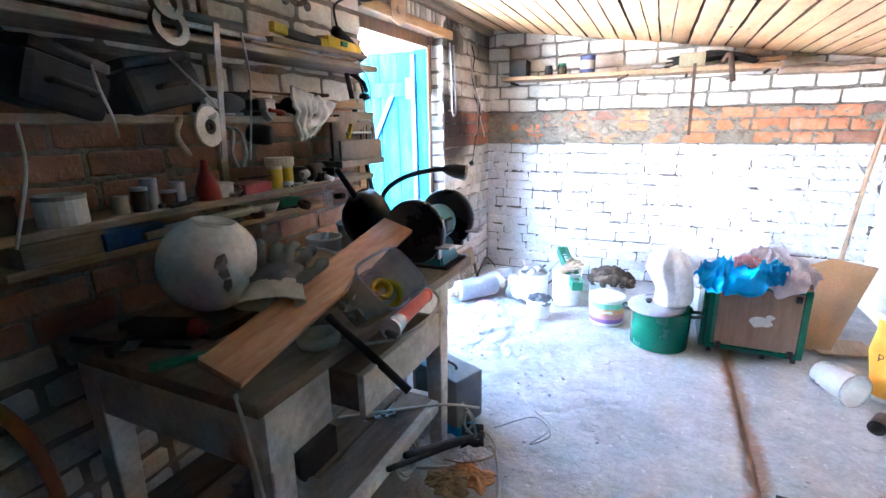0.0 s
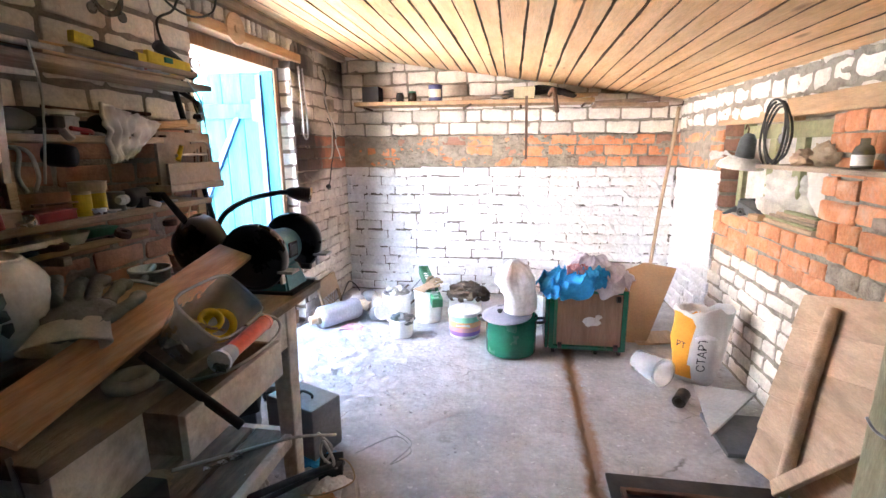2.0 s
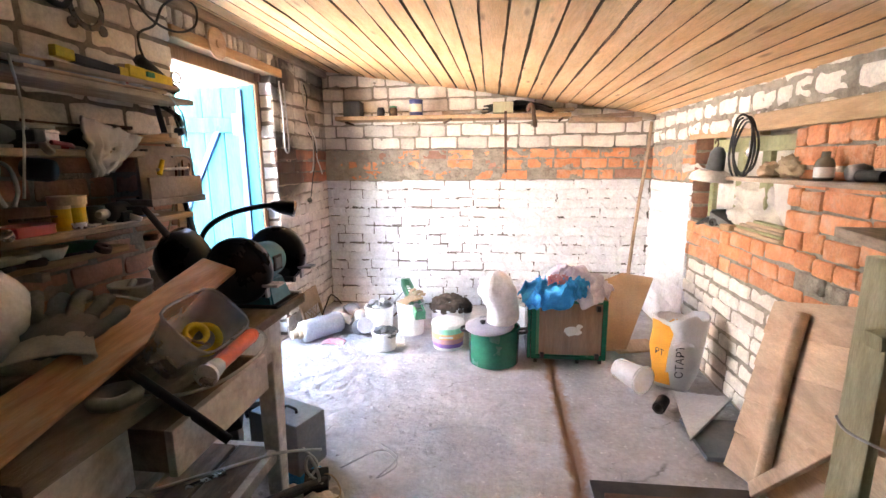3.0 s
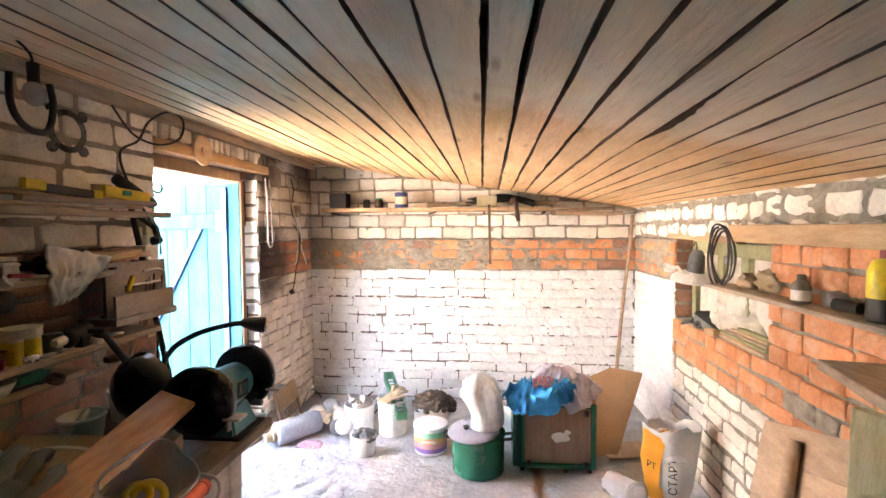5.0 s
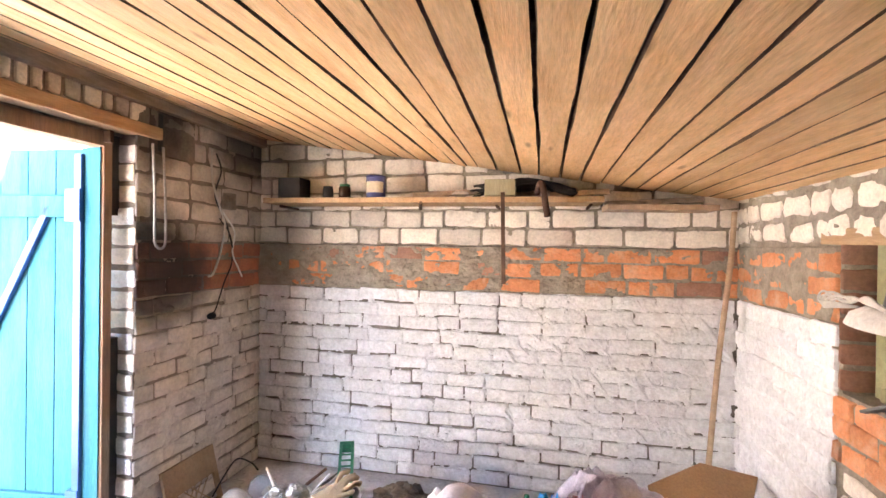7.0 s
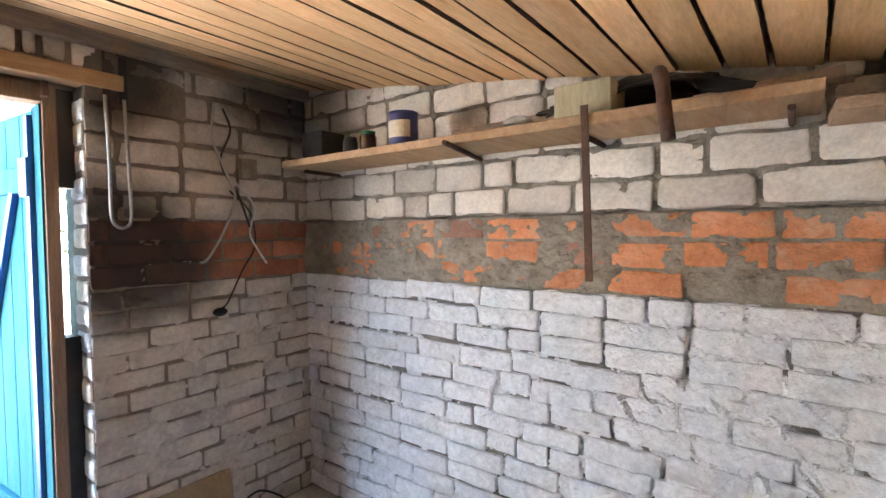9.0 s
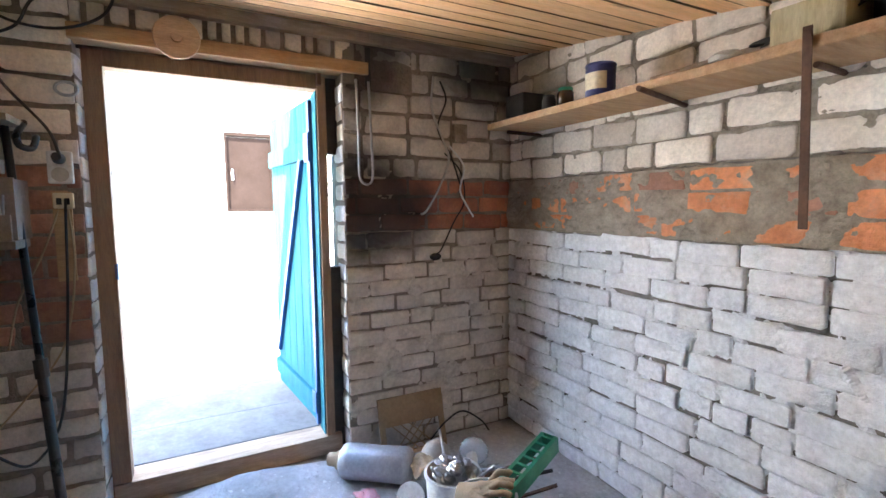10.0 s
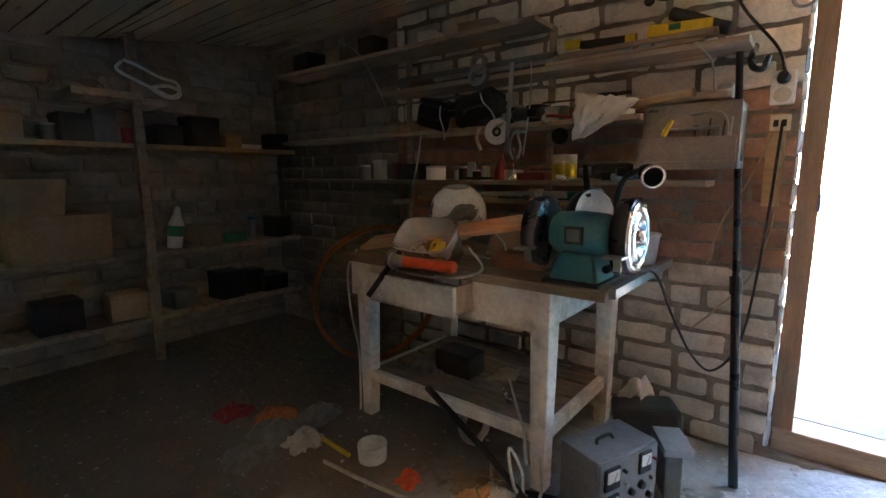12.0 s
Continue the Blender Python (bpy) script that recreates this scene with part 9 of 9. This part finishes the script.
# right wall
for i in range(8):
    course(wall_right, on_right, i * 0.0875, 0.0875, 1.0, N1 + 0.02, [M_SILICATE], rng, 0.018, 0.235, 0.018, rng.uniform(0, 0.2), 1.3, headers=0.36, loose=1.8)
for i in range(3):
    course(wall_right, on_right, 0.70 + i * 0.085, 0.085, 1.0, N1 + 0.02, [M_RED, M_RED, M_RED, M_CEMENT], rng, 0.012, 0.235, 0.019, rng.uniform(0, 0.2), 0.75, headers=0.36, loose=1.8)
for i in range(6):
    course(wall_right, on_right, 0.957 + i * 0.092, 0.092, 1.0, N0, [M_RED], rng, 0.012, 0.235, 0.019, rng.uniform(0, 0.2), 0.75, headers=0.36, loose=1.8)
for i in range(6):
    course(wall_right, lambda u, z: pose(XR + u, N1 + 0.004, z, 0, 0, 180), 0.957 + i * 0.092, 0.092, -0.002, 0.14, [M_RED_OLD, M_RED], rng, 0.015, 0.235, 0.012, 0.0, 1.2)
for i in range(3):
    course(wall_right, on_right, 1.20 + i * 0.0925, 0.0925, N1 + 0.02, YF, [M_RED], rng, 0.015, 0.235, 0.017, rng.uniform(0, 0.2), 1.1)
for i in range(3):
    course(wall_right, on_right, 1.505 + i * 0.108, 0.108, 1.0, YF, [M_SILICATE], rng, 0.026, 0.225, 0.019, rng.uniform(0, 0.2), 2.0, headers=0.55, loose=1.8)
for i in range(14):
    course(wall_right, on_right, i * 0.0857, 0.0857, N1 + 0.025, YF, [M_WHITEWASH], rng, 0.0095, 0.25, 0.019, rng.uniform(0, 0.2), 0.85, headers=0.2, loose=1.4)
structure(part("wall_right_wash", lumpy(N1 + 0.03, YF, 0.0, 1.2, on_right, 0.016, 7.0, 0.0115, 23.0, 0.010, 0.006), M_WHITEWASH, wall_right), "whitewashed plaster on the wall end")
structure(part("wall_right_mortar", lumpy(N1 + 0.03, YF, 1.195, 1.50, on_right, 0.014, 6.0, 0.014, 33.0, 0.014, 0.006), M_CEMENT, wall_right), "grey cement smeared over red brick")
# back wall, its shade put into the brick colour
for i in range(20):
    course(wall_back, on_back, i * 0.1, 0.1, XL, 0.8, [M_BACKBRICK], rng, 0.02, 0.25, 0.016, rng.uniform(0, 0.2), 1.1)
